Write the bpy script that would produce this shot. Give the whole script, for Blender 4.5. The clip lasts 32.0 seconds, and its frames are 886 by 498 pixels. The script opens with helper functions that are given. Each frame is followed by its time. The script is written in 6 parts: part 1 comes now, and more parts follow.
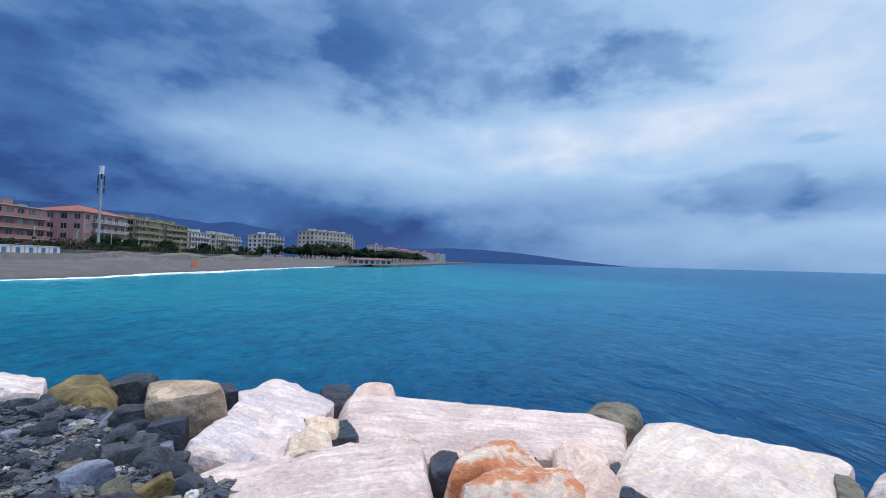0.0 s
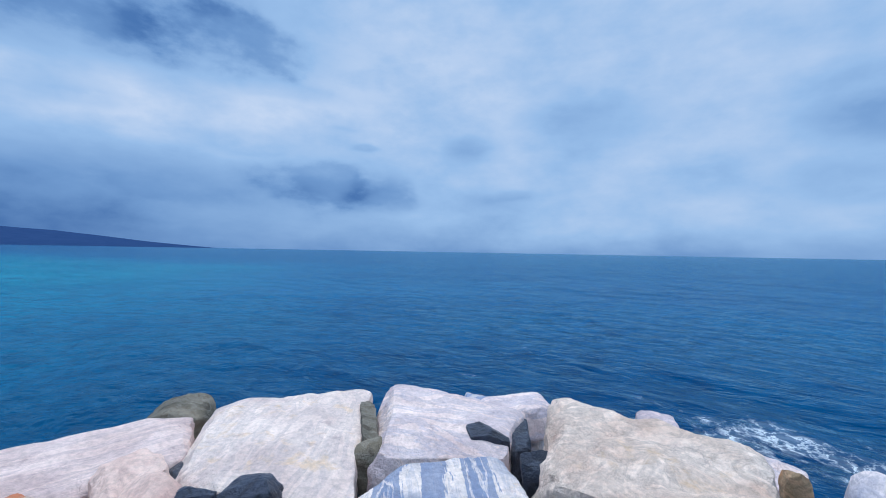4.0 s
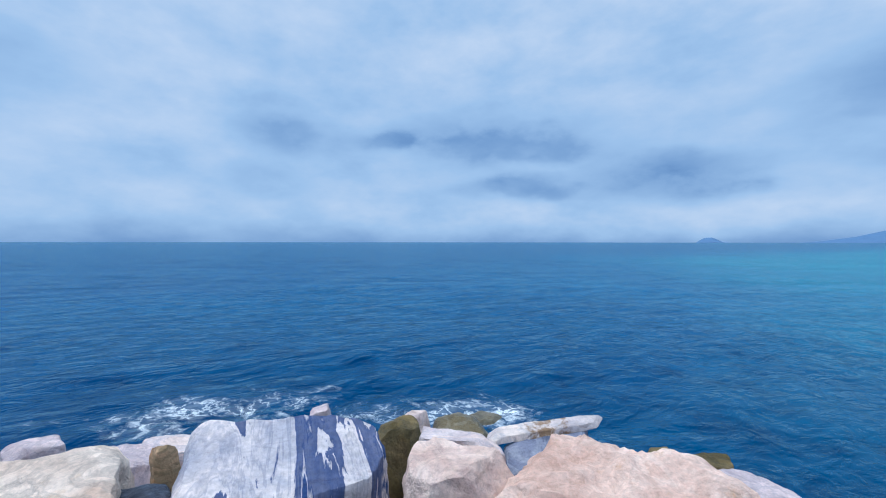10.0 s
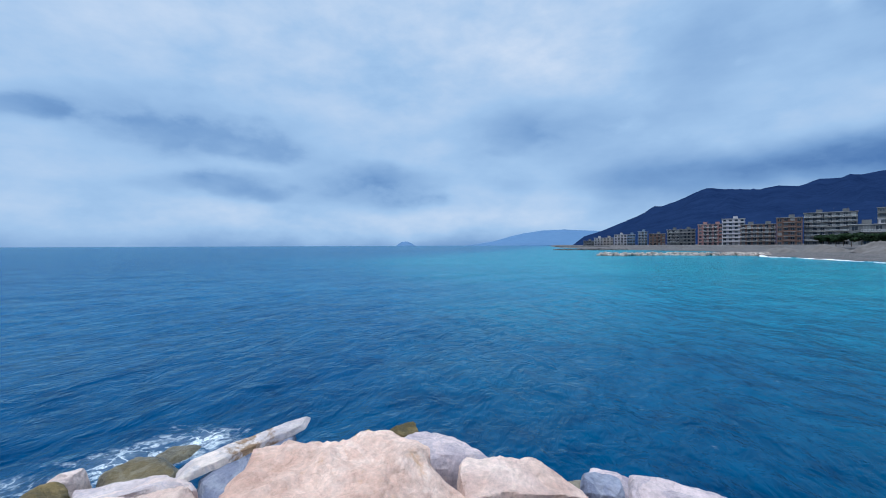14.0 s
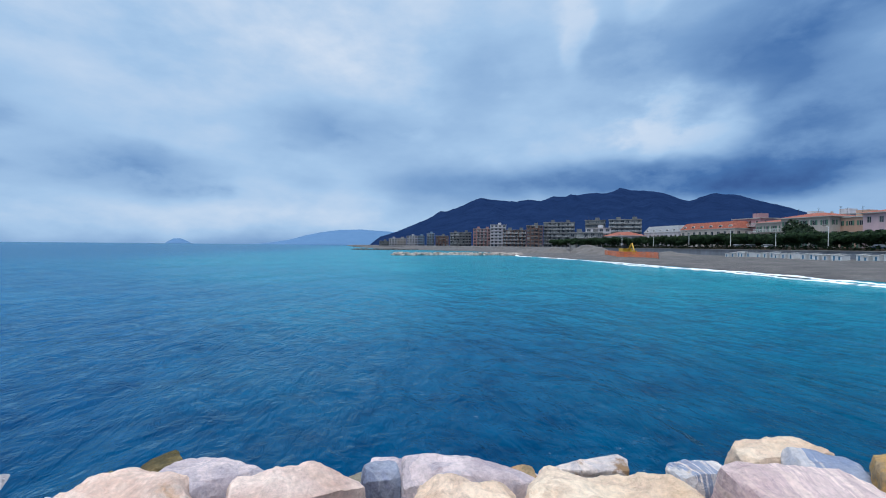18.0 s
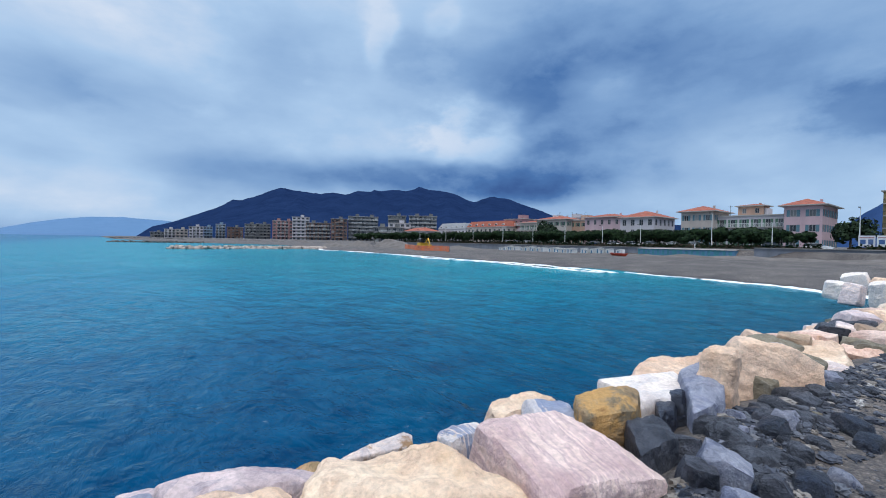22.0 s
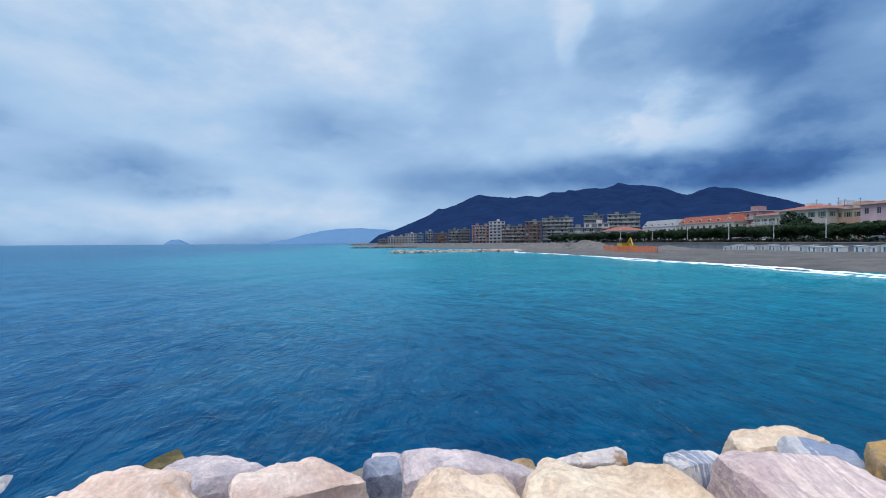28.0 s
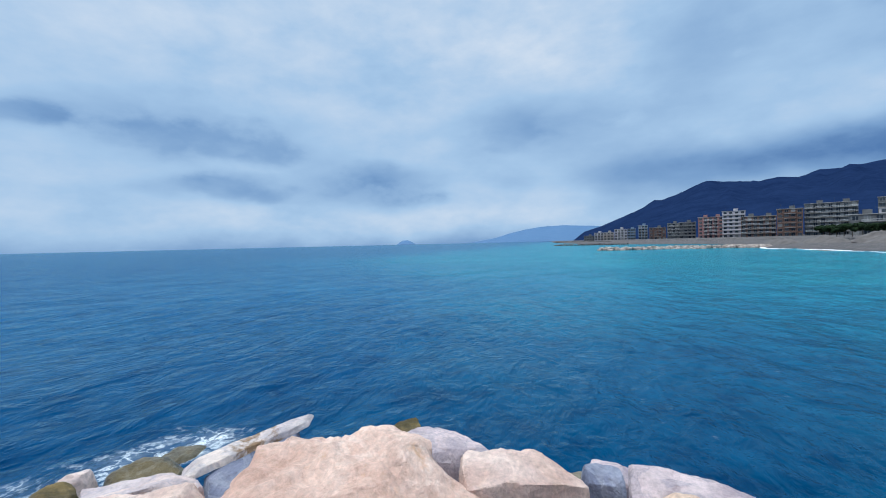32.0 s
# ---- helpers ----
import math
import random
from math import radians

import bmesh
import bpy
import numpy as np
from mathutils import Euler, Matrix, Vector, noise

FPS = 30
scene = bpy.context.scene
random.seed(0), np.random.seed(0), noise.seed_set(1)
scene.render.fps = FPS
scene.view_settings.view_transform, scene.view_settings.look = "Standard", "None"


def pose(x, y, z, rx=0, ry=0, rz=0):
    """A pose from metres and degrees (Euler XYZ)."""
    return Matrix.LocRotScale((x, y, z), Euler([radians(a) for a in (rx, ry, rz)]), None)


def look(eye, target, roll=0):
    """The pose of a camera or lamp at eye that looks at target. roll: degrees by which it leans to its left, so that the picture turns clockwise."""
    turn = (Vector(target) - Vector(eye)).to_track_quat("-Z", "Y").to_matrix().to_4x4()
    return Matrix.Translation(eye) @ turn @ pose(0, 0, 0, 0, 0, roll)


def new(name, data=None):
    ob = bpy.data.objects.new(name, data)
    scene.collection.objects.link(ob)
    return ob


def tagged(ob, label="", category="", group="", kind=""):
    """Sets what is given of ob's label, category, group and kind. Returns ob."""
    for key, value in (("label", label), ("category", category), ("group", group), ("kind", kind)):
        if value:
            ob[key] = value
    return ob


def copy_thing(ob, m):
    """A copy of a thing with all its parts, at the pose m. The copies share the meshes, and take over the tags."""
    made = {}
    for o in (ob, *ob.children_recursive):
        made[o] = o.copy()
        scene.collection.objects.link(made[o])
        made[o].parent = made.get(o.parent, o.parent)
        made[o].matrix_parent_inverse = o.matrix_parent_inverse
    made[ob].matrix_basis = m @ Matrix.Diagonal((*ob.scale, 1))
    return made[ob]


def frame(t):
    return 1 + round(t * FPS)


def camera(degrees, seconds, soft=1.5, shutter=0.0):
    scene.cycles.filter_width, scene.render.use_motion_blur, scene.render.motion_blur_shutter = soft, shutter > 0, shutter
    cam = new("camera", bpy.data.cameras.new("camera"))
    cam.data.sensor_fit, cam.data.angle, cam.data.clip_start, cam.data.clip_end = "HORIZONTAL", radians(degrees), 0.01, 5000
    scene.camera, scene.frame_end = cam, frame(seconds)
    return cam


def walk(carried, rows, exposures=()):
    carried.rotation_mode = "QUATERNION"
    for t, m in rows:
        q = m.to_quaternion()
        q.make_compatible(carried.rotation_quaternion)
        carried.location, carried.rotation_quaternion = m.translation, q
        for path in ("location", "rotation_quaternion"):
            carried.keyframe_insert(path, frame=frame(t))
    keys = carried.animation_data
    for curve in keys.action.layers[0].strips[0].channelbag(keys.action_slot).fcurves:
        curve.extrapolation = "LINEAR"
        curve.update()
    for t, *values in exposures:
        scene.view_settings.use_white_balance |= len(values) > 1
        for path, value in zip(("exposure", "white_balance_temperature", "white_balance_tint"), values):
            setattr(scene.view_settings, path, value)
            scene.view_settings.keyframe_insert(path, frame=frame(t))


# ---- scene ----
cam = camera(93.69, 32.0, soft=1.0)
PATH = [
    (0.0, pose(-0.025, 0.145, 3.095, 91.74, -1.54, -5.46)),
    (0.5, pose(0.008, 0.190, 3.105, 91.30, -1.31, -10.48)),
    (1.0, pose(0.030, 0.234, 3.096, 91.00, -1.19, -16.84)),
    (1.5, pose(0.049, 0.246, 3.081, 90.92, -1.23, -23.64)),
    (2.0, pose(0.084, 0.249, 3.074, 90.71, -1.18, -30.70)),
    (2.5, pose(0.118, 0.253, 3.078, 90.55, -1.21, -37.67)),
    (3.0, pose(0.147, 0.239, 3.075, 90.57, -1.17, -44.58)),
    (3.5, pose(0.167, 0.211, 3.080, 90.53, -1.23, -51.41)),
    (4.0, pose(0.181, 0.187, 3.084, 90.38, -1.02, -58.25)),
    (4.5, pose(0.200, 0.155, 3.084, 90.14, -0.65, -65.46)),
    (6.5, pose(0.308, -0.162, 3.098, 89.70, -0.14, -90.77)),
    (7.0, pose(0.311, -0.169, 3.082, 89.95, -0.30, -96.54)),
    (7.5, pose(0.318, -0.210, 3.083, 89.90, -0.19, -101.74)),
    (8.0, pose(0.305, -0.284, 3.097, 89.55, 0.03, -106.50)),
    (8.5, pose(0.306, -0.307, 3.120, 89.00, -0.23, -111.56)),
    (9.0, pose(0.279, -0.373, 3.109, 89.17, 0.12, -115.86)),
    (9.5, pose(0.264, -0.378, 3.109, 89.08, 0.09, -120.81)),
    (10.0, pose(0.262, -0.373, 3.111, 89.04, -0.06, -125.62)),
    (10.5, pose(0.248, -0.379, 3.112, 89.13, -0.09, -130.27)),
    (11.0, pose(0.247, -0.384, 3.112, 89.29, -0.16, -135.22)),
    (11.5, pose(0.240, -0.389, 3.110, 89.49, -0.16, -140.42)),
    (12.0, pose(0.233, -0.397, 3.107, 89.57, -0.14, -145.14)),
    (12.5, pose(0.224, -0.401, 3.111, 89.53, -0.00, -149.83)),
    (13.0, pose(0.229, -0.409, 3.107, 89.46, 0.17, -154.37)),
    (13.5, pose(0.197, -0.397, 3.116, 89.46, 0.24, -159.00)),
    (14.0, pose(0.181, -0.425, 3.106, 89.51, 0.21, -163.44)),
    (14.5, pose(0.154, -0.430, 3.110, 89.60, 0.25, -167.36)),
    (15.0, pose(0.125, -0.421, 3.120, 89.60, 0.19, -171.49)),
    (15.5, pose(0.105, -0.433, 3.103, 89.67, 0.38, -175.00)),
    (17.5, pose(0.063, -0.411, 3.115, 89.46, -0.36, -187.64)),
    (18.0, pose(0.052, -0.388, 3.122, 89.51, -0.53, -190.82)),
    (18.5, pose(0.029, -0.394, 3.118, 89.51, -0.67, -193.82)),
    (19.0, pose(0.022, -0.365, 3.130, 89.37, -0.70, -197.11)),
    (19.5, pose(0.006, -0.358, 3.122, 89.04, -0.70, -200.62)),
    (20.0, pose(-0.021, -0.375, 3.102, 88.73, -0.83, -204.35)),
    (20.5, pose(-0.067, -0.382, 3.097, 88.60, -0.87, -208.12)),
    (21.0, pose(-0.089, -0.376, 3.097, 88.70, -0.96, -211.39)),
    (21.5, pose(-0.111, -0.369, 3.094, 88.88, -1.05, -214.42)),
    (22.0, pose(-0.119, -0.359, 3.094, 89.03, -1.08, -217.26)),
    (22.5, pose(-0.125, -0.349, 3.092, 89.08, -1.07, -220.30)),
    (23.0, pose(-0.146, -0.345, 3.089, 89.12, -0.92, -223.15)),
    (23.5, pose(-0.159, -0.333, 3.089, 89.13, -0.78, -225.04)),
    (24.0, pose(-0.161, -0.330, 3.087, 89.19, -0.66, -225.14)),
    (24.5, pose(-0.145, -0.345, 3.085, 89.35, -0.45, -222.92)),
    (25.0, pose(-0.129, -0.350, 3.089, 89.47, -0.28, -218.77)),
    (25.5, pose(-0.086, -0.354, 3.100, 89.51, -0.09, -213.83)),
    (26.0, pose(-0.054, -0.349, 3.104, 89.50, 0.02, -208.91)),
    (26.5, pose(-0.029, -0.344, 3.112, 89.46, 0.10, -204.09)),
    (28.5, pose(0.048, -0.369, 3.109, 89.07, 0.47, -187.33)),
    (29.0, pose(0.053, -0.367, 3.107, 89.05, 0.67, -184.05)),
    (29.5, pose(0.075, -0.379, 3.105, 89.09, 0.77, -180.77)),
    (30.0, pose(0.093, -0.385, 3.101, 89.23, 0.93, -177.83)),
    (30.5, pose(0.105, -0.382, 3.100, 89.35, 1.05, -174.63)),
    (31.0, pose(0.121, -0.390, 3.105, 89.31, 1.02, -171.09)),
    (31.5, pose(0.130, -0.399, 3.098, 89.28, 1.18, -167.24)),
    (32.0, pose(0.149, -0.398, 3.090, 89.24, 1.33, -163.37)),
]
# the camera's automatic exposure and white balance drift as it pans
DRIFT = ((0.0, 0.06, 6500, 10), (2.0, -0.10, 6200, 10), (4.0, -0.16, 5880, 9), (9.0, -0.08, 6000, 8), (14.0, -0.03, 6200, 8), (18.0, 0.0, 6480, 8), (21.0, 0.03, 6560, 10),
         (24.0, 0.06, 6800, 10), (26.0, 0.04, 6680, 9), (29.0, 0.02, 6560, 8), (32.0, 0.0, 6550, 7))
walk(cam, PATH, DRIFT)

# ---------------------------------------------------------------- world, sun
def node(nt, kind, **inputs):
    n = nt.nodes.new(kind)
    for key, value in inputs.items():
        if key.startswith("p_"):
            continue
        sock = n.inputs[int(key[1:])] if key[0] == "i" and key[1:].isdigit() else n.inputs[key.replace("_", " ")]
        if hasattr(value, "is_output"):
            nt.links.new(value, sock)
        else:
            sock.default_value = value
    return n


def math_node(nt, op, a, b=0.0, c=0.0, clamp=False):
    n = nt.nodes.new("ShaderNodeMath")
    n.operation, n.use_clamp = op, clamp
    for sock, value in zip(n.inputs, (a, b, c)):
        if hasattr(value, "is_output"):
            nt.links.new(value, sock)
        else:
            sock.default_value = value
    return n.outputs[0]


def vec_node(nt, op, a, b=(0, 0, 0)):
    n = nt.nodes.new("ShaderNodeVectorMath")
    n.operation = op
    for sock, value in zip(n.inputs, (a, b)):
        if hasattr(value, "is_output"):
            nt.links.new(value, sock)
        else:
            sock.default_value = value
    return n.outputs["Value"] if op in ("DOT_PRODUCT", "LENGTH") else n.outputs["Vector"]


def noise_node(nt, vec, scale, detail=4.0, rough=0.55, distort=0.0):
    n = nt.nodes.new("ShaderNodeTexNoise")
    nt.links.new(vec, n.inputs["Vector"])
    for key, value in (("Scale", scale), ("Detail", detail), ("Roughness", rough), ("Distortion", distort)):
        n.inputs[key].default_value = value
    return n


def ramp_node(nt, fac, stops, interp="LINEAR"):
    n = nt.nodes.new("ShaderNodeValToRGB")
    n.color_ramp.interpolation = interp
    while len(n.color_ramp.elements) < len(stops):
        n.color_ramp.elements.new(0.5)
    for el, (pos, col) in zip(n.color_ramp.elements, stops):
        el.position = pos
        el.color = (*col, 1) if len(col) == 3 else col
    nt.links.new(fac, n.inputs[0])
    return n.outputs[0]


def mix_node(nt, fac, a, b, mode="MIX"):
    n = nt.nodes.new("ShaderNodeMix")
    n.data_type, n.blend_type = "RGBA", mode
    for sock, value in ((n.inputs["Factor"], fac), (n.inputs[6], a), (n.inputs[7], b)):
        if hasattr(value, "is_output"):
            nt.links.new(value, sock)
        else:
            sock.default_value = (*value, 1) if isinstance(value, tuple) and len(value) == 3 else value
    return n.outputs[2]


# Clouds of the stormy sky: azimuth, elevation, their half sizes (degrees), darker (-) or brighter (+)
CLOUDS = []


def veil_cloud(az, el, waz, wel, light):
    CLOUDS.append((az, el, waz, wel, light, 1.0))


def puff_cloud(az, el, waz, wel, light):
    CLOUDS.append((az, el, waz, wel, light, 2.0))


S, C = veil_cloud, puff_cloud
# storm front over the western coast
for row in ((41.7, 13.8, 12.8, 10.1, -0.56), (21.0, 6.2, 26.2, 4.2, -0.48), (1.1, 2.4, 19.3, 3.1, -0.42), (20.6, 25.4, 18.9, 7.0, -0.33), (-20.5, 14.4, 8.7, 3.2, 0.18), (-49.7, 22.1, 16.6, 9.4, 0.09), (-33.5, 18.4, 4.5, 2.1, 0.1), (5.7, 16.0, 16.2, 3.2, 0.03), (-86.9, 18.4, 8.7, 7.8, 0.03), (-40.6, 2.1, 15.8, 1.9, -0.06), (-25.4, 6.8, 11.0, 2.9, -0.14)):
    S(*row)
for row in ((-6.7, 28.5, 21.2, 8.1, -0.22), (-29.7, 24.0, 8.5, 3.0, -0.24), (-20.6, 22.0, 14.5, 2.6, -0.05), (-8.3, 17.3, 4.1, 1.3, 0.1), (-16.8, 15.1, 3.4, 1.3, -0.1), (-40.1, 8.5, 6.6, 2.5, -0.24), (-37.4, 7.5, 3.9, 1.3, -0.06), (-49.8, 6.6, 4.4, 1.9, -0.12), (-46.6, 13.0, 2.0, 0.7, -0.11), (-34.1, 19.8, 6.7, 1.2, -0.09), (-32.1, 13.0, 5.3, 1.2, -0.09), (-43.8, 15.6, 2.2, 0.5, -0.06), (-61.9, 13.4, 2.8, 1.4, -0.13), (-76.5, 17.2, 6.2, 2.6, -0.13), (-66.7, 7.1, 4.0, 1.1, -0.07), (-49.9, 8.2, 4.2, 1.8, -0.12), (26.5, 14.9, 5.1, 1.1, 0.06), (30.7, 8.4, 6.7, 0.9, 0.06)):
    C(*row)
# open sea
for row in ((-154.1, 27.3, 29.2, 5.4, 0.05), (-156.4, 3.1, 25.4, 1.7, 0.06), (177.3, 14.8, 12.9, 3.4, -0.13), (172.3, 7.2, 6.8, 2.8, -0.12), (-101.4, 1.4, 12.5, 2.0, -0.04)):
    S(*row)
for row in ((-106.4, 14.3, 4.5, 1.6, -0.08), (-67.3, 7.8, 3.9, 0.8, -0.08), (-101.8, 7.7, 4.6, 1.7, -0.06), (-117.9, 13.8, 3.4, 1.0, -0.07), (-134.6, 12.7, 8.7, 2.6, -0.07), (-138.7, 7.5, 4.3, 1.2, -0.08), (-104.9, 13.7, 5.0, 2.1, -0.09), (-117.6, 13.5, 4.3, 1.2, -0.09), (-134.1, 12.6, 11.8, 3.0, -0.13), (-125.4, 15.1, 7.6, 1.8, -0.06), (-139.0, 6.9, 7.3, 1.1, -0.11), (-137.9, 9.4, 4.6, 0.8, 0.06), (-151.0, 7.5, 4.5, 1.8, -0.12), (-158.7, 6.0, 4.4, 1.0, -0.15), (-159.0, 9.3, 5.5, 1.5, -0.09), (-128.9, 6.4, 3.9, 1.0, -0.08), (-172.8, 14.2, 5.8, 2.5, -0.07), (-171.6, 8.3, 3.2, 1.2, -0.07)):
    C(*row)
# over the mountain and the eastern town
for row in ((157.8, 20.9, 8.4, 9.4, -0.06), (-176.1, 23.4, 8.7, 5.5, 0.08), (129.5, 18.9, 9.2, 8.1, -0.24), (149.4, 8.1, 18.6, 2.2, -0.26), (130.6, 9.6, 12.2, 3.2, -0.18), (149.4, 8.4, 16.6, 2.1, -0.12), (108.7, 20.3, 14.4, 7.7, -0.27), (92.7, 8.0, 4.8, 1.6, 0.12), (133.3, 24.0, 17.2, 7.7, -0.16), (104.5, 7.8, 12.2, 1.9, -0.05), (85.8, 13.4, 7.8, 9.1, -0.26)):
    S(*row)
for row in ((-172.7, 16.4, 6.8, 3.6, -0.05), (-154.2, 9.2, 4.4, 2.1, -0.08), (-159.4, 6.9, 3.4, 1.2, -0.1), (164.0, 21.0, 3.9, 4.0, -0.05), (152.3, 27.3, 1.8, 4.2, 0.13), (143.8, 27.8, 2.4, 2.0, 0.09), (146.6, 22.8, 5.0, 3.5, -0.1), (140.7, 14.8, 5.3, 4.0, 0.14), (120.9, 18.8, 3.2, 2.1, 0.1), (131.1, 6.8, 6.8, 1.4, -0.08), (140.3, 15.0, 6.2, 4.0, 0.07), (122.0, 20.1, 4.5, 2.0, 0.09), (94.6, 13.5, 7.3, 3.1, -0.24), (106.9, 12.9, 5.5, 2.4, 0.06), (123.4, 12.3, 8.0, 3.9, -0.09), (131.7, 8.3, 10.7, 2.0, -0.05), (164.3, 14.8, 7.3, 3.8, 0.04)):
    C(*row)

world = bpy.data.worlds.new("overcast_sky")
scene.world = world
world.use_nodes = True
wt = world.node_tree
wt.nodes.clear()
direction = wt.nodes.new("ShaderNodeTexCoord").outputs["Generated"]
split = node(wt, "ShaderNodeSeparateXYZ", Vector=direction)
sx, sy, sz = split.outputs
azimuth = math_node(wt, "MULTIPLY", math_node(wt, "ARCTAN2", math_node(wt, "MULTIPLY", sx, -1.0), sy), 57.2958)
elevation = math_node(wt, "MULTIPLY", math_node(wt, "ARCSINE", sz), 57.2958)
plane = vec_node(wt, "MULTIPLY", direction, (1.0, 1.0, 1.9))
# slow drift of the outlines, and the billows that tatter them
warp = noise_node(wt, plane, 3.2, 4.0, 0.55)
shift = vec_node(wt, "MULTIPLY", vec_node(wt, "SUBTRACT", warp.outputs["Color"], (0.5, 0.5, 0.5)), (9.0, 5.0, 0.0))
billow = noise_node(wt, plane, 6.5, 8.0, 0.56)
curl = math_node(wt, "SUBTRACT", billow.outputs[0], 0.5)
fold = node(wt, "ShaderNodeCombineXYZ", X=azimuth, Y=elevation, Z=0.0).outputs[0]
where = vec_node(wt, "ADD", fold, shift)
total = None
for az, el, waz, wel, light, crisp in CLOUDS:
    turn = 360.0 if az > 140 else -360.0 if az < -140 else 0.0
    for full in ((0.0, turn) if turn else (0.0,)):
        away = vec_node(wt, "MULTIPLY", vec_node(wt, "SUBTRACT", where, (az - full, el, 0)), (1 / waz, 1 / wel, 0))
        spread = vec_node(wt, "DOT_PRODUCT", away, away)
        if crisp > 1:
            # a cloud with a body and a tattered rim
            spread = math_node(wt, "MULTIPLY_ADD", curl, -6.5, spread)
            bell = math_node(wt, "DIVIDE", 1.0, math_node(wt, "ADD", 1.0, math_node(wt, "POWER", math_node(wt, "MAXIMUM", spread, 0.0), 2.2)))
        else:
            bell = math_node(wt, "EXPONENT", math_node(wt, "MULTIPLY", math_node(wt, "MAXIMUM", math_node(wt, "MULTIPLY_ADD", curl, -3.0, spread), 0.0), -0.8))
        total = math_node(wt, "MULTIPLY_ADD", bell, light, 0.0 if total is None else total)
wisps = noise_node(wt, vec_node(wt, "MULTIPLY", direction, (1.0, 1.0, 2.6)), 3.0, 6.0, 0.55)
light = math_node(wt, "ADD", total, 0.745)
light = math_node(wt, "MULTIPLY_ADD", curl, 0.30, light)
light = math_node(wt, "MULTIPLY_ADD", math_node(wt, "SUBTRACT", wisps.outputs[0], 0.5), 0.30, light)
near_sea = math_node(wt, "EXPONENT", math_node(wt, "MULTIPLY", math_node(wt, "MAXIMUM", elevation, 0.0), -0.42))
light = math_node(wt, "MULTIPLY_ADD", near_sea, -0.20, light, clamp=True)
cover = ramp_node(wt, light, [(0.0, (0.024, 0.070, 0.25)), (0.28, (0.062, 0.168, 0.42)), (0.50, (0.20, 0.36, 0.64)),
                              (0.70, (0.395, 0.585, 0.85)), (0.90, (0.67, 0.77, 0.93)), (1.0, (0.84, 0.87, 0.95))])
clear = wt.nodes.new("ShaderNodeTexSky")
clear.sky_type, clear.sun_disc = "NISHITA", False
clear.sun_elevation, clear.sun_rotation = radians(65), radians(50)
blue = mix_node(wt, 1.0, clear.outputs[0], (0.05, 0.05, 0.05), "MULTIPLY")
veil = mix_node(wt, 0.94, blue, cover)
# an overcast sky is brightest overhead
overhead = ramp_node(wt, sz, [(0.55, (1, 1, 1)), (0.95, (4.0, 3.5, 3.0))])
veil = mix_node(wt, 1.0, veil, overhead, "MULTIPLY")
backing = node(wt, "ShaderNodeBackground", Color=veil, Strength=1.0)
out = wt.nodes.new("ShaderNodeOutputWorld")
wt.links.new(backing.outputs[0], out.inputs[0])

sun = new("sun", bpy.data.lights.new("sun", "SUN"))
sun.data.energy, sun.data.angle, sun.data.color = 1.4, radians(50), (1.0, 0.89, 0.78)
sun.matrix_world = look((14, 12, 40), (0, 0, 0))

# ---------------------------------------------------------------- materials
def material(name):
    m = bpy.data.materials.new(name)
    m.use_nodes = True
    nt = m.node_tree
    bsdf = nt.nodes["Principled BSDF"]
    return m, nt, bsdf


def bumped(nt, bsdf, height, strength, distance):
    b = nt.nodes.new("ShaderNodeBump")
    b.inputs["Strength"].default_value, b.inputs["Distance"].default_value = strength, distance
    nt.links.new(height, b.inputs["Height"])
    nt.links.new(b.outputs[0], bsdf.inputs["Normal"])


def own_coords(nt, spread=37.0):
    tc = nt.nodes.new("ShaderNodeTexCoord").outputs["Object"]
    rnd = nt.nodes.new("ShaderNodeObjectInfo").outputs["Random"]
    off = math_node(nt, "MULTIPLY", rnd, spread)
    return vec_node(nt, "ADD", tc, node(nt, "ShaderNodeCombineXYZ", X=off, Y=off, Z=off).outputs[0]), rnd


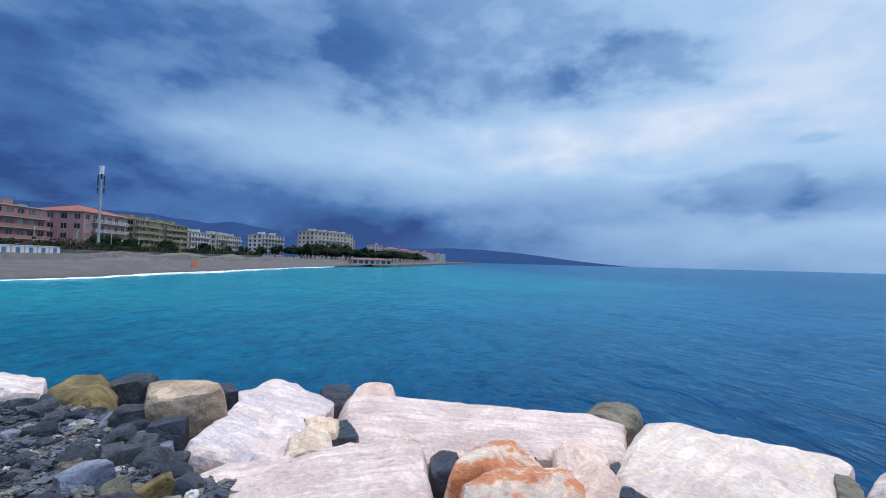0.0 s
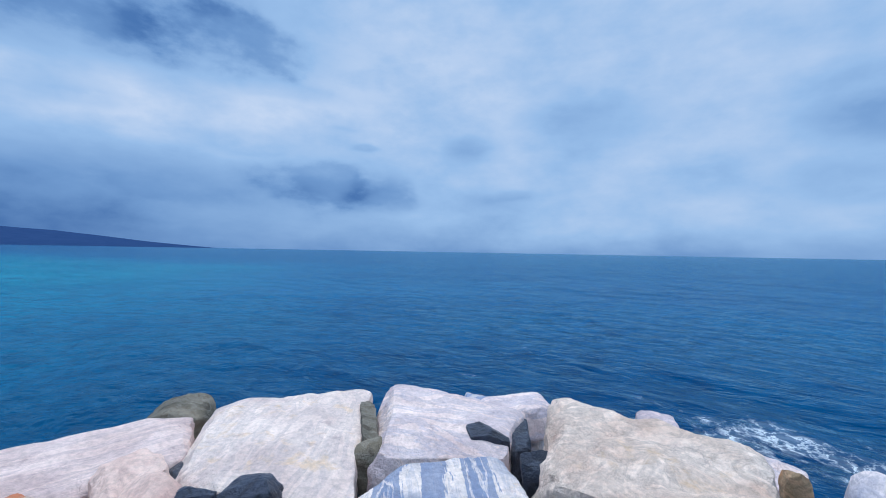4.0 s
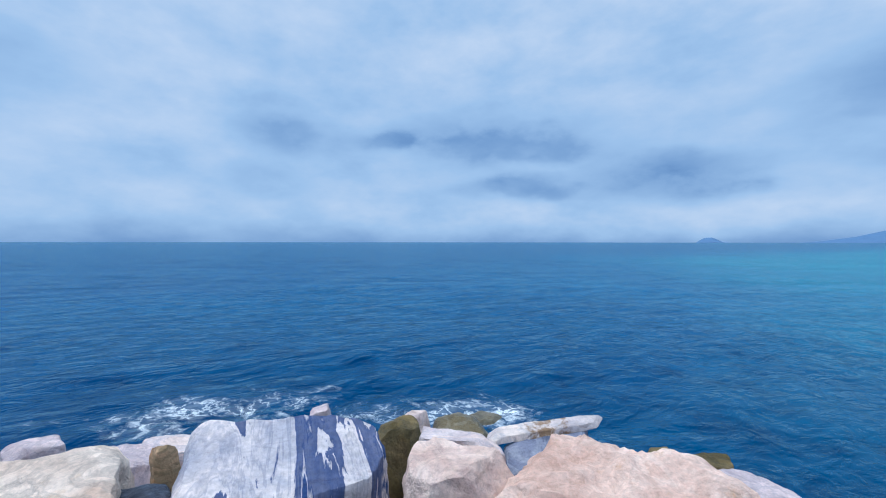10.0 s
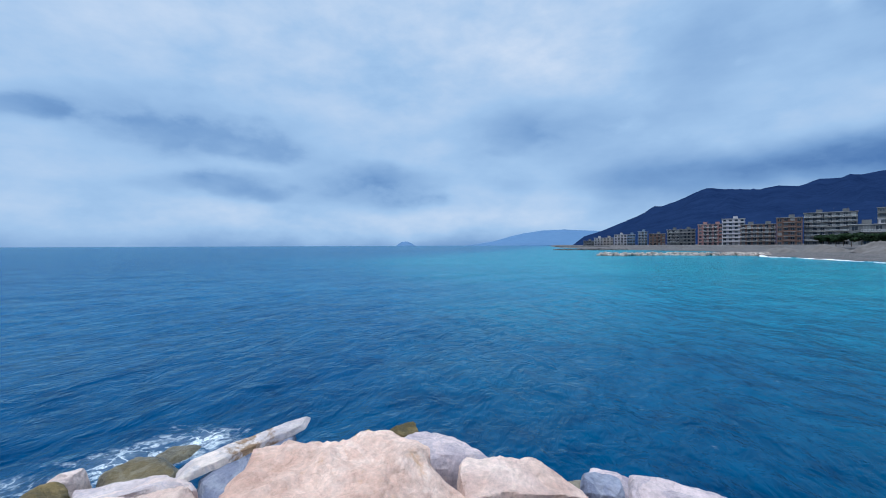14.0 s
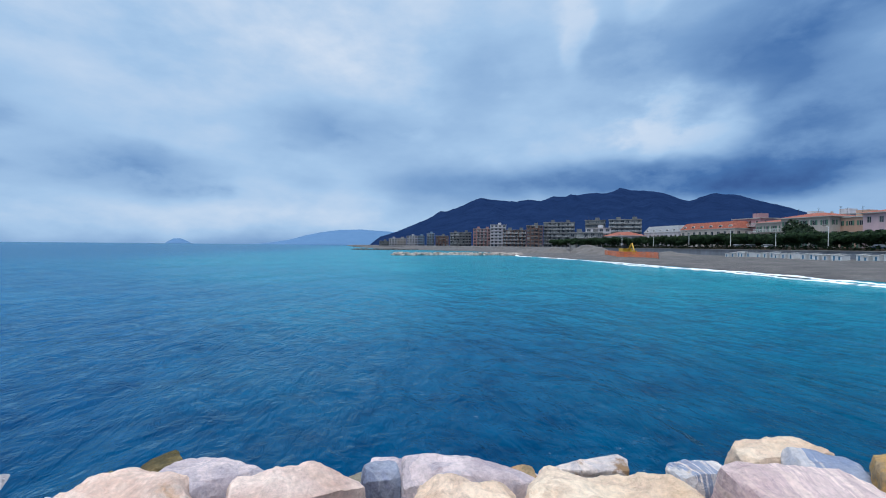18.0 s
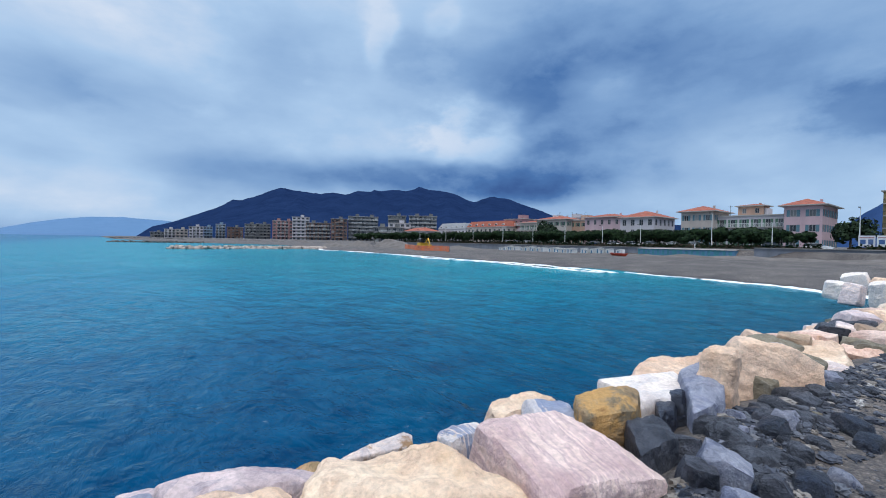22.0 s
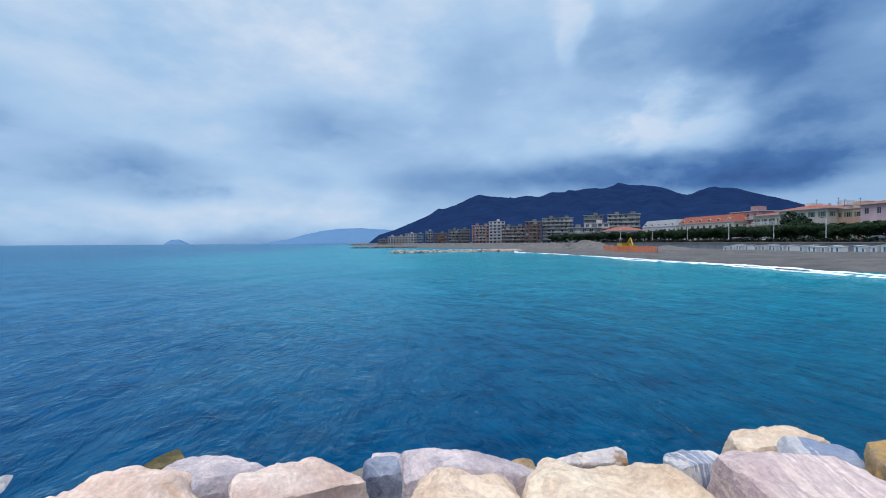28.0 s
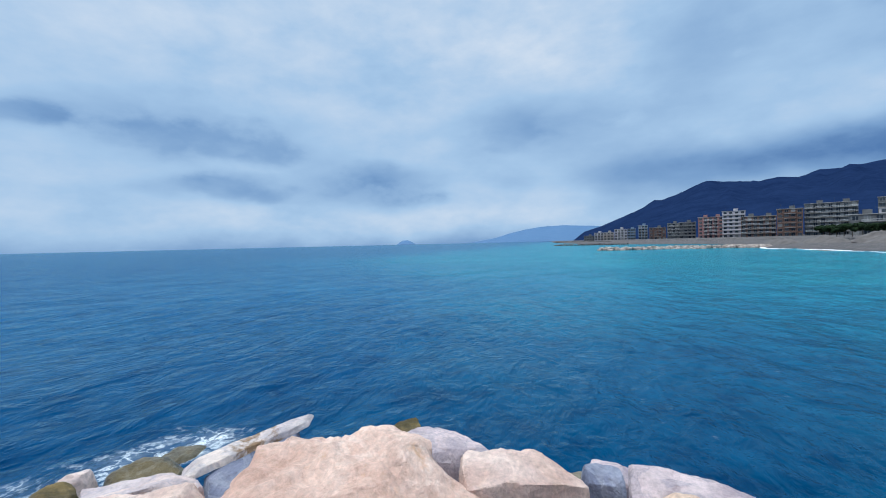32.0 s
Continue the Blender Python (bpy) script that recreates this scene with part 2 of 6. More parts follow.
def stone(name, low, high, vein=None, vein_amount=0.5, vein_scale=2.0, blotch=None, blotch_at=0.58, tone=0.18, rough=0.8, streak=(1, 1, 1), wet=0.0, twist=1.4, wide=False, lean=0.0):
    """Weathered rock: two-scale mottling, veins that run one way, patches, grain in the relief."""
    m, nt, bsdf = material(name)
    co, rnd = own_coords(nt)
    big = noise_node(nt, co, 1.7, 6, 0.6, 0.5).outputs[0]
    fine = noise_node(nt, co, 22.0, 8, 0.7).outputs[0]
    low, high = tuple(c * k for c, k in zip(low, (0.98, 0.87, 0.81))), tuple(min(c * k, 0.93) for c, k in zip(high, (1.08, 0.985, 0.92)))
    col = ramp_node(nt, big, [(0.36, low), (0.60, high)])
    if vein:
        vc = vec_node(nt, "MULTIPLY", co, streak)
        run = noise_node(nt, vc, vein_scale, 7, 0.60, twist).outputs[0]
        if lean:
            along = node(nt, "ShaderNodeSeparateXYZ", Vector=nt.nodes.new("ShaderNodeTexCoord").outputs["Object"]).outputs[0]
            run = math_node(nt, "MULTIPLY_ADD", along, lean, run)
        band = ramp_node(nt, run, [(0.36, (0.1, 0.1, 0.1)), (0.38, (0.35, 0.35, 0.35)), (0.41, (0.25, 0.25, 0.25)), (0.43, (0.05, 0.05, 0.05)), (0.455, (0.35, 0.35, 0.35)), (0.47, (0, 0, 0)), (0.505, (0.05, 0.05, 0.05)), (0.515, (0.95, 0.95, 0.95)), (0.58, (0.85, 0.85, 0.85)), (0.60, (1, 1, 1)), (0.625, (0.1, 0.1, 0.1)), (0.64, (1, 1, 1))] if wide else [(0.43, (0, 0, 0)), (0.49, (1, 1, 1)), (0.52, (0.45, 0.45, 0.45)), (0.56, (0.7, 0.7, 0.7)), (0.60, (0, 0, 0))])
        col = mix_node(nt, math_node(nt, "MULTIPLY", band, min(1.0, vein_amount + 0.15)), col, vein)
    if blotch:
        patch = noise_node(nt, co, 2.6, 7, 0.68, 0.3).outputs[0]
        mask = ramp_node(nt, patch, [(blotch_at - 0.02, (0, 0, 0)), (blotch_at + 0.06, (1, 1, 1))])
        col = mix_node(nt, math_node(nt, "MULTIPLY", mask, 0.85), col, blotch)
    grain = ramp_node(nt, fine, [(0.3, (1 - tone * 1.3,) * 3), (0.62, (1 + tone * 0.5,) * 3)])
    col = mix_node(nt, 1.0, col, grain, "MULTIPLY")
    crack = nt.nodes.new("ShaderNodeTexVoronoi")
    crack.feature = "DISTANCE_TO_EDGE"
    nt.links.new(vec_node(nt, "ADD", co, vec_node(nt, "MULTIPLY", noise_node(nt, co, 3.0, 4).outputs["Color"], (1.2, 1.2, 1.2))), crack.inputs["Vector"])
    crack.inputs["Scale"].default_value = 0.9
    line = ramp_node(nt, crack.outputs["Distance"], [(0.0, (0.45, 0.43, 0.45)), (0.015, (1, 1, 1))])
    col = mix_node(nt, 0.08, col, line, "MULTIPLY")
    stain = noise_node(nt, co, 3.3, 9, 0.72, 0.8).outputs[0]
    col = mix_node(nt, 0.8, col, ramp_node(nt, stain, [(0.32, (0.66, 0.60, 0.62)), (0.42, (1, 1, 1)), (0.6, (1.0, 1.0, 1.0)), (0.72, (1.12, 1.10, 1.08))]), "MULTIPLY")
    tint = ramp_node(nt, rnd, [(0.0, (1.0, 0.97, 0.95)), (1.0, (1.06, 1.02, 0.96))])
    col = mix_node(nt, 1.0, col, tint, "MULTIPLY")
    nt.links.new(col, bsdf.inputs["Base Color"])
    bsdf.inputs["Roughness"].default_value = rough
    bsdf.inputs["Specular IOR Level"].default_value = 0.35 + wet
    relief = math_node(nt, "ADD", math_node(nt, "MULTIPLY", noise_node(nt, co, 5.0, 8, 0.65, 0.3).outputs[0], 0.9), math_node(nt, "MULTIPLY", fine, 0.25))
    relief = math_node(nt, "ADD", relief, math_node(nt, "MULTIPLY", line, 0.1))
    bumped(nt, bsdf, relief, 0.8, 0.12)
    return m


STONES = {
    "pink": stone("pink_marble", (0.66, 0.56, 0.56), (0.82, 0.74, 0.74), (0.40, 0.31, 0.35), 0.32, 2.2, streak=(0.3, 2.6, 2.6), twist=0.8),
    "pink2": stone("rose_stone", (0.66, 0.50, 0.45), (0.84, 0.74, 0.71), (0.55, 0.38, 0.36), 0.35, 2.0),
    "pinksmall": stone("blush_stone", (0.68, 0.53, 0.50), (0.82, 0.70, 0.66)),
    "salmon": stone("salmon_stone", (0.70, 0.52, 0.46), (0.86, 0.74, 0.70), (0.58, 0.34, 0.26), 0.3, 3.0, (0.74, 0.46, 0.30), 0.60),
    "vein": stone("veined_white_marble", (0.70, 0.64, 0.65), (0.84, 0.79, 0.78), (0.38, 0.34, 0.37), 0.2, 1.6, (0.76, 0.58, 0.42), 0.58, streak=(2.6, 0.5, 1)),
    "pale": stone("pale_marble", (0.68, 0.61, 0.64), (0.85, 0.79, 0.80), (0.42, 0.40, 0.50), 0.5, 1.5, streak=(0.6, 2.0, 2.0)),
    "white": stone("white_marble", (0.76, 0.76, 0.80), (0.88, 0.87, 0.88), (0.55, 0.56, 0.64), 0.3, 1.4),
    "cream": stone("cream_limestone", (0.68, 0.57, 0.49), (0.88, 0.80, 0.74), (0.44, 0.36, 0.31), 0.45, 2.4, (0.70, 0.52, 0.36), 0.62),
    "creampeach": stone("cream_peach_stone", (0.74, 0.60, 0.46), (0.86, 0.78, 0.68), (0.62, 0.44, 0.34), 0.4, 1.8, (0.74, 0.52, 0.36), 0.66),
    "peach": stone("peach_stone", (0.68, 0.52, 0.40), (0.82, 0.70, 0.60), (0.50, 0.36, 0.30), 0.4, 2.0),
    "stripe": stone("blue_striped_marble", (0.50, 0.56, 0.70), (0.86, 0.85, 0.90), (0.022, 0.060, 0.20), 1.0, 1.35, streak=(1.9, 0.30, 0.22), twist=0.7, wide=True, lean=0.075),
    "bluewhite": stone("blue_white_marble", (0.46, 0.52, 0.64), (0.84, 0.82, 0.82), (0.18, 0.25, 0.42), 0.75, 1.3, (0.76, 0.60, 0.44), 0.66, streak=(2.4, 0.3, 0.3), twist=0.4, wide=True),
    "bluegrey": stone("blue_grey_stone", (0.11, 0.15, 0.26), (0.26, 0.31, 0.46), (0.44, 0.47, 0.56), 0.35, 1.8),
    "band": stone("banded_pink_marble", (0.66, 0.54, 0.56), (0.83, 0.74, 0.75), (0.44, 0.30, 0.36), 0.5, 2.6, streak=(3.6, 0.30, 3.0), twist=0.5),
    "mauve": stone("mauve_stone", (0.46, 0.42, 0.50), (0.70, 0.64, 0.70), (0.30, 0.28, 0.36), 0.4, 2.0),
    "lichen": stone("orange_lichen_stone", (0.56, 0.47, 0.45), (0.78, 0.68, 0.62), (0.34, 0.34, 0.32), 0.4, 2.0, (0.56, 0.17, 0.055), 0.475),
    "ochre": stone("ochre_stone", (0.30, 0.22, 0.12), (0.60, 0.44, 0.30), (0.20, 0.17, 0.10), 0.5, 2.5, (0.58, 0.30, 0.14), 0.58),
    "ochreboulder": stone("ochre_boulder_stone", (0.20, 0.17, 0.12), (0.40, 0.30, 0.18), (0.13, 0.13, 0.10), 0.5, 1.6, (0.56, 0.33, 0.12), 0.50),
    "beach": stone("beach_slate", (0.016, 0.023, 0.040), (0.066, 0.082, 0.122), (0.22, 0.25, 0.31), 0.2, 2.6, rough=0.5),
    "olive": stone("olive_stone", (0.085, 0.085, 0.070), (0.22, 0.21, 0.17), (0.32, 0.31, 0.27), 0.3, 2.5),
    "tan": stone("tan_sandstone", (0.36, 0.28, 0.22), (0.60, 0.50, 0.41), (0.26, 0.22, 0.18), 0.5, 1.6),
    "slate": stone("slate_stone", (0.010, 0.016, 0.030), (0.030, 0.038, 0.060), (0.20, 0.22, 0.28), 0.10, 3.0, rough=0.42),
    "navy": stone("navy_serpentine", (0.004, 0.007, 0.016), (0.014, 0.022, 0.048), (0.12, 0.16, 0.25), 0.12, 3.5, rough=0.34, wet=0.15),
    "wet": stone("wet_algae_stone", (0.045, 0.040, 0.018), (0.15, 0.125, 0.06), (0.30, 0.28, 0.22), 0.3, 3.0, rough=0.35, wet=0.2),
    "moss": stone("mossy_ochre_stone", (0.10, 0.085, 0.03), (0.30, 0.24, 0.12), (0.06, 0.055, 0.035), 0.5, 2.0),
    "slab": stone("stained_pale_slab", (0.62, 0.60, 0.64), (0.82, 0.78, 0.76), (0.40, 0.40, 0.48), 0.4, 1.4, (0.24, 0.12, 0.03), 0.55),
}


def plain(name, col, rough=0.7, vary=0.12, scale=1.5, metal=0.0, bump=0.0, streaks=False):
    """Painted or cast surface with faint staining."""
    m, nt, bsdf = material(name)
    co, rnd = own_coords(nt)
    if streaks:
        co = vec_node(nt, "MULTIPLY", co, (1, 1, 0.25))
    n1 = noise_node(nt, co, scale, 6, 0.6).outputs[0]
    n2 = noise_node(nt, co, scale * 14, 4, 0.6).outputs[0]
    shade = math_node(nt, "ADD", math_node(nt, "MULTIPLY", n1, 0.75), math_node(nt, "MULTIPLY", n2, 0.25))
    fac = ramp_node(nt, shade, [(0.3, (1 - vary * 1.5,) * 3), (0.65, (1 + vary * 0.3,) * 3)])
    nt.links.new(mix_node(nt, 1.0, col, fac, "MULTIPLY"), bsdf.inputs["Base Color"])
    bsdf.inputs["Roughness"].default_value, bsdf.inputs["Metallic"].default_value = rough, metal
    if bump:
        bumped(nt, bsdf, shade, 0.5, bump)
    return m


def ground_material():
    """Grey-brown shingle and sand, with pebble mottling and damp dark areas by the water."""
    m, nt, bsdf = material("shingle_ground")
    co = nt.nodes.new("ShaderNodeTexCoord").outputs["Object"]
    z = node(nt, "ShaderNodeSeparateXYZ", Vector=co).outputs[2]
    wide = noise_node(nt, co, 0.35, 6, 0.6).outputs[0]
    mid = noise_node(nt, co, 6.0, 8, 0.7).outputs[0]
    col = ramp_node(nt, math_node(nt, "ADD", math_node(nt, "MULTIPLY", wide, 0.55), math_node(nt, "MULTIPLY", mid, 0.45)),
                    [(0.36, (0.052, 0.046, 0.047)), (0.52, (0.102, 0.090, 0.086)), (0.66, (0.160, 0.142, 0.132))])
    v = nt.nodes.new("ShaderNodeTexVoronoi")
    nt.links.new(co, v.inputs["Vector"])
    v.inputs["Scale"].default_value = 34.0
    peb = ramp_node(nt, node(nt, "ShaderNodeSeparateXYZ", Vector=v.outputs["Color"]).outputs[0], [(0.0, (0.42, 0.45, 0.52)), (0.5, (0.9, 0.9, 0.92)), (0.85, (1.25, 1.18, 1.12)), (0.96, (1.4, 1.35, 1.3)), (0.985, (2.1, 2.05, 2.0))])
    col = mix_node(nt, 0.85, col, peb, "MULTIPLY")
    grit = noise_node(nt, co, 55.0, 4, 0.75).outputs[0]
    col = mix_node(nt, 0.8, col, ramp_node(nt, grit, [(0.36, (0.45, 0.46, 0.50)), (0.5, (1, 1, 1)), (0.62, (1.5, 1.45, 1.4))]), "MULTIPLY")
    damp = ramp_node(nt, math_node(nt, "MULTIPLY_ADD", wide, 0.25, math_node(nt, "MULTIPLY", z, 1.0)), [(0.10, (0.42, 0.43, 0.46)), (0.42, (1, 1, 1))])
    col = mix_node(nt, 1.0, col, damp, "MULTIPLY")
    nt.links.new(col, bsdf.inputs["Base Color"])
    bsdf.inputs["Roughness"].default_value = 0.85
    bumped(nt, bsdf, math_node(nt, "ADD", math_node(nt, "MULTIPLY", v.outputs["Distance"], -0.6), mid), 0.7, 0.03)
    return m


def sea_material():
    """Turquoise over the shallows, deep blue off the head of the groyne, ruffled, with foam lace round the rocks."""
    m, nt, bsdf = material("sea_water")
    co = nt.nodes.new("ShaderNodeTexCoord").outputs["Object"]
    x, y, z = node(nt, "ShaderNodeSeparateXYZ", Vector=co).outputs
    flat = vec_node(nt, "MULTIPLY", co, (1, 1, 0))
    drift = noise_node(nt, flat, 0.022, 5, 0.6, 0.6).outputs[0]
    patch = noise_node(nt, vec_node(nt, "MULTIPLY", flat, (0.6, 1.0, 0)), 0.10, 5, 0.6).outputs[0]
    # depth grows with the distance from the beach line
    off = math_node(nt, "MULTIPLY_ADD", math_node(nt, "MINIMUM", math_node(nt, "MAXIMUM", math_node(nt, "SUBTRACT", y, 2.0), math_node(nt, "MULTIPLY", math_node(nt, "SUBTRACT", 2.0, y), 0.75)), 60.0), -0.85, math_node(nt, "MULTIPLY_ADD", x, 1.05, 28.0))
    depth = math_node(nt, "MULTIPLY_ADD", drift, 34.0, math_node(nt, "ADD", off, -17.0))
    deep = ramp_node(nt, math_node(nt, "MULTIPLY_ADD", depth, 0.0115, 0.30, clamp=True),
                     [(0.0, (0.006, 0.182, 0.250)), (0.36, (0.003, 0.138, 0.228)), (0.62, (0.002, 0.074, 0.190)), (1.0, (0.001, 0.050, 0.160))])
    col = mix_node(nt, 1.0, deep, ramp_node(nt, patch, [(0.35, (0.78, 0.84, 0.90)), (0.65, (1.18, 1.12, 1.05))]), "MULTIPLY")
    # wave light and shade put into the colour: pale crests, dim troughs
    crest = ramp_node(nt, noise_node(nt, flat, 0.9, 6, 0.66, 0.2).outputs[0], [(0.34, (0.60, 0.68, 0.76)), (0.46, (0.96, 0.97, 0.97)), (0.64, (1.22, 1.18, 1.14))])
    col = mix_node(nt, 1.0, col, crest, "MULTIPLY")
    ripple_shade = ramp_node(nt, noise_node(nt, vec_node(nt, "MULTIPLY", flat, (1.0, 0.8, 0)), 2.6, 5, 0.68).outputs[0], [(0.36, (0.70, 0.76, 0.82)), (0.47, (1, 1, 1)), (0.62, (1.22, 1.17, 1.13))])
    col = mix_node(nt, 0.7, col, ripple_shade, "MULTIPLY")
    # the water's colour darkens towards the groyne
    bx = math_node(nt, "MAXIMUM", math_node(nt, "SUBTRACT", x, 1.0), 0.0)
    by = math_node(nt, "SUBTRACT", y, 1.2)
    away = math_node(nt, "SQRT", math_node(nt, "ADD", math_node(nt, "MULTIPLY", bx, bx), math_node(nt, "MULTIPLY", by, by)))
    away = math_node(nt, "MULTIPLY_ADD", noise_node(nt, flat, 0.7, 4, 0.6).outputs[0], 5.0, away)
    groyne_tone = ramp_node(nt, math_node(nt, "MULTIPLY", away, 0.03), [(0.2, (0.34, 0.40, 0.48)), (0.45, (0.64, 0.69, 0.75)), (0.9, (1, 1, 1))])
    col = mix_node(nt, 1.0, col, groyne_tone, "MULTIPLY")
    # foam lace by the rocks of the head and along the flanks
    swirl = vec_node(nt, "ADD", flat, vec_node(nt, "MULTIPLY", noise_node(nt, flat, 0.9, 7, 0.68).outputs["Color"], (2.6, 2.6, 0)))
    cell = nt.nodes.new("ShaderNodeTexVoronoi")
    cell.feature = "DISTANCE_TO_EDGE"
    nt.links.new(swirl, cell.inputs["Vector"])
    cell.inputs["Scale"].default_value = 2.1
    lace = ramp_node(nt, cell.outputs["Distance"], [(0.0, (1, 1, 1)), (0.03, (0.55, 0.55, 0.55)), (0.10, (0, 0, 0))])
    spots = None
    for fx, fy, fr, amount in ((8.9, -0.3, 0.8, 1.5), (9.0, -1.0, 0.9, 1.5), (8.9, -1.9, 1.0, 1.2), (8.2, -2.9, 1.0, 1.0), (7.0, -4.0, 0.9, 0.9), (5.9, -5.2, 0.8, 1.0), (6.3, -4.5, 0.7, 1.0), (8.2, 0.8, 0.6, 0.9), (8.3, 2.5, 0.6, 0.7), (8.1, -2.8, 0.9, 1.0), (5.7, -5.6, 0.7, 1.4), (5.2, -6.4, 0.8, 1.0), (6.9, -4.4, 0.9, 1.4), (6.3, -5.5, 0.8, 0.9), (-0.9, -7.1, 0.9, 0.35), (-1.8, -7.1, 0.8, 0.3), (-5.2, -5.5, 0.9, 0.55), (-3.7, -5.9, 0.6, 0.6)):
        d = vec_node(nt, "LENGTH", vec_node(nt, "SUBTRACT", flat, (fx, fy, 0)))
        bell = math_node(nt, "MULTIPLY", math_node(nt, "EXPONENT", math_node(nt, "MULTIPLY", math_node(nt, "POWER", math_node(nt, "DIVIDE", d, fr), 2.0), -1.0)), amount)
        spots = bell if spots is None else math_node(nt, "ADD", spots, bell)
    tatter = noise_node(nt, flat, 1.3, 8, 0.72, 0.6).outputs[0]
    gate = math_node(nt, "MULTIPLY_ADD", tatter, 4.2, math_node(nt, "SUBTRACT", math_node(nt, "MULTIPLY", spots, 0.46), 2.72), clamp=True)
    foam = math_node(nt, "MULTIPLY", lace, gate, clamp=True)
    haze = math_node(nt, "MULTIPLY", math_node(nt, "MULTIPLY", gate, 0.22), tatter)
    foam_all = math_node(nt, "ADD", foam, haze, clamp=True)
    col = mix_node(nt, foam_all, col, (0.78, 0.84, 0.88))
    # wavelets run in from the open sea: short across, long along their crests
    chop = vec_node(nt, "MULTIPLY", flat, (1.0, 0.55, 0))
    w1 = noise_node(nt, chop, 1.1, 3, 0.6, 0.5).outputs[0]
    w2 = noise_node(nt, chop, 3.4, 4, 0.65, 0.4).outputs[0]
    w3 = noise_node(nt, chop, 0.22, 3, 0.6, 0.3).outputs[0]
    ruffle = math_node(nt, "MULTIPLY_ADD", w2, 0.16, math_node(nt, "MULTIPLY_ADD", w3, 0.9, math_node(nt, "MULTIPLY", w1, 0.42)))
    tilt = nt.nodes.new("ShaderNodeBump")
    tilt.inputs["Strength"].default_value, tilt.inputs["Distance"].default_value = 0.9, 0.55
    nt.links.new(ruffle, tilt.inputs["Height"])
    # the water's colour with its painted wave tones, and the sky mirrored in its wavelets
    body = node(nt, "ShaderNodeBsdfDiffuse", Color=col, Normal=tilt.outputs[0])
    mirror = node(nt, "ShaderNodeBsdfGlossy", Color=(0.66, 0.95, 1.0, 1.0), Roughness=0.12, Normal=tilt.outputs[0])
    share = nt.nodes.new("ShaderNodeMixShader")
    graze = node(nt, "ShaderNodeFresnel", IOR=1.33, Normal=tilt.outputs[0]).outputs[0]
    gloss = math_node(nt, "MINIMUM", math_node(nt, "MAXIMUM", math_node(nt, "MULTIPLY_ADD", graze, 0.9, -0.04), 0.0), 0.43)
    nt.links.new(math_node(nt, "MULTIPLY", gloss, math_node(nt, "SUBTRACT", 1.0, foam_all)), share.inputs[0])
    nt.links.new(body.outputs[0], share.inputs[1])
    nt.links.new(mirror.outputs[0], share.inputs[2])
    nt.nodes.remove(bsdf)
    nt.links.new(share.outputs[0], nt.nodes["Material Output"].inputs["Surface"])
    return m


GROUND = ground_material()
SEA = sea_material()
FOAM = plain("surf_foam", (0.86, 0.89, 0.91), 0.6, 0.10, 3.0, bump=0.03)
# ---------------------------------------------------------------- land and sea
def mesh_object(name, verts, faces, mat, parent=None, smooth=True):
    me = bpy.data.meshes.new(name)
    me.from_pydata([tuple(v) for v in verts], [], [tuple(f) for f in faces])
    me.materials.append(mat)
    if smooth:
        me.polygons.foreach_set("use_smooth", [True] * len(me.polygons))
    me.update()
    ob = new(name, me)
    if parent:
        ob.parent = parent
    return ob


def grid_faces(nx, ny):
    i, j = np.meshgrid(np.arange(nx - 1), np.arange(ny - 1), indexing="ij")
    a = (i * ny + j).ravel()
    return np.stack([a, a + ny, a + ny + 1, a + 1], -1).tolist()


COAST_Y = (-5000, -1500, -560, -300, -267, -215, -165, -122, -96, -45, -24, -12, -5, 10, 40, 50, 70, 107, 165, 205, 330, 700, 2480, 5000)
COAST_X = (150, 60, 12, -20, -32, -62, -58, -47, -49, -47, -44.5, -41.5, -38, -40, -41, -38, -37, -34, -25, -6, 18, 70, 430, 900)


def coast_x(y):
    return np.interp(y, COAST_Y, COAST_X)


def wobble(x, y, s, seed):
    return (np.sin(x * s + seed) * np.cos(y * s * 1.3 + seed * 2.1) + 0.5 * np.sin(x * s * 2.3 + y * s * 1.7 + seed * 3.7)
            + 0.25 * np.sin(x * s * 5.1 - y * s * 4.3 + seed)) / 1.75


def pier_edges(x):
    """The inner edges of the shingle top of the groyne, south and north."""
    south = np.interp(x, (-60, -33, -19, -9.5, -6, -4.4, -2.6, -1.0, 1.5), (0.6, 0.4, -0.5, -1.3, -1.7, -1.85, -1.5, -1.6, -1.2))
    north = np.interp(x, (-60, -20, -4.5, -2.8, -1.6, 0.5, 1.5), (6.0, 5.8, 5.2, 4.7, 3.4, 2.7, 2.0))
    return south, north


def ground_height(x, y):
    d = coast_x(y) - x
    h = np.interp(d, (-120, -12, 0, 5, 12, 24, 40, 43.5, 44.5, 200, 700), (-6, -1.6, -0.05, 0.5, 0.95, 1.1, 1.2, 1.2, 2.6, 3.0, 6.0))
    h = h + np.clip((d - 10) / 10, 0, 1) * np.clip((42 - d) / 6, 0, 1) * (0.22 * wobble(x, y, 0.22, 1.0) + 0.12 * wobble(x, y, 0.7, 4.0))
    s, n = pier_edges(x)
    over = np.maximum(np.maximum(s - y, y - n), np.maximum(x - 1.6, 0))
    pier = np.interp(over, (0, 0.35, 1.0, 2.2, 5.0, 12), (1.46, 1.32, 0.75, 0.15, -2.2, -6))
    pier = pier + np.clip(1 - over, 0, 1) * (0.035 * wobble(x, y, 1.3, 2.0) + 0.015 * wobble(x, y, 4.0, 7.0))
    inland = np.clip((x + 60) / 20, 0, 1)
    return np.where(x > -62, np.maximum(h, pier * inland + h * (1 - inland)), h)


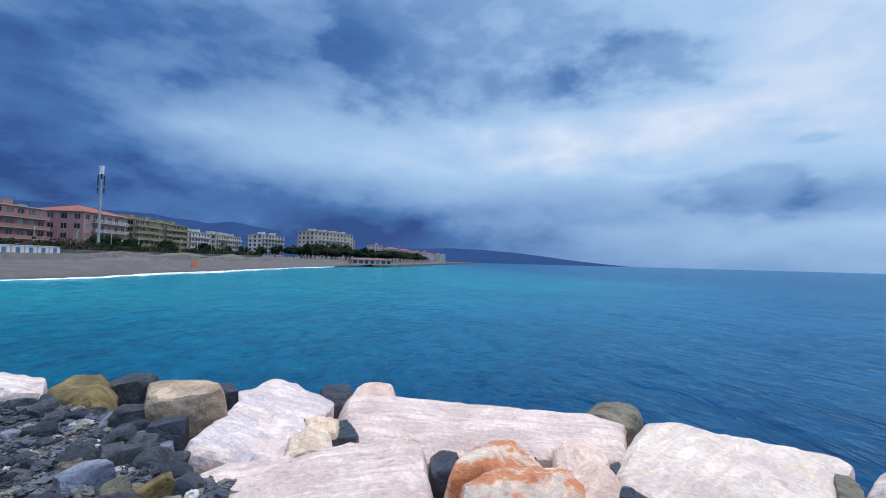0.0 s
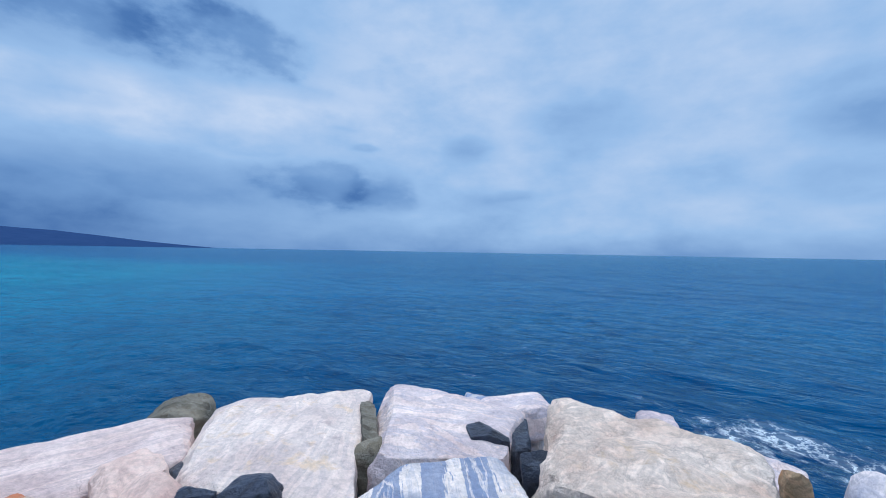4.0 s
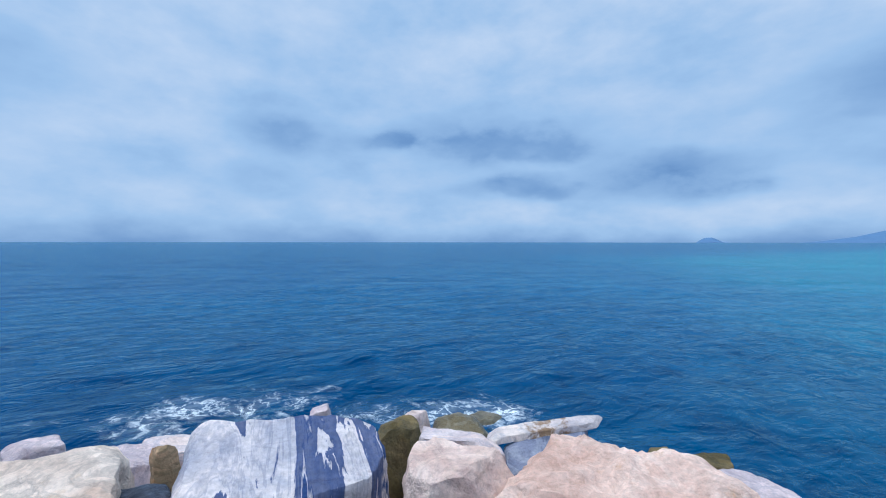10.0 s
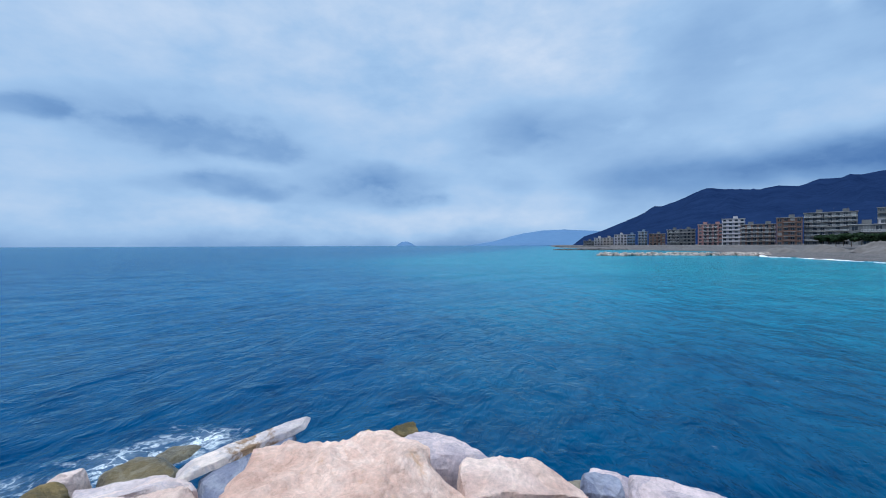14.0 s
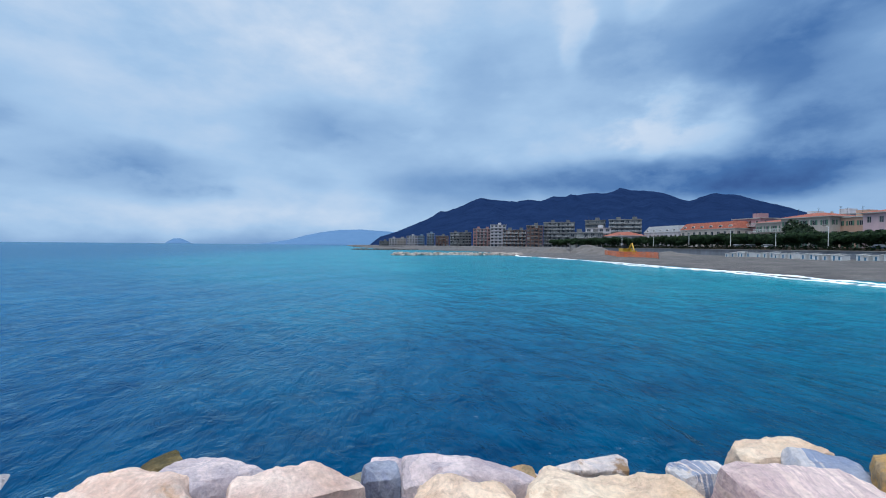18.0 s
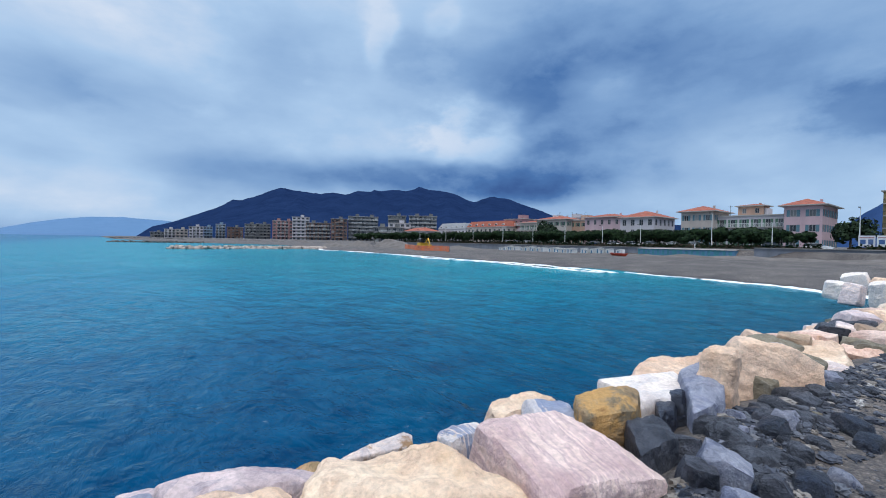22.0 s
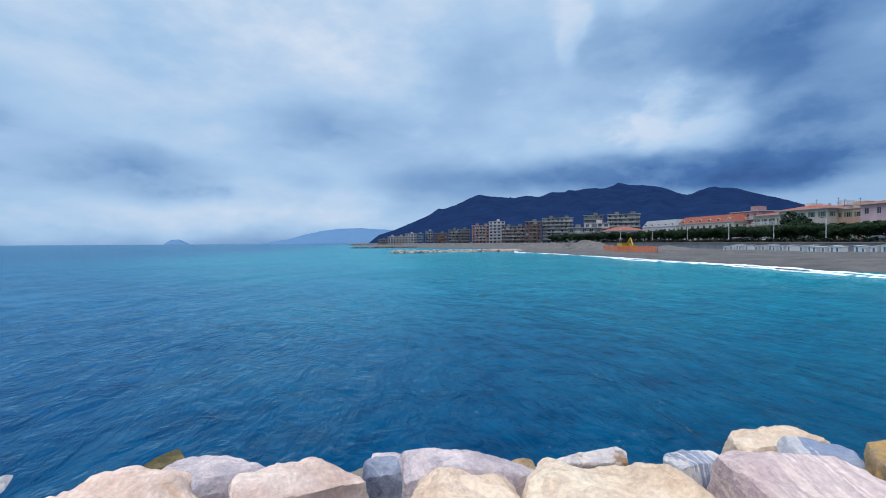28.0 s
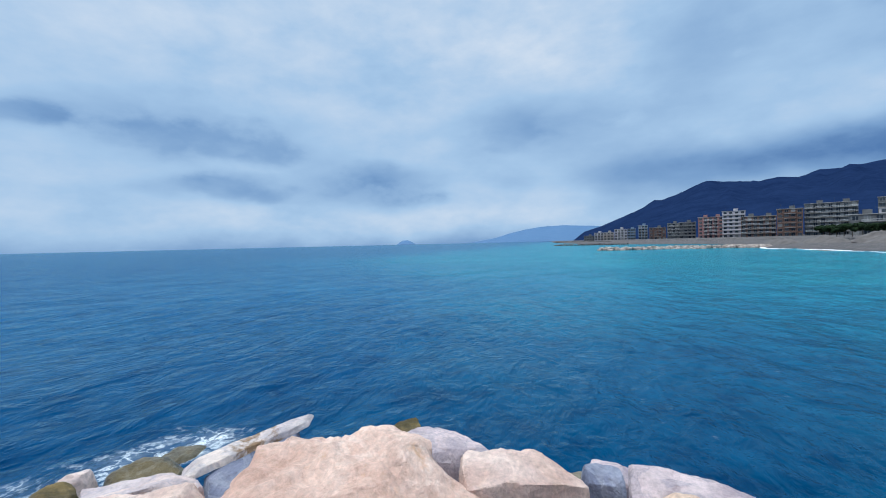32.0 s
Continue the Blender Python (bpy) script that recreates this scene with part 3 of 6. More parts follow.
gx = np.unique(np.concatenate([-np.geomspace(62, 4950, 42), np.arange(-62, -12, 0.8), np.arange(-96, -62, 1.0), np.arange(-12, 9, 0.12), np.geomspace(9, 4950, 40)]))
gy = np.unique(np.concatenate([-np.geomspace(9, 4950, 90), np.arange(-9, 10, 0.13), np.geomspace(10, 4950, 90)]))
GX, GY = np.meshgrid(gx, gy, indexing="ij")
GZ = ground_height(GX, GY)
ground = mesh_object("ground", np.stack([GX, GY, GZ], -1).reshape(-1, 3).tolist(), grid_faces(len(gx), len(gy)), GROUND)
tagged(ground, "grey shingle and sand of the beach and groyne top", "ground", kind="structure")

# the sea: rings round the groyne, swell and chop as real relief near by
rad = np.concatenate([np.arange(0.5, 30, 0.22), np.geomspace(30, 4950, 130)])
ang = np.linspace(0, 2 * np.pi, 640, endpoint=False)
RR, AA = np.meshgrid(rad, ang, indexing="ij")
WX, WY = RR * np.cos(AA), RR * np.sin(AA)
fade = np.clip(1.25 - RR / 320, 0, 1)
WZ = np.zeros_like(WX)
rng = np.random.default_rng(5)
for k in range(26):
    wave = 0.7 * 1.22 ** k * 0.6
    if wave > 40:
        break
    th = np.radians(190) + rng.normal(0, 0.65)
    ph = rng.uniform(0, 6.28)
    bend = 0.8 * np.sin(WX * 0.11 + k) + 0.8 * np.cos(WY * 0.13 + 2 * k)
    WZ += 0.0052 * wave ** 0.62 * np.sin((WX * np.cos(th) + WY * np.sin(th) + bend) * 2 * np.pi / wave + ph) * np.clip(1.6 - RR / (45 * wave), 0, 1)
WZ *= fade
nr, na = RR.shape
i, j = np.meshgrid(np.arange(nr - 1), np.arange(na), indexing="ij")
jn = (j + 1) % na
sea_faces = np.stack([i * na + j, (i + 1) * na + j, (i + 1) * na + jn, i * na + jn], -1).reshape(-1, 4).tolist()
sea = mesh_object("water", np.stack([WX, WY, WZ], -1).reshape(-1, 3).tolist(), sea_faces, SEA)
tagged(sea, "ruffled turquoise and deep blue sea water", "sea", kind="structure")


def surf_line(name, y0, y1, width, seed, shift=0.0, step=0.5):
    """A line of breaking foam along the beach, with ragged edges and a little height."""
    r = random.Random(seed)
    ys = np.arange(y0, y1, step)
    verts, faces = [], []
    for k, y in enumerate(ys):
        x = float(coast_x(y)) + shift + 0.7 * math.sin(y * 0.21 + seed) + 0.35 * math.sin(y * 0.9 + seed)
        w = width * (0.55 + 0.45 * math.sin(y * 0.13 + seed * 2) ** 2) * r.uniform(0.6, 1.3)
        e = 0.12 * r.uniform(0.3, 1.5)
        verts += [(x - w * 0.4 + r.uniform(-.2, .2), y, 0.02), (x, y, 0.06 + e * 0.6), (x + w * 0.3, y, 0.08 + e * 0.6), (x + w + r.uniform(-.3, .3), y, 0.02)]
        if k:
            a = 4 * (k - 1)
            faces += [(a + q, a + q + 1, a + q + 5, a + q + 4) for q in range(3)]
    ob = mesh_object(name, verts, faces, FOAM)
    return tagged(ob, "white breaking surf along the shingle beach", "surf", kind="stuff")


surf_line("surf", -150, -3, 0.6, 1)
surf_line("surf", -70, -24, 0.25, 2, 2.4)
surf_line("surf", 12, 160, 0.9, 3)
surf_line("surf", 60, 100, 0.25, 4, 2.2)


# ---------------------------------------------------------------- mountains
def forest_far(name, low, high):
    m, nt, bsdf = material(name)
    co = nt.nodes.new("ShaderNodeTexCoord").outputs["Object"]
    n = noise_node(nt, co, 0.012, 8, 0.65).outputs[0]
    f = noise_node(nt, co, 0.09, 5, 0.7).outputs[0]
    mixd = math_node(nt, "ADD", math_node(nt, "MULTIPLY", n, 0.6), math_node(nt, "MULTIPLY", f, 0.4))
    col = ramp_node(nt, mixd, [(0.35, low), (0.62, high)])
    nt.links.new(col, bsdf.inputs["Base Color"])
    bsdf.inputs["Roughness"].default_value = 1.0
    bsdf.inputs["Specular IOR Level"].default_value = 0.0
    return m


def ridge(name, label, profile, dist, depth, mat, seed, rough=0.05, steps=150):
    """A hill range seen from the groyne: azimuth and elevation of its crest, at that distance, falling towards the viewer."""
    az = [p[0] for p in profile]
    el = [p[1] for p in profile]
    if az[0] > az[-1]:
        az, el = az[::-1], el[::-1]
    A = np.linspace(az[0], az[-1], steps)
    E = np.interp(A, az, el)
    rows = []
    K = 14
    for k in range(K + 6):
        u = k / K
        row = []
        for a, e in zip(A, E):
            r = dist - depth + depth * u if u <= 1 else dist + depth * (u - 1)
            top = dist * math.tan(radians(max(e, -0.4)))
            shape = (u ** 0.85) if u <= 1 else 1 - (u - 1) * 1.6
            nz = noise.fractal(Vector((a * 0.35, u * 3, seed)), 1.0, 2.0, 5)
            z = top * shape * (1 + rough * nz * (3 if u < 0.97 else 1)) - (12 if u < 0.01 else 0)
            row.append((-math.sin(radians(a)) * r, math.cos(radians(a)) * r, z))
        rows += row
    ob = mesh_object(name, rows, [(k * steps + q, k * steps + q + 1, (k + 1) * steps + q + 1, (k + 1) * steps + q) for k in range(K + 5) for q in range(steps - 1)], mat)
    return tagged(ob, label, "mountain", kind="structure")


# distance haze is painted into the hills' base colours as blue
HILL = forest_far("hazed_dark_forest", (0.007, 0.018, 0.056), (0.015, 0.033, 0.090))
HILL_PALE = forest_far("hazed_pale_hills", (0.100, 0.190, 0.325), (0.115, 0.210, 0.355))
HILL_STORM = forest_far("hazed_storm_hills", (0.022, 0.050, 0.130), (0.030, 0.062, 0.150))
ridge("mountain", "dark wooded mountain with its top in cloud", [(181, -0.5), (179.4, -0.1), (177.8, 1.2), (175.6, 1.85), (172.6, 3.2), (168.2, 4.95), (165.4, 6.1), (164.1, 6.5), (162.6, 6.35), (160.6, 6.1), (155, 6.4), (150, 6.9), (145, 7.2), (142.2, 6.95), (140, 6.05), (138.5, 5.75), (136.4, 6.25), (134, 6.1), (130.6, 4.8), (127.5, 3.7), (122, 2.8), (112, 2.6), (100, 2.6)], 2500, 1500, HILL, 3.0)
ridge("mountain", "wooded hill behind the town, tinted haze blue", [(102, 1.5), (98.4, 2.6), (97.2, 3.8), (96.2, 4.6), (94, 4.8), (90, 5.4), (80, 4.0), (60, 4.8), (39.7, 4.9), (30.7, 4.6), (24, 4.0), (21, 4.2), (16, 3.4)], 2200, 900, HILL_STORM, 5.0)
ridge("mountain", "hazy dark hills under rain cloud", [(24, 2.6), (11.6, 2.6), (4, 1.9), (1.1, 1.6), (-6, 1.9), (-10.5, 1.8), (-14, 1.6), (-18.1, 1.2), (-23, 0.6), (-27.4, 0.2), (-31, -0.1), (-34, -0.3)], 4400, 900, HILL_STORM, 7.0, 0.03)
ridge("mountain", "headland far across the bay, tinted pale haze blue", [(-164, -0.2), (-167.5, 0.1), (-170.5, 0.6), (-172.5, 1.2), (-174.5, 1.65), (-177, 2.0), (-179.7, 2.1), (-183, 1.9), (-187, 1.5)], 4500, 700, HILL_PALE, 9.0, 0.02)
ridge("island", "small island on the horizon, tinted pale haze blue", [(-156.6, -0.3), (-157.3, 0.25), (-157.8, 0.55), (-158.5, 0.6), (-159, 0.4), (-159.6, 0.05), (-160.5, -0.1)], 4600, 200, HILL_PALE, 11.0, 0.02, 60)

# ---------------------------------------------------------------- the groyne's rocks
def cube_ball(n):
    """Unit ball from a cube's six faces, welded."""
    index, pts, faces = {}, [], []
    for axis in range(3):
        for sign in (-1, 1):
            ids = {}
            for a in range(n + 1):
                for b in range(n + 1):
                    p = [0.0, 0.0, 0.0]
                    p[axis] = sign
                    p[(axis + 1) % 3] = math.tan((a / n * 2 - 1) * math.pi / 4)
                    p[(axis + 2) % 3] = math.tan((b / n * 2 - 1) * math.pi / 4)
                    key = tuple(round(q, 5) for q in p)
                    if key not in index:
                        index[key] = len(pts)
                        pts.append(p)
                    ids[a, b] = index[key]
            for a in range(n):
                for b in range(n):
                    f = (ids[a, b], ids[a + 1, b], ids[a + 1, b + 1], ids[a, b + 1])
                    faces.append(f if sign > 0 else f[::-1])
    p = np.array(pts)
    return p / np.linalg.norm(p, axis=1)[:, None], faces


BALLS = {n: cube_ball(n) for n in (4, 7, 11, 18, 26)}


def rock_mesh(L, W, H, seed, blocky, detail, cuts=14, rough=1.0, skew=0.0, tu=0.0, tv=0.0):
    """A quarried boulder: a block with split faces, skewed and tapered in plan, then worn and pitted."""
    r = np.random.default_rng(seed * 7 + 3)
    p, faces = BALLS[detail]
    if blocky >= 5:
        blocky *= 1.6
    p = p / (np.abs(p) ** blocky).sum(1)[:, None] ** (1 / blocky)
    scale = np.array([L, W, H]) / 2
    flare = 1 - (0.08 if blocky > 9 else 0.12) * p[:, 2]
    lean = r.uniform(-0.06, 0.06, 2)
    p = np.stack([p[:, 0] * flare + lean[0] * p[:, 2], p[:, 1] * flare + lean[1] * p[:, 2], p[:, 2] * (1 + r.uniform(-0.08, 0.08) * p[:, 0])], -1) * scale
    for q in range(cuts if blocky > 6 else cuts + 8):
        n = r.normal(size=3)
        if q < 5:
            n = np.array([*r.normal(size=2) * 0.30, 1.0])
        elif q % 3 == 0:
            n[2] *= 0.3
        elif q % 3 == 1:
            n[2] = abs(n[2]) + 0.5
            n[r.integers(0, 2)] *= 0.25
        if q >= 5:
            n = n / scale
        n /= np.linalg.norm(n)
        reach = (p @ n).max()
        d = reach * (r.uniform(0.90, 0.99) if blocky > 9 else r.uniform(0.80, 0.96))
        out = np.maximum(p @ n - d, 0)
        p = p - out[:, None] * n
    crown = p[p[:, 2] > p[:, 2].max() * 0.35]
    lo, hi = np.array([*crown.min(0)[:2], p[:, 2].min()]), p.max(0)
    hi[:2] = crown.max(0)[:2]
    q = ((p - lo) / (hi - lo) * 2 - 1) * scale
    size = (L * W * H) ** (1 / 3)
    nrm = np.clip(q / scale, -1, 1)
    nrm = np.sign(nrm) * np.abs(nrm) ** 3
    nrm /= np.linalg.norm(nrm, axis=1)[:, None] + 1e-6
    off = Vector((seed * 3.17, seed * 1.31, seed * 2.3))
    amp = np.empty(len(q))
    for k, v in enumerate(q):
        w = Vector(v) / size
        a = noise.fractal(w * 1.2 + off, 1.0, 2.1, 2) * 0.030
        b = noise.ridged_multi_fractal(w * 2.4 + off, 1.0, 2.2, 4, 1.0, 2.0) * 0.020
        c = noise.fractal(w * 8.0 + off, 0.9, 2.1, 4) * 0.014
        amp[k] = (a + b + c - 0.022) * size * rough
    u, v = q[:, 0] / scale[0], q[:, 1] / scale[1]
    q = q + nrm * amp[:, None]
    q[:, 0] += skew * v + tu * u * v
    q[:, 1] += tv * u * v
    me = bpy.data.meshes.new("rock")
    me.from_pydata(q.tolist(), [], faces)
    me.polygons.foreach_set("use_smooth", [True] * len(me.polygons))
    me.set_sharp_from_angle(angle=radians(24))
    return me


LOOK = {
    "pink": "large pink-white marble block with fine grey veins", "pink2": "rounded rose-white boulder", "pinksmall": "small blush-pink stone",
    "salmon": "large salmon-pink weathered boulder", "vein": "white marble block with dark veins and ochre stain", "pale": "pale grey-white marble block",
    "white": "clean white marble block", "cream": "pitted cream limestone boulder", "creampeach": "cream boulder with peach staining",
    "peach": "peach-coloured split boulder", "stripe": "domed boulder striped in dark blue and white", "bluewhite": "blue and white streaked marble block",
    "bluegrey": "smooth blue-grey split block", "band": "long pink marble slab with parallel bands", "mauve": "low mauve-grey rock",
    "lichen": "pinkish boulder crusted with orange lichen", "ochre": "small ochre-brown stone", "ochreboulder": "ochre-topped dark brown boulder",
    "olive": "dark olive-grey rounded stone", "tan": "tan sandstone boulder", "slate": "dark slate-grey stone", "navy": "blackish navy angular stone",
    "wet": "wet brown rock with algae at the waterline", "moss": "mossy yellow-brown rock", "slab": "thin pale slab with rusty stains",
}


def rock(x, y, top, L, W, H, yaw, pitch, roll, seed, kind, blocky, skew=0.0, tu=0.0, tv=0.0, detail=26, where="on the edge", rough=1.0):
    """One rock whose upper face lies round (x, y, top); pitch lifts its far side."""
    rough *= {"salmon": 2.3, "cream": 1.7, "creampeach": 1.8, "pink2": 1.6, "peach": 1.5, "lichen": 1.4}.get(kind, 1.0)
    me = rock_mesh(L, W, H, seed, blocky, detail, 12, rough, skew, tu, tv)
    me.materials.append(STONES[kind])
    ob = new("rock", me)
    m = pose(x, y, top, 0, 0, yaw) @ pose(0, 0, 0, pitch, roll, 0) @ Matrix.Translation((0, 0, -H / 2))
    ob.matrix_world = m
    return tagged(ob, LOOK[kind] + " " + where, "rock", "armour rocks of the groyne")


rock(0.85, 4.74, 1.36, 3.18, 1.48, 0.90, -10, 1, 2, 1, 'pink', 9.0, 0.04, 0.21, -0.13)
rock(2.72, 3.56, 1.41, 1.66, 2.02, 0.90, -57, 2, 1, 2, 'vein', 9.0, -0.13, 0.03, 0.23)
rock(3.89, 2.36, 1.41, 1.49, 1.57, 0.90, -61, 2, 6, 3, 'pale', 8.0, 0.04, 0.16, -0.15)
rock(3.43, 0.55, 1.77, 1.59, 1.43, 1.20, -101, 1, 0, 4, 'cream', 7.0, -0.20, 0.11, -0.05)
rock(3.18, -1.17, 1.68, 1.40, 1.00, 1.40, -104, 10, 3, 5, 'stripe', 6.0, 0.00, 0.00, -0.10)
rock(-0.71, 3.26, 1.47, 1.94, 1.27, 0.80, 10, 1, -2, 6, 'pink', 9.0, 0.10, -0.02, 0.06)
rock(-1.32, 4.61, 1.50, 0.98, 1.84, 0.95, -21, 0, 6, 7, 'pale', 10.0, -0.24, 0.03, -0.07)
rock(0.89, 3.18, 1.47, 1.13, 0.70, 0.80, 12, -0, 0, 8, 'lichen', 6.0, 0.09, -0.10, 0.01)
rock(0.86, 3.90, 1.42, 0.80, 0.61, 0.70, 13, 0, -0, 9, 'lichen', 5.0, 0.10, -0.11, 0.00)
rock(1.59, 3.38, 1.46, 0.42, 0.65, 0.60, 7, 0, -0, 10, 'pinksmall', 5.0, 0.12, -0.01, -0.03)
rock(1.67, 3.91, 1.42, 0.53, 0.48, 0.60, 7, 0, -0, 11, 'pinksmall', 5.0, 0.09, -0.00, -0.02)
rock(2.84, 5.57, 1.22, 0.90, 0.83, 0.55, 5, -0, -0, 12, 'olive', 2.8, 0.21, 0.03, -0.02)
rock(-0.88, 5.99, 1.34, 0.42, 0.74, 0.60, 13, -0, -0, 13, 'slate', 4.0, 0.01, 0.01, -0.05)
rock(-0.40, 6.34, 1.27, 0.61, 0.56, 0.55, 5, 0, -0, 14, 'pinksmall', 4.0, -0.02, -0.01, -0.05)
rock(-1.00, 4.45, 1.46, 0.22, 0.49, 0.50, 28, 0, -0, 15, 'navy', 5.0, 0.06, -0.01, -0.02)
rock(-0.66, 4.43, 1.40, 0.41, 0.51, 0.50, 16, 0, -0, 16, 'navy', 6.0, -0.01, -0.02, 0.03)
rock(-0.78, 4.39, 1.48, 0.34, 0.36, 0.50, -8, 0, -0, 17, 'creampeach', 6.0, -0.06, 0.03, -0.03)
rock(-0.81, 3.95, 1.52, 0.40, 0.43, 0.50, 15, -0, -0, 18, 'cream', 5.0, 0.02, -0.01, 0.00)
rock(3.12, 2.54, 1.41, 0.83, 0.53, 0.66, -67, 7, -6, 19, 'olive', 4.0)
rock(3.44, 3.07, 1.44, 0.18, 1.01, 0.80, -22, -0, -0, 20, 'olive', 5.0, 0.22, -0.01, -0.04)
rock(3.84, 1.88, 1.41, 0.42, 0.32, 0.61, -51, 9, 8, 21, 'navy', 5.0)
rock(3.24, 1.21, 1.54, 0.27, 0.23, 0.59, -64, 10, -9, 22, 'navy', 5.0)
rock(2.73, 1.68, 1.51, 1.05, 0.69, 0.80, -52, -3, -0, 23, 'bluewhite', 8.0, 0.09, -0.10, 0.06)
rock(1.64, 2.91, 1.55, 0.24, 0.21, 0.60, -37, -10, 5, 24, 'navy', 5.0)
rock(1.97, 2.87, 1.46, 0.39, 0.33, 0.54, -50, -9, -12, 25, 'navy', 5.0)
rock(3.32, -0.29, 1.57, 0.45, 0.47, 0.55, -94, 0, -0, 26, 'navy', 7.0, -0.02, -0.00, -0.00)
rock(5.70, 0.07, 0.93, 1.34, 0.58, 0.80, -104, 0, -0, 27, 'mauve', 6.0, -0.04, -0.06, -0.02)
rock(5.93, 2.67, 0.88, 1.26, 0.52, 0.70, -86, 0, -0, 28, 'bluewhite', 8.0, -0.08, 0.02, 0.00)
rock(3.93, -2.40, 1.33, 0.49, 0.41, 0.78, -117, -5, -8, 29, 'moss', 4.0)
rock(4.65, -3.79, 0.74, 0.67, 0.72, 0.60, -115, 0, -0, 30, 'wet', 4.0, -0.02, -0.03, 0.02)
rock(3.01, -2.50, 1.51, 0.76, 0.23, 0.70, -150, 8, -0, 31, 'pale', 5.0, -0.06, -0.01, -0.04)
rock(5.10, -3.35, 0.82, 0.32, 0.27, 0.52, -141, -2, -11, 32, 'pink', 4.0)
rock(4.53, -0.48, 1.38, 0.20, 0.18, 0.58, -76, -1, -4, 33, 'ochre', 4.0)
rock(2.49, -2.08, 1.69, 0.76, 0.66, 1.10, -101, 7, 4, 34, 'pink2', 5.0, 0.05, -0.13, -0.00)
rock(3.08, -3.71, 1.24, 1.20, 0.22, 0.07, -109, 0, -0, 35, 'slab', 9.0, 0.09, 0.02, -0.01)
rock(2.89, -3.48, 1.18, 0.92, 0.43, 0.80, -104, 6, 2, 36, 'bluegrey', 9.0, 0.18, 0.07, -0.01)
rock(1.65, -2.85, 1.68, 1.51, 0.96, 1.40, -148, 9, 4, 37, 'salmon', 6.0, -0.04, -0.26, -0.05)
rock(0.54, -3.48, 1.46, 0.91, 0.49, 1.00, -151, 3, 3, 38, 'pink2', 6.0, -0.01, -0.12, -0.02)
rock(1.36, -4.30, 1.17, 0.71, 0.64, 0.80, -137, 3, 10, 39, 'mauve', 6.0, -0.05, -0.06, 0.02)
rock(2.27, -5.54, 0.70, 0.41, 0.40, 0.50, -145, 6, -3, 40, 'moss', 4.0)
rock(5.68, -5.22, 0.07, 0.74, 0.72, 0.62, -126, 7, 4, 41, 'wet', 3.0)
rock(-0.79, -3.70, 1.32, 1.06, 0.40, 0.90, 167, 0, -0, 42, 'mauve', 6.0, -0.12, -0.09, -0.03)
rock(-0.61, -2.97, 1.54, 0.77, 0.51, 0.90, 165, 0, -0, 43, 'peach', 6.0, -0.01, -0.06, 0.03)
rock(-1.52, -2.62, 1.61, 1.25, 0.73, 1.10, 158, 5, -3, 44, 'creampeach', 7.0, -0.10, -0.21, 0.01)
rock(-2.69, -5.04, 0.47, 1.01, 0.26, 0.40, 174, 9, -0, 45, 'slab', 9.0, 0.13, -0.05, 0.05)
rock(-2.65, -2.22, 1.68, 0.98, 1.02, 1.10, 162, 3, 3, 46, 'band', 10.0, -0.04, -0.04, -0.02)
rock(-3.30, -2.79, 1.54, 0.49, 0.72, 0.70, 145, 0, -0, 47, 'bluewhite', 6.0, 0.02, 0.04, -0.02)
rock(-3.53, -2.37, 1.75, 0.60, 0.47, 0.62, 151, 5, -2, 48, 'ochreboulder', 9.0, 0.13, 0.04, -0.01)
rock(-4.58, -2.49, 1.65, 0.94, 0.68, 1.00, 158, 1, -3, 49, 'white', 9.0, 0.13, 0.16, -0.01)
rock(-4.87, -2.12, 1.75, 0.65, 0.62, 0.85, 172, 5, -5, 50, 'bluegrey', 9.0, 0.42, 0.04, -0.00)
rock(-5.09, -2.02, 2.06, 0.32, 0.31, 0.96, 89, -5, 2, 51, 'peach', 6.0)
rock(-6.37, -1.94, 1.95, 0.92, 0.69, 0.85, 122, -4, 9, 52, 'peach', 5.0)
rock(-3.49, -1.97, 1.64, 0.49, 0.41, 0.50, 171, 0, -0, 53, 'slate', 7.0, 0.17, -0.01, -0.01)
rock(-3.46, -3.31, 1.47, 0.85, 0.35, 0.90, 169, -0, 0, 54, 'creampeach', 6.0, 0.07, 0.01, -0.02)
rock(-6.15, -2.90, 1.53, 1.13, 0.99, 0.90, 143, 0, -1, 55, 'peach', 6.0, 0.29, -0.06, 0.01)
rock(-4.49, -2.32, 1.63, 0.36, 0.32, 0.55, 104, 0, -11, 56, 'navy', 5.0)
rock(-6.01, -2.00, 1.68, 0.45, 0.34, 0.58, 88, 1, -4, 57, 'olive', 4.0)
rock(-2.55, -3.17, 1.44, 0.52, 0.31, 0.90, 179, 0, 0, 58, 'bluewhite', 6.0, 0.03, 0.00, 0.00)
rock(-4.33, 5.35, 1.62, 0.68, 0.62, 0.60, -11, 0, -0, 59, 'pale', 6.0, -0.33, 0.09, -0.09)
rock(-3.67, 5.34, 1.60, 0.81, 0.93, 0.60, -0, 0, -0, 60, 'moss', 5.0, -0.29, -0.00, 0.00)
rock(-2.18, 4.57, 1.80, 0.77, 0.41, 0.75, -2, 12, -2, 61, 'tan', 6.0, -0.12, 0.02, -0.04)
rock(-3.34, 5.78, 1.59, 0.51, 0.45, 0.64, 21, 6, 7, 62, 'slate', 5.0)
rock(-2.28, 6.84, 1.03, 0.62, 0.54, 0.55, 3, 7, -10, 63, 'pale', 5.0)
rock(-2.14, 5.47, 1.52, 0.26, 0.23, 0.52, 43, 8, -3, 64, 'navy', 5.0)
rock(-3.16, -1.49, 1.66, 0.22, 0.19, 0.54, 125, 9, 4, 65, 'slate', 5.0)
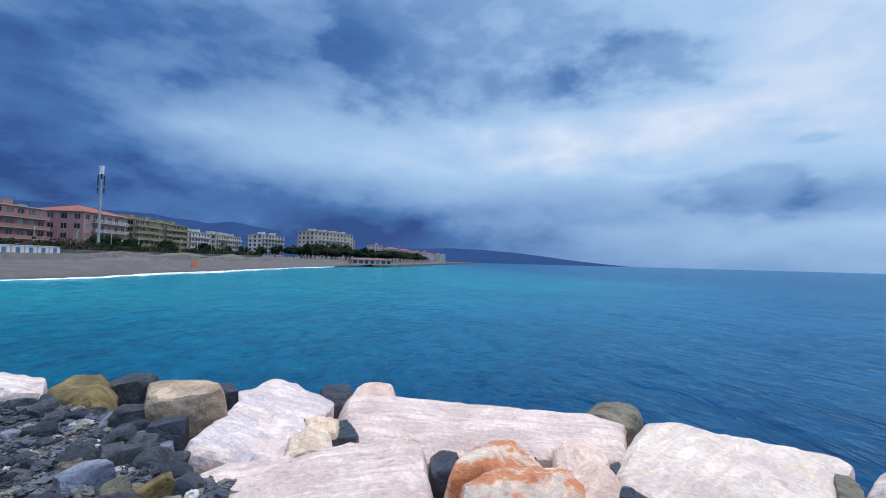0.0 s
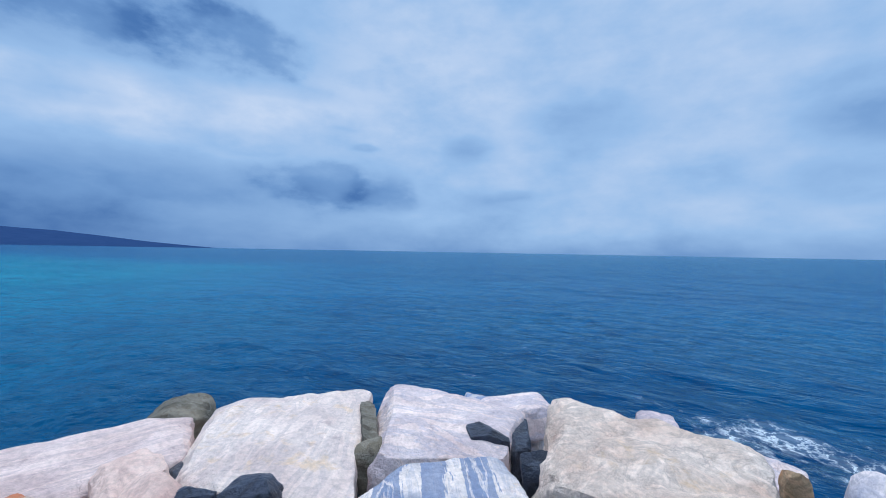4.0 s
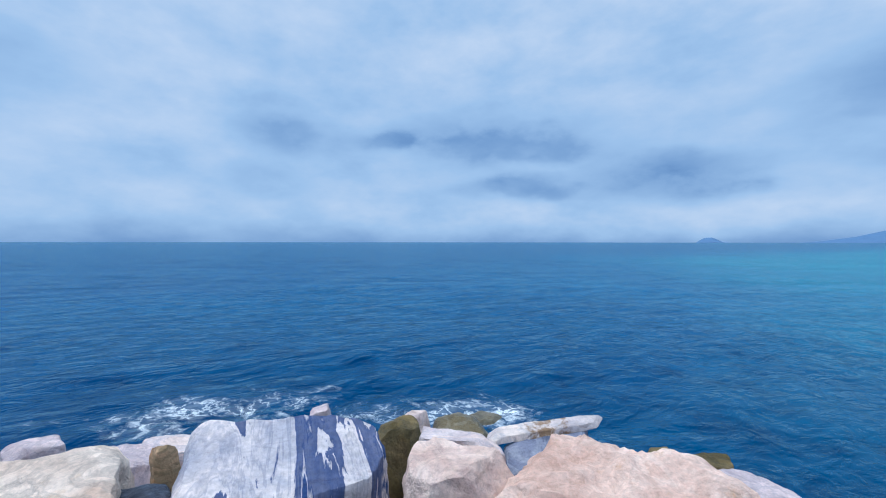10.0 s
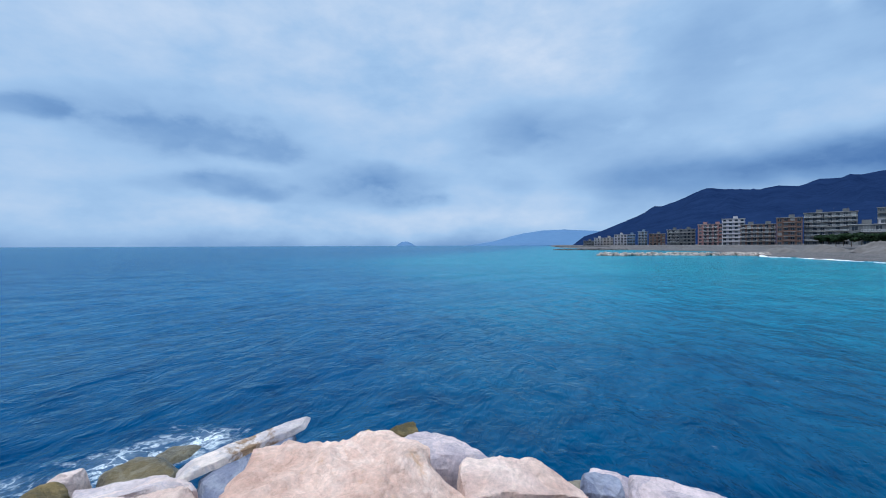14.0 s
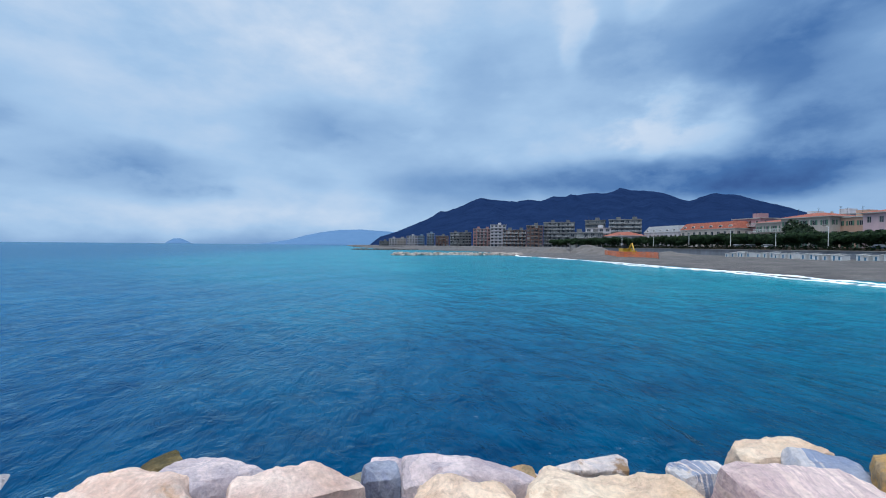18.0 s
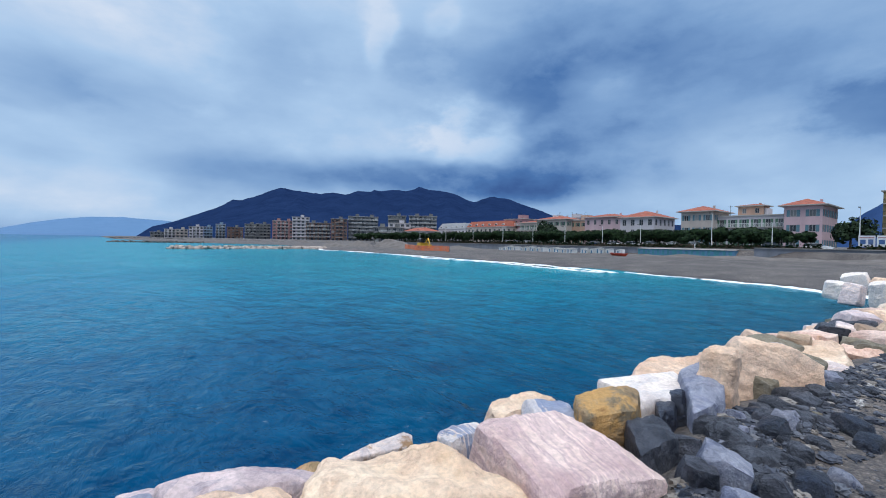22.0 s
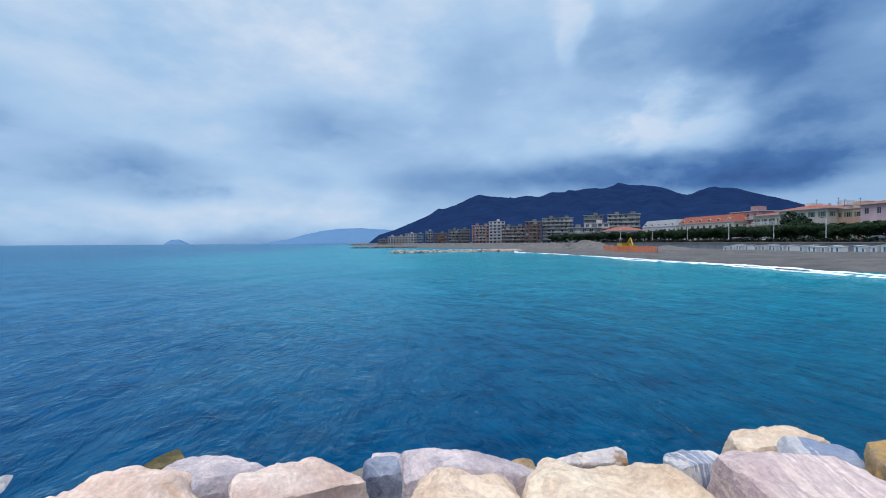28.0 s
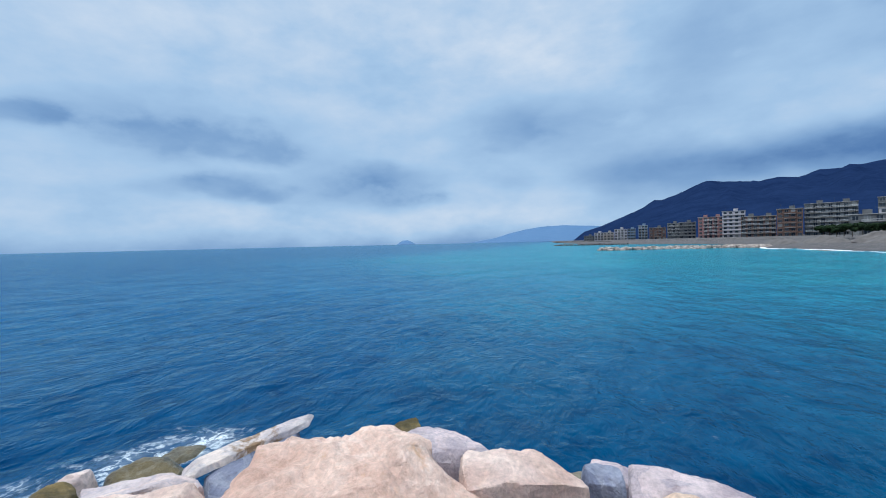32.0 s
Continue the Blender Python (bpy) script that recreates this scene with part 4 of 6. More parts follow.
rock(-3.34, -1.38, 1.72, 0.30, 0.23, 0.60, 115, 10, 11, 66, 'bluegrey', 5.0)
rock(-3.40, -1.15, 1.66, 0.18, 0.14, 0.54, 104, -11, -6, 67, 'slate', 5.0)
rock(-3.06, -1.18, 1.63, 0.29, 0.22, 0.51, 99, -10, 1, 68, 'bluegrey', 5.0)
rock(-3.70, -1.77, 1.59, 0.24, 0.18, 0.50, 98, -9, 8, 69, 'slate', 5.0)
rock(-4.28, -1.84, 1.58, 0.25, 0.19, 0.50, 89, -8, -9, 70, 'slate', 5.0)
rock(-2.18, 3.28, 1.63, 0.30, 0.23, 0.51, 50, -7, -2, 71, 'bluegrey', 5.0)
rock(-2.16, 3.66, 1.61, 0.30, 0.23, 0.50, 40, -6, 5, 72, 'slate', 5.0)
rock(-1.68, 3.16, 1.59, 0.26, 0.20, 0.50, 31, -5, -12, 73, 'moss', 5.0)
rock(-2.61, 4.49, 1.63, 0.35, 0.27, 0.51, 26, -4, -5, 74, 'slate', 5.0)
rock(-2.09, 4.16, 1.63, 0.31, 0.24, 0.51, 15, -3, 2, 75, 'navy', 5.0)
rock(2.82, 6.97, 0.50, 0.46, 0.40, 0.50, -40, -2, 9, 76, 'mauve', 5.0)
rock(5.84, 2.47, 0.96, 0.98, 0.74, 0.50, -50, -1, -8, 77, 'pale', 6.0)
rock(6.72, 0.67, 0.85, 0.51, 0.44, 0.50, -75, 0, -1, 78, 'mauve', 6.0)
rock(5.82, -0.56, 0.88, 0.52, 0.45, 0.58, -93, 1, 6, 79, 'pale', 6.0)
rock(6.07, -2.36, 0.76, 0.27, 0.24, 0.50, -111, 2, -11, 80, 'mauve', 6.0)
rock(-0.19, -4.65, 0.88, 0.41, 0.36, 0.50, 166, 3, -4, 81, 'mauve', 6.0)
rock(2.31, -5.58, 0.65, 0.35, 0.31, 0.50, -173, 4, 3, 82, 'moss', 4.0)
rock(2.91, -5.68, 0.52, 0.25, 0.22, 0.50, -131, 5, 10, 83, 'moss', 4.0)
rock(-1.58, -4.58, 0.69, 0.45, 0.39, 0.50, 172, 6, -7, 84, 'ochre', 5.0)
rock(-0.13, -4.45, 0.96, 0.36, 0.31, 0.50, 184, 7, 0, 85, 'bluegrey', 6.0)
rock(-30.33, -5.24, 1.38, 0.91, 0.80, 0.93, 98, 8, 7, 86, 'white', 6.0)
rock(-32.78, -4.97, 1.76, 1.11, 0.86, 1.01, 90, 9, -10, 87, 'white', 6.0)
rock(-27.08, -3.28, 1.70, 0.75, 0.66, 1.25, 81, 10, -3, 88, 'white', 6.0)
rock(-28.15, -4.22, 1.48, 0.73, 0.65, 1.13, 76, -11, 4, 89, 'pale', 6.0)
rock(-36.07, -3.20, 1.93, 1.09, 0.85, 1.08, 110, -10, 11, 90, 'white', 6.0)
rock(-31.51, -2.53, 1.69, 1.11, 0.86, 1.04, 102, -9, -6, 91, 'pale', 6.0)
rock(-35.50, -1.77, 1.72, 0.96, 0.74, 0.97, 93, -8, 1, 92, 'bluegrey', 6.0)
rock(-32.94, -3.72, 1.57, 0.90, 0.69, 0.82, 90, -7, 8, 93, 'peach', 6.0)
rock(-30.73, -2.36, 1.29, 0.73, 0.56, 0.84, 81, -6, -9, 94, 'white', 6.0)

# dark angular stones added in the gaps between the upper slabs to paint their shade
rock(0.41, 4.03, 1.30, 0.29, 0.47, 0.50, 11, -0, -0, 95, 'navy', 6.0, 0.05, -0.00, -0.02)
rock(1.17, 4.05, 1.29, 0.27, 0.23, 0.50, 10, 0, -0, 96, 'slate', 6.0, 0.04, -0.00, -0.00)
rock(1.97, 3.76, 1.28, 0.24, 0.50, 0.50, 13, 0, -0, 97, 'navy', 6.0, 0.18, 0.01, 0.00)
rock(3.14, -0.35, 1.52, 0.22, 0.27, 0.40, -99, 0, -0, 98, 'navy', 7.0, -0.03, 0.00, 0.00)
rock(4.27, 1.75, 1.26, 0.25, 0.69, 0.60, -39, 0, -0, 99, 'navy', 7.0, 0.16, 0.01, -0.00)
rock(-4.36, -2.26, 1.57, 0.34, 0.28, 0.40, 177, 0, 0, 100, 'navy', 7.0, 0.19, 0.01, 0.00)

# the lower course of rocks, down to the water and under the upper ones
r = random.Random(11)
BELT = [(-4.6, 6.6), (-3.2, 6.4), (-2.0, 6.0), (-0.6, 6.0), (0.8, 6.2), (2.2, 5.6), (3.4, 5.0), (4.4, 4.0), (5.2, 2.8), (5.4, 1.4), (5.2, 0.2), (4.9, -1.0),
        (4.9, -2.2), (4.3, -3.4), (3.3, -4.3), (2.2, -5.0), (0.9, -5.0), (-0.4, -4.7), (-1.7, -4.5), (-3.0, -4.4), (-4.2, -4.2), (-5.4, -3.9), (-6.8, -3.6), (-8.2, -3.4)]
seed = 100
for bx, by in BELT:
    for _ in range(3):
        seed += 1
        ax, ay = bx + r.uniform(-0.6, 0.6), by + r.uniform(-0.6, 0.6)
        inside = math.hypot(ax - 0.3, (ay - 0.4) * 0.9)
        top = max(0.1, min(0.7, 0.75 - (inside - 4.2) * 0.32)) + r.uniform(-0.12, 0.0)
        s = r.uniform(0.7, 1.15)
        rock(ax, ay, top, s * r.uniform(1, 1.4), s, 0.9, r.uniform(0, 180), r.uniform(-10, 10), r.uniform(-8, 8), seed,
             r.choice(["mauve", "pale", "olive", "wet", "pink", "cream"] if top > 0.5 else ["wet", "olive", "mauve", "wet"]), 4.0, detail=11, where="low on the flank")
# inner filling between the upper rocks and the shingle; dark kinds stand in for crevice shade
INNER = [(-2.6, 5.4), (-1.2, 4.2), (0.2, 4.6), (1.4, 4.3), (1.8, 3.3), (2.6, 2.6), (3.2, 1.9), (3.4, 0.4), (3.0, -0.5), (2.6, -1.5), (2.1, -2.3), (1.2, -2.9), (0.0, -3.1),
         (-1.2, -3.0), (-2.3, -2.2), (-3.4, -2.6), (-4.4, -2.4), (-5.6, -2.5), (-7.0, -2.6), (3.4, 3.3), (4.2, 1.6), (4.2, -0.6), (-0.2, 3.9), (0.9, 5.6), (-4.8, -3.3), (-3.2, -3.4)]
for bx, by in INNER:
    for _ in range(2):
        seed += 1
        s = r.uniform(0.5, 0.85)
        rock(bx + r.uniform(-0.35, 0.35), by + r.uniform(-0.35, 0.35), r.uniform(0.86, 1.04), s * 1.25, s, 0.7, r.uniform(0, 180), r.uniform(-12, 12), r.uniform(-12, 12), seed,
             r.choice(["navy", "slate", "olive", "navy", "slate"]), 4.5, detail=11, where="added low to darken the gap")

# the rock wall running back to the beach, both flanks
WALL_KINDS = ("peach", "peach", "creampeach", "cream", "pale", "pink2", "white", "creampeach", "olive", "tan", "salmon", "slate")
for k in range(17):
    x = -7.5 - k * 0.50
    s_in, n_in = (float(q) for q in pier_edges(np.array(x)))
    for row, lift in ((0.3, -0.03), (0.95, 0.02), (1.6, -0.35), (2.15, -0.85)):
        seed += 1
        s = r.uniform(0.42, 0.72)
        rock(x + r.uniform(-0.2, 0.2), s_in - row + r.uniform(-0.2, 0.2), 1.62 + lift + r.uniform(-0.12, 0.14), s * r.uniform(1.0, 1.4), s, 0.95, r.uniform(0, 180), r.uniform(-14, 14), r.uniform(-12, 12), seed,
             r.choice(WALL_KINDS) if row < 2 else r.choice(["peach", "mauve", "pale", "wet"]), r.uniform(4, 8), detail=11, where="in the wall")
    if k % 3 == 0:
        seed += 1
        rock(x - 0.5, n_in + 0.7, 1.7, 1.3, 1.0, 0.9, r.uniform(0, 180), r.uniform(-8, 8), 0, seed, r.choice(["pale", "tan", "moss"]), 5, detail=7, where="in the wall")


def wall_rest_material():
    m, nt, bsdf = material("mixed_wall_rock")
    rnd = nt.nodes.new("ShaderNodeNewGeometry").outputs["Random Per Island"]
    co = nt.nodes.new("ShaderNodeTexCoord").outputs["Object"]
    col = ramp_node(nt, rnd, [(0.0, (0.05, 0.055, 0.07)), (0.08, (0.24, 0.19, 0.14)), (0.2, (0.52, 0.40, 0.32)), (0.45, (0.68, 0.54, 0.45)), (0.7, (0.76, 0.68, 0.62)), (0.9, (0.80, 0.76, 0.76)), (1.0, (0.34, 0.37, 0.44))])
    col = mix_node(nt, 0.8, col, ramp_node(nt, noise_node(nt, co, 3.5, 8, 0.7, 0.4).outputs[0], [(0.32, (0.55, 0.50, 0.48)), (0.5, (1, 1, 1)), (0.7, (1.12, 1.1, 1.08))]), "MULTIPLY")
    nt.links.new(col, bsdf.inputs["Base Color"])
    bsdf.inputs["Roughness"].default_value = 0.85
    bumped(nt, bsdf, noise_node(nt, co, 6.0, 8, 0.68).outputs[0], 0.8, 0.1)
    return m


def wall_rest():
    """The far part of the wall, where the rocks run together."""
    stock = [rock_mesh(1, r.uniform(0.7, 0.95), r.uniform(0.75, 1.0), 640 + q, r.uniform(4, 7), 7) for q in range(8)]
    verts, faces, sharp = [], [], []
    for k in range(46):
        x = -16.0 - k * 0.42
        s_in = float(pier_edges(np.array(x))[0])
        for row, lift in ((0.3, -0.12), (0.9, 0.02), (1.45, -0.32), (2.0, -0.8)):
            size = r.uniform(0.5, 0.9)
            m = pose(x + r.uniform(-0.2, 0.2), s_in - row + r.uniform(-0.2, 0.2), 1.60 + lift + r.uniform(-0.15, 0.15) - size * 0.45, r.uniform(-16, 16), r.uniform(-16, 16), r.uniform(0, 360)) @ Matrix.Diagonal((size * r.uniform(1, 1.4), size, size, 1))
            me = stock[r.randrange(8)]
            start = len(verts)
            verts += [tuple(m @ q.co) for q in me.vertices]
            faces += [tuple(start + i for i in q.vertices) for q in me.polygons]
    ob = mesh_object("rock_wall", verts, faces, wall_rest_material())
    ob.data.set_sharp_from_angle(angle=radians(28))
    return tagged(ob, "peach, cream and white armour rocks of the wall by the beach", "rocks", kind="stuff")


wall_rest()
# loose stones at the foot of the rocks, and fine shingle
PEBBLES = [rock_mesh(1, r.uniform(0.6, 0.9), r.uniform(0.45, 0.75), 900 + k, r.uniform(3.2, 4.8), 7, 10, 0.9) for k in range(9)]
for k, me in enumerate(PEBBLES):
    me.name = "stone"
    me.materials.append(STONES[("slate", "navy", "slate", "beach", "navy", "bluegrey", "olive", "beach", "slate")[k]])
TONE = ("dark slate-grey", "blackish navy", "dark slate-grey", "blue-grey", "blackish navy", "pale blue-grey", "olive-grey", "blue-grey", "slate-grey")


def stone_zone(count, place, smin, smax):
    for _ in range(count):
        x, y = place()
        k = r.choice((0, 1, 2, 3, 3, 3, 4, 5, 5, 6, 7, 7, 7, 8))
        s = smin * (smax / smin) ** (r.random() ** 1.6)
        z = float(ground_height(np.array(x), np.array(y)))
        ob = new("stone", PEBBLES[k])
        ob.matrix_world = pose(x, y, z + s * 0.12, r.uniform(-14, 14), r.uniform(-14, 14), r.uniform(0, 360)) @ Matrix.Scale(s, 4)
        tagged(ob, TONE[k] + " loose beach stone on the shingle", "stone", "loose stones on the groyne")


def south_strip():
    t = r.random()
    x = -2.5 - 4.6 * t
    s_in = float(pier_edges(np.array(x))[0])
    return x, s_in + 0.05 + abs(r.gauss(0, 0.34)) * (1.1 - 0.6 * t)


def north_strip():
    x = r.uniform(-4.2, -1.4)
    n_in = float(pier_edges(np.array(x))[1])
    return x, n_in - abs(r.gauss(0, 0.75)) + 0.15


stone_zone(145, south_strip, 0.08, 0.30)
stone_zone(150, north_strip, 0.07, 0.26)


def shingle(name, count, place, smin, smax, seed, mat, label):
    """Thousands of small pebbles in one mesh."""
    q = random.Random(seed)
    base, faces = BALLS[4]
    verts, out = [], []
    low = base[:, 2] > -0.75
    for _ in range(count):
        x, y = place(q)
        s = smin * (smax / smin) ** (q.random() ** 1.5)
        z = float(ground_height(np.array(x), np.array(y)))
        a = q.uniform(0, 6.28)
        c, sn = math.cos(a), math.sin(a)
        ex, ey, ez = s * q.uniform(0.7, 1.2), s * q.uniform(0.5, 0.9), s * q.uniform(0.3, 0.6)
        jit = np.array([q.uniform(0.62, 1.2) for _ in range(len(base))])
        p = base * jit[:, None] * (ex, ey, ez)
        start = len(verts)
        verts += np.stack([p[:, 0] * c - p[:, 1] * sn + x, p[:, 0] * sn + p[:, 1] * c + y, p[:, 2] + z + ez * 0.5], -1).tolist()
        out += [tuple(start + i for i in f) for f in faces]
    return tagged(mesh_object(name, verts, out, mat, smooth=False), label, "shingle", kind="stuff")


def pebble_material():
    m, nt, bsdf = material("mixed_pebbles")
    rnd = nt.nodes.new("ShaderNodeNewGeometry").outputs["Random Per Island"]
    co = nt.nodes.new("ShaderNodeTexCoord").outputs["Object"]
    col = ramp_node(nt, rnd, [(0.0, (0.018, 0.023, 0.038)), (0.40, (0.048, 0.056, 0.082)), (0.7, (0.100, 0.110, 0.140)), (0.90, (0.17, 0.145, 0.125)), (0.98, (0.28, 0.26, 0.25)), (1.0, (0.55, 0.53, 0.52))])
    col = mix_node(nt, 0.8, col, ramp_node(nt, noise_node(nt, co, 30, 5).outputs[0], [(0.3, (0.7, 0.7, 0.7)), (0.7, (1.1, 1.1, 1.1))]), "MULTIPLY")
    nt.links.new(col, bsdf.inputs["Base Color"])
    bsdf.inputs["Roughness"].default_value = 0.65
    return m


PEBBLE_MIX = pebble_material()


def near_south(q):
    x = -2.2 - 9 * q.random() ** 1.3
    return x, float(pier_edges(np.array(x))[0]) + abs(q.gauss(0, 0.34)) + 0.02


def near_north(q):
    x = q.uniform(-5.0, -1.2)
    return x, float(pier_edges(np.array(x))[1]) - abs(q.gauss(0, 0.8)) + 0.1


def whole_top(q):
    x = -2.5 - 14 * q.random() ** 1.5
    s_in, n_in = pier_edges(np.array(x))
    return x, q.uniform(float(s_in), float(n_in))


shingle("shingle", 3800, near_south, 0.012, 0.06, 21, PEBBLE_MIX, "dark mixed pebbles along the rocks")
shingle("shingle", 2300, near_north, 0.012, 0.05, 22, PEBBLE_MIX, "dark mixed pebbles along the rocks")
shingle("shingle", 700, near_south, 0.04, 0.10, 24, PEBBLE_MIX, "dark cobbles wedged among larger beach stones")
shingle("shingle", 800, near_north, 0.03, 0.09, 25, PEBBLE_MIX, "dark cobbles wedged among larger beach stones")
shingle("shingle", 5200, whole_top, 0.006, 0.022, 23, PEBBLE_MIX, "fine grey pebbles scattered over the groyne top")


# ---------------------------------------------------------------- the town: kit
def box(v, f, x0, x1, y0, y1, z0, z1):
    s = len(v)
    v += [(x0, y0, z0), (x1, y0, z0), (x1, y1, z0), (x0, y1, z0), (x0, y0, z1), (x1, y0, z1), (x1, y1, z1), (x0, y1, z1)]
    f += [(s + 3, s + 2, s + 1, s), (s + 4, s + 5, s + 6, s + 7), (s, s + 1, s + 5, s + 4), (s + 1, s + 2, s + 6, s + 5), (s + 2, s + 3, s + 7, s + 6), (s + 3, s, s + 4, s + 7)]


MESHES = {}


def kit_mesh(key, build, mat):
    if key not in MESHES:
        v, f = [], []
        build(v, f)
        spots, order = {}, []
        for q in v:
            order.append(spots.setdefault(tuple(round(c, 4) for c in q), len(spots)))
        me = bpy.data.meshes.new(key[0])
        me.from_pydata(list(spots), [], [tuple(order[i] for i in q) for q in f])
        me.materials.append(mat)
        MESHES[key] = me
    return MESHES[key]


def place_part(name, me, parent, m, label=""):
    ob = new(name, me)
    ob.parent = parent
    ob.matrix_local = m
    if label:
        ob["label"] = label
    return ob


def direct_part(name, v, f, mat, parent, m=None, label="", smooth=False):
    me = bpy.data.meshes.new(name)
    me.from_pydata(v, [], f)
    me.materials.append(mat)
    if smooth:
        me.polygons.foreach_set("use_smooth", [True] * len(me.polygons))
    return place_part(name, me, parent, m or Matrix(), label)


WALLS = {
    "ochre": plain("ochre_render", (0.25, 0.205, 0.105), 0.85, 0.18, 0.5, streaks=True),
    "tan": plain("tan_render", (0.30, 0.26, 0.20), 0.85, 0.16, 0.5, streaks=True),
    "pink": plain("pink_render", (0.38, 0.21, 0.225), 0.85, 0.16, 0.5, streaks=True),
    "rose": plain("pale_rose_render", (0.56, 0.40, 0.43), 0.85, 0.14, 0.5, streaks=True),
    "salmon": plain("salmon_render", (0.34, 0.175, 0.165), 0.85, 0.16, 0.5, streaks=True),
    "white": plain("white_render", (0.54, 0.51, 0.54), 0.85, 0.14, 0.5, streaks=True),
    "cream": plain("cream_render", (0.48, 0.42, 0.38), 0.85, 0.16, 0.5, streaks=True),
    "grey": plain("grey_concrete", (0.15, 0.155, 0.16), 0.85, 0.2, 0.5, streaks=True),
    "brown": plain("brown_brick_render", (0.16, 0.09, 0.07), 0.85, 0.2, 0.6, streaks=True),
    "blue": plain("light_blue_render", (0.20, 0.30, 0.41), 0.85, 0.15, 0.5, streaks=True),
    "peach": plain("peach_render", (0.50, 0.32, 0.24), 0.85, 0.15, 0.5, streaks=True),
}
TRIM = plain("pale_trim", (0.40, 0.385, 0.37), 0.8, 0.12, 1.0)
DARK_METAL = plain("dark_metal", (0.06, 0.065, 0.07), 0.5, 0.2, 3.0, 0.6)
WHITE_METAL = plain("white_painted_metal", (0.70, 0.71, 0.72), 0.5, 0.1, 3.0)
CONCRETE = plain("weathered_concrete", (0.30, 0.29, 0.28), 0.9, 0.25, 0.8, bump=0.02)
ROOF_GREY = plain("grey_roofing", (0.30, 0.31, 0.33), 0.8, 0.2, 0.8)
SHUT = {"orange": plain("orange_shutter", (0.55, 0.29, 0.05), 0.6, 0.15, 2.0), "brown": plain("brown_shutter", (0.24, 0.075, 0.035), 0.6, 0.15, 2.0),
        "green": plain("green_shutter", (0.08, 0.17, 0.12), 0.6, 0.15, 2.0), "blue": plain("blue_shutter", (0.09, 0.19, 0.24), 0.6, 0.15, 2.0)}


def glass_material():
    m, nt, bsdf = material("window_glass")
    co, rnd = own_coords(nt)
    col = ramp_node(nt, rnd, [(0.0, (0.012, 0.016, 0.022)), (0.6, (0.035, 0.042, 0.052)), (0.85, (0.10, 0.11, 0.12)), (1.0, (0.30, 0.30, 0.29))])
    nt.links.new(col, bsdf.inputs["Base Color"])
    bsdf.inputs["Roughness"].default_value = 0.08
    return m


GLASS = glass_material()


def tile_material():
    m, nt, bsdf = material("terracotta_tiles")
    co, rnd = own_coords(nt)
    n = noise_node(nt, co, 1.2, 6, 0.65).outputs[0]
    col = ramp_node(nt, n, [(0.3, (0.20, 0.055, 0.036)), (0.55, (0.35, 0.095, 0.058)), (0.75, (0.44, 0.15, 0.095))])
    w = nt.nodes.new("ShaderNodeTexWave")
    nt.links.new(co, w.inputs["Vector"])
    w.inputs["Scale"].default_value = 1.6
    col = mix_node(nt, 0.35, col, ramp_node(nt, w.outputs[0], [(0.2, (0.6, 0.6, 0.6)), (0.6, (1.1, 1.1, 1.1))]), "MULTIPLY")
    nt.links.new(col, bsdf.inputs["Base Color"])
    bsdf.inputs["Roughness"].default_value = 0.85
    bumped(nt, bsdf, w.outputs[0], 0.6, 0.06)
    return m


TILES = tile_material()


def wall_sheet(v, f, holes, width, height, at, along, inward):
    """One wall face with its openings cut through and reveals 0.2 m deep."""
    at, along, inward = Vector(at), Vector(along), Vector(inward)
    xs = sorted({0.0, width, *[h[0] for h in holes], *[h[1] for h in holes]})
    zs = sorted({0.0, height, *[h[2] for h in holes], *[h[3] for h in holes]})

    def pt(x, z, d=0.0):
        return tuple(at + along * x + inward * d + Vector((0, 0, z)))
    for a, b in zip(xs, xs[1:]):
        for c, d in zip(zs, zs[1:]):
            if not any(h[0] <= a and b <= h[1] and h[2] <= c and d <= h[3] for h in holes):
                s = len(v)
                v += [pt(a, c), pt(b, c), pt(b, d), pt(a, d)]
                f.append((s, s + 1, s + 2, s + 3))
    for x0, x1, z0, z1 in holes:
        ring = [(x0, z0), (x1, z0), (x1, z1), (x0, z1)]
        for k in range(4):
            (a, c), (b, d) = ring[k], ring[(k + 1) % 4]
            s = len(v)
            v += [pt(a, c), pt(a, c, 0.2), pt(b, d, 0.2), pt(b, d)]
            f.append((s, s + 1, s + 2, s + 3))


def window_parts(b, m, w, h, style):
    """A window in its opening: frame with a mullion, pane, and shutters where the house has them."""
    def frame_build(v, f):
        t = 0.07
        wall_sheet(v, f, [(t, w / 2 - t / 2, t, h - t), (w / 2 + t / 2, w - t, t, h - t)], w, h, (-w / 2, 0.09, 0), (1, 0, 0), (0, 1, 0))
    win = place_part("window", kit_mesh(("window_frame", w, h), frame_build, TRIM), b, m)
    if style.startswith("roll"):
        place_part("roller_shutter", kit_mesh(("roller_shutter", w, h, style), lambda v, f: [box(v, f, -w / 2 + 0.07, w / 2 - 0.07, 0.12, 0.15, h * q / 8 + 0.07 * (q == 0), h * (q + 0.86) / 8) for q in range(8)], SHUT[style[5:]]), win, Matrix())
    else:
        place_part("pane", kit_mesh(("pane", w, h), lambda v, f: box(v, f, -w / 2 + 0.07, w / 2 - 0.07, 0.13, 0.15, 0.07, h - 0.07), GLASS), win, Matrix())
    if style in SHUT:
        for side in (-1, 1):
            place_part("shutter", kit_mesh(("shutter", w, h, style), lambda v, f: box(v, f, -w / 4, w / 4, -0.07, -0.015, 0, h), SHUT[style]), win, pose(side * (w * 0.75 + 0.02), 0, 0))
    return win


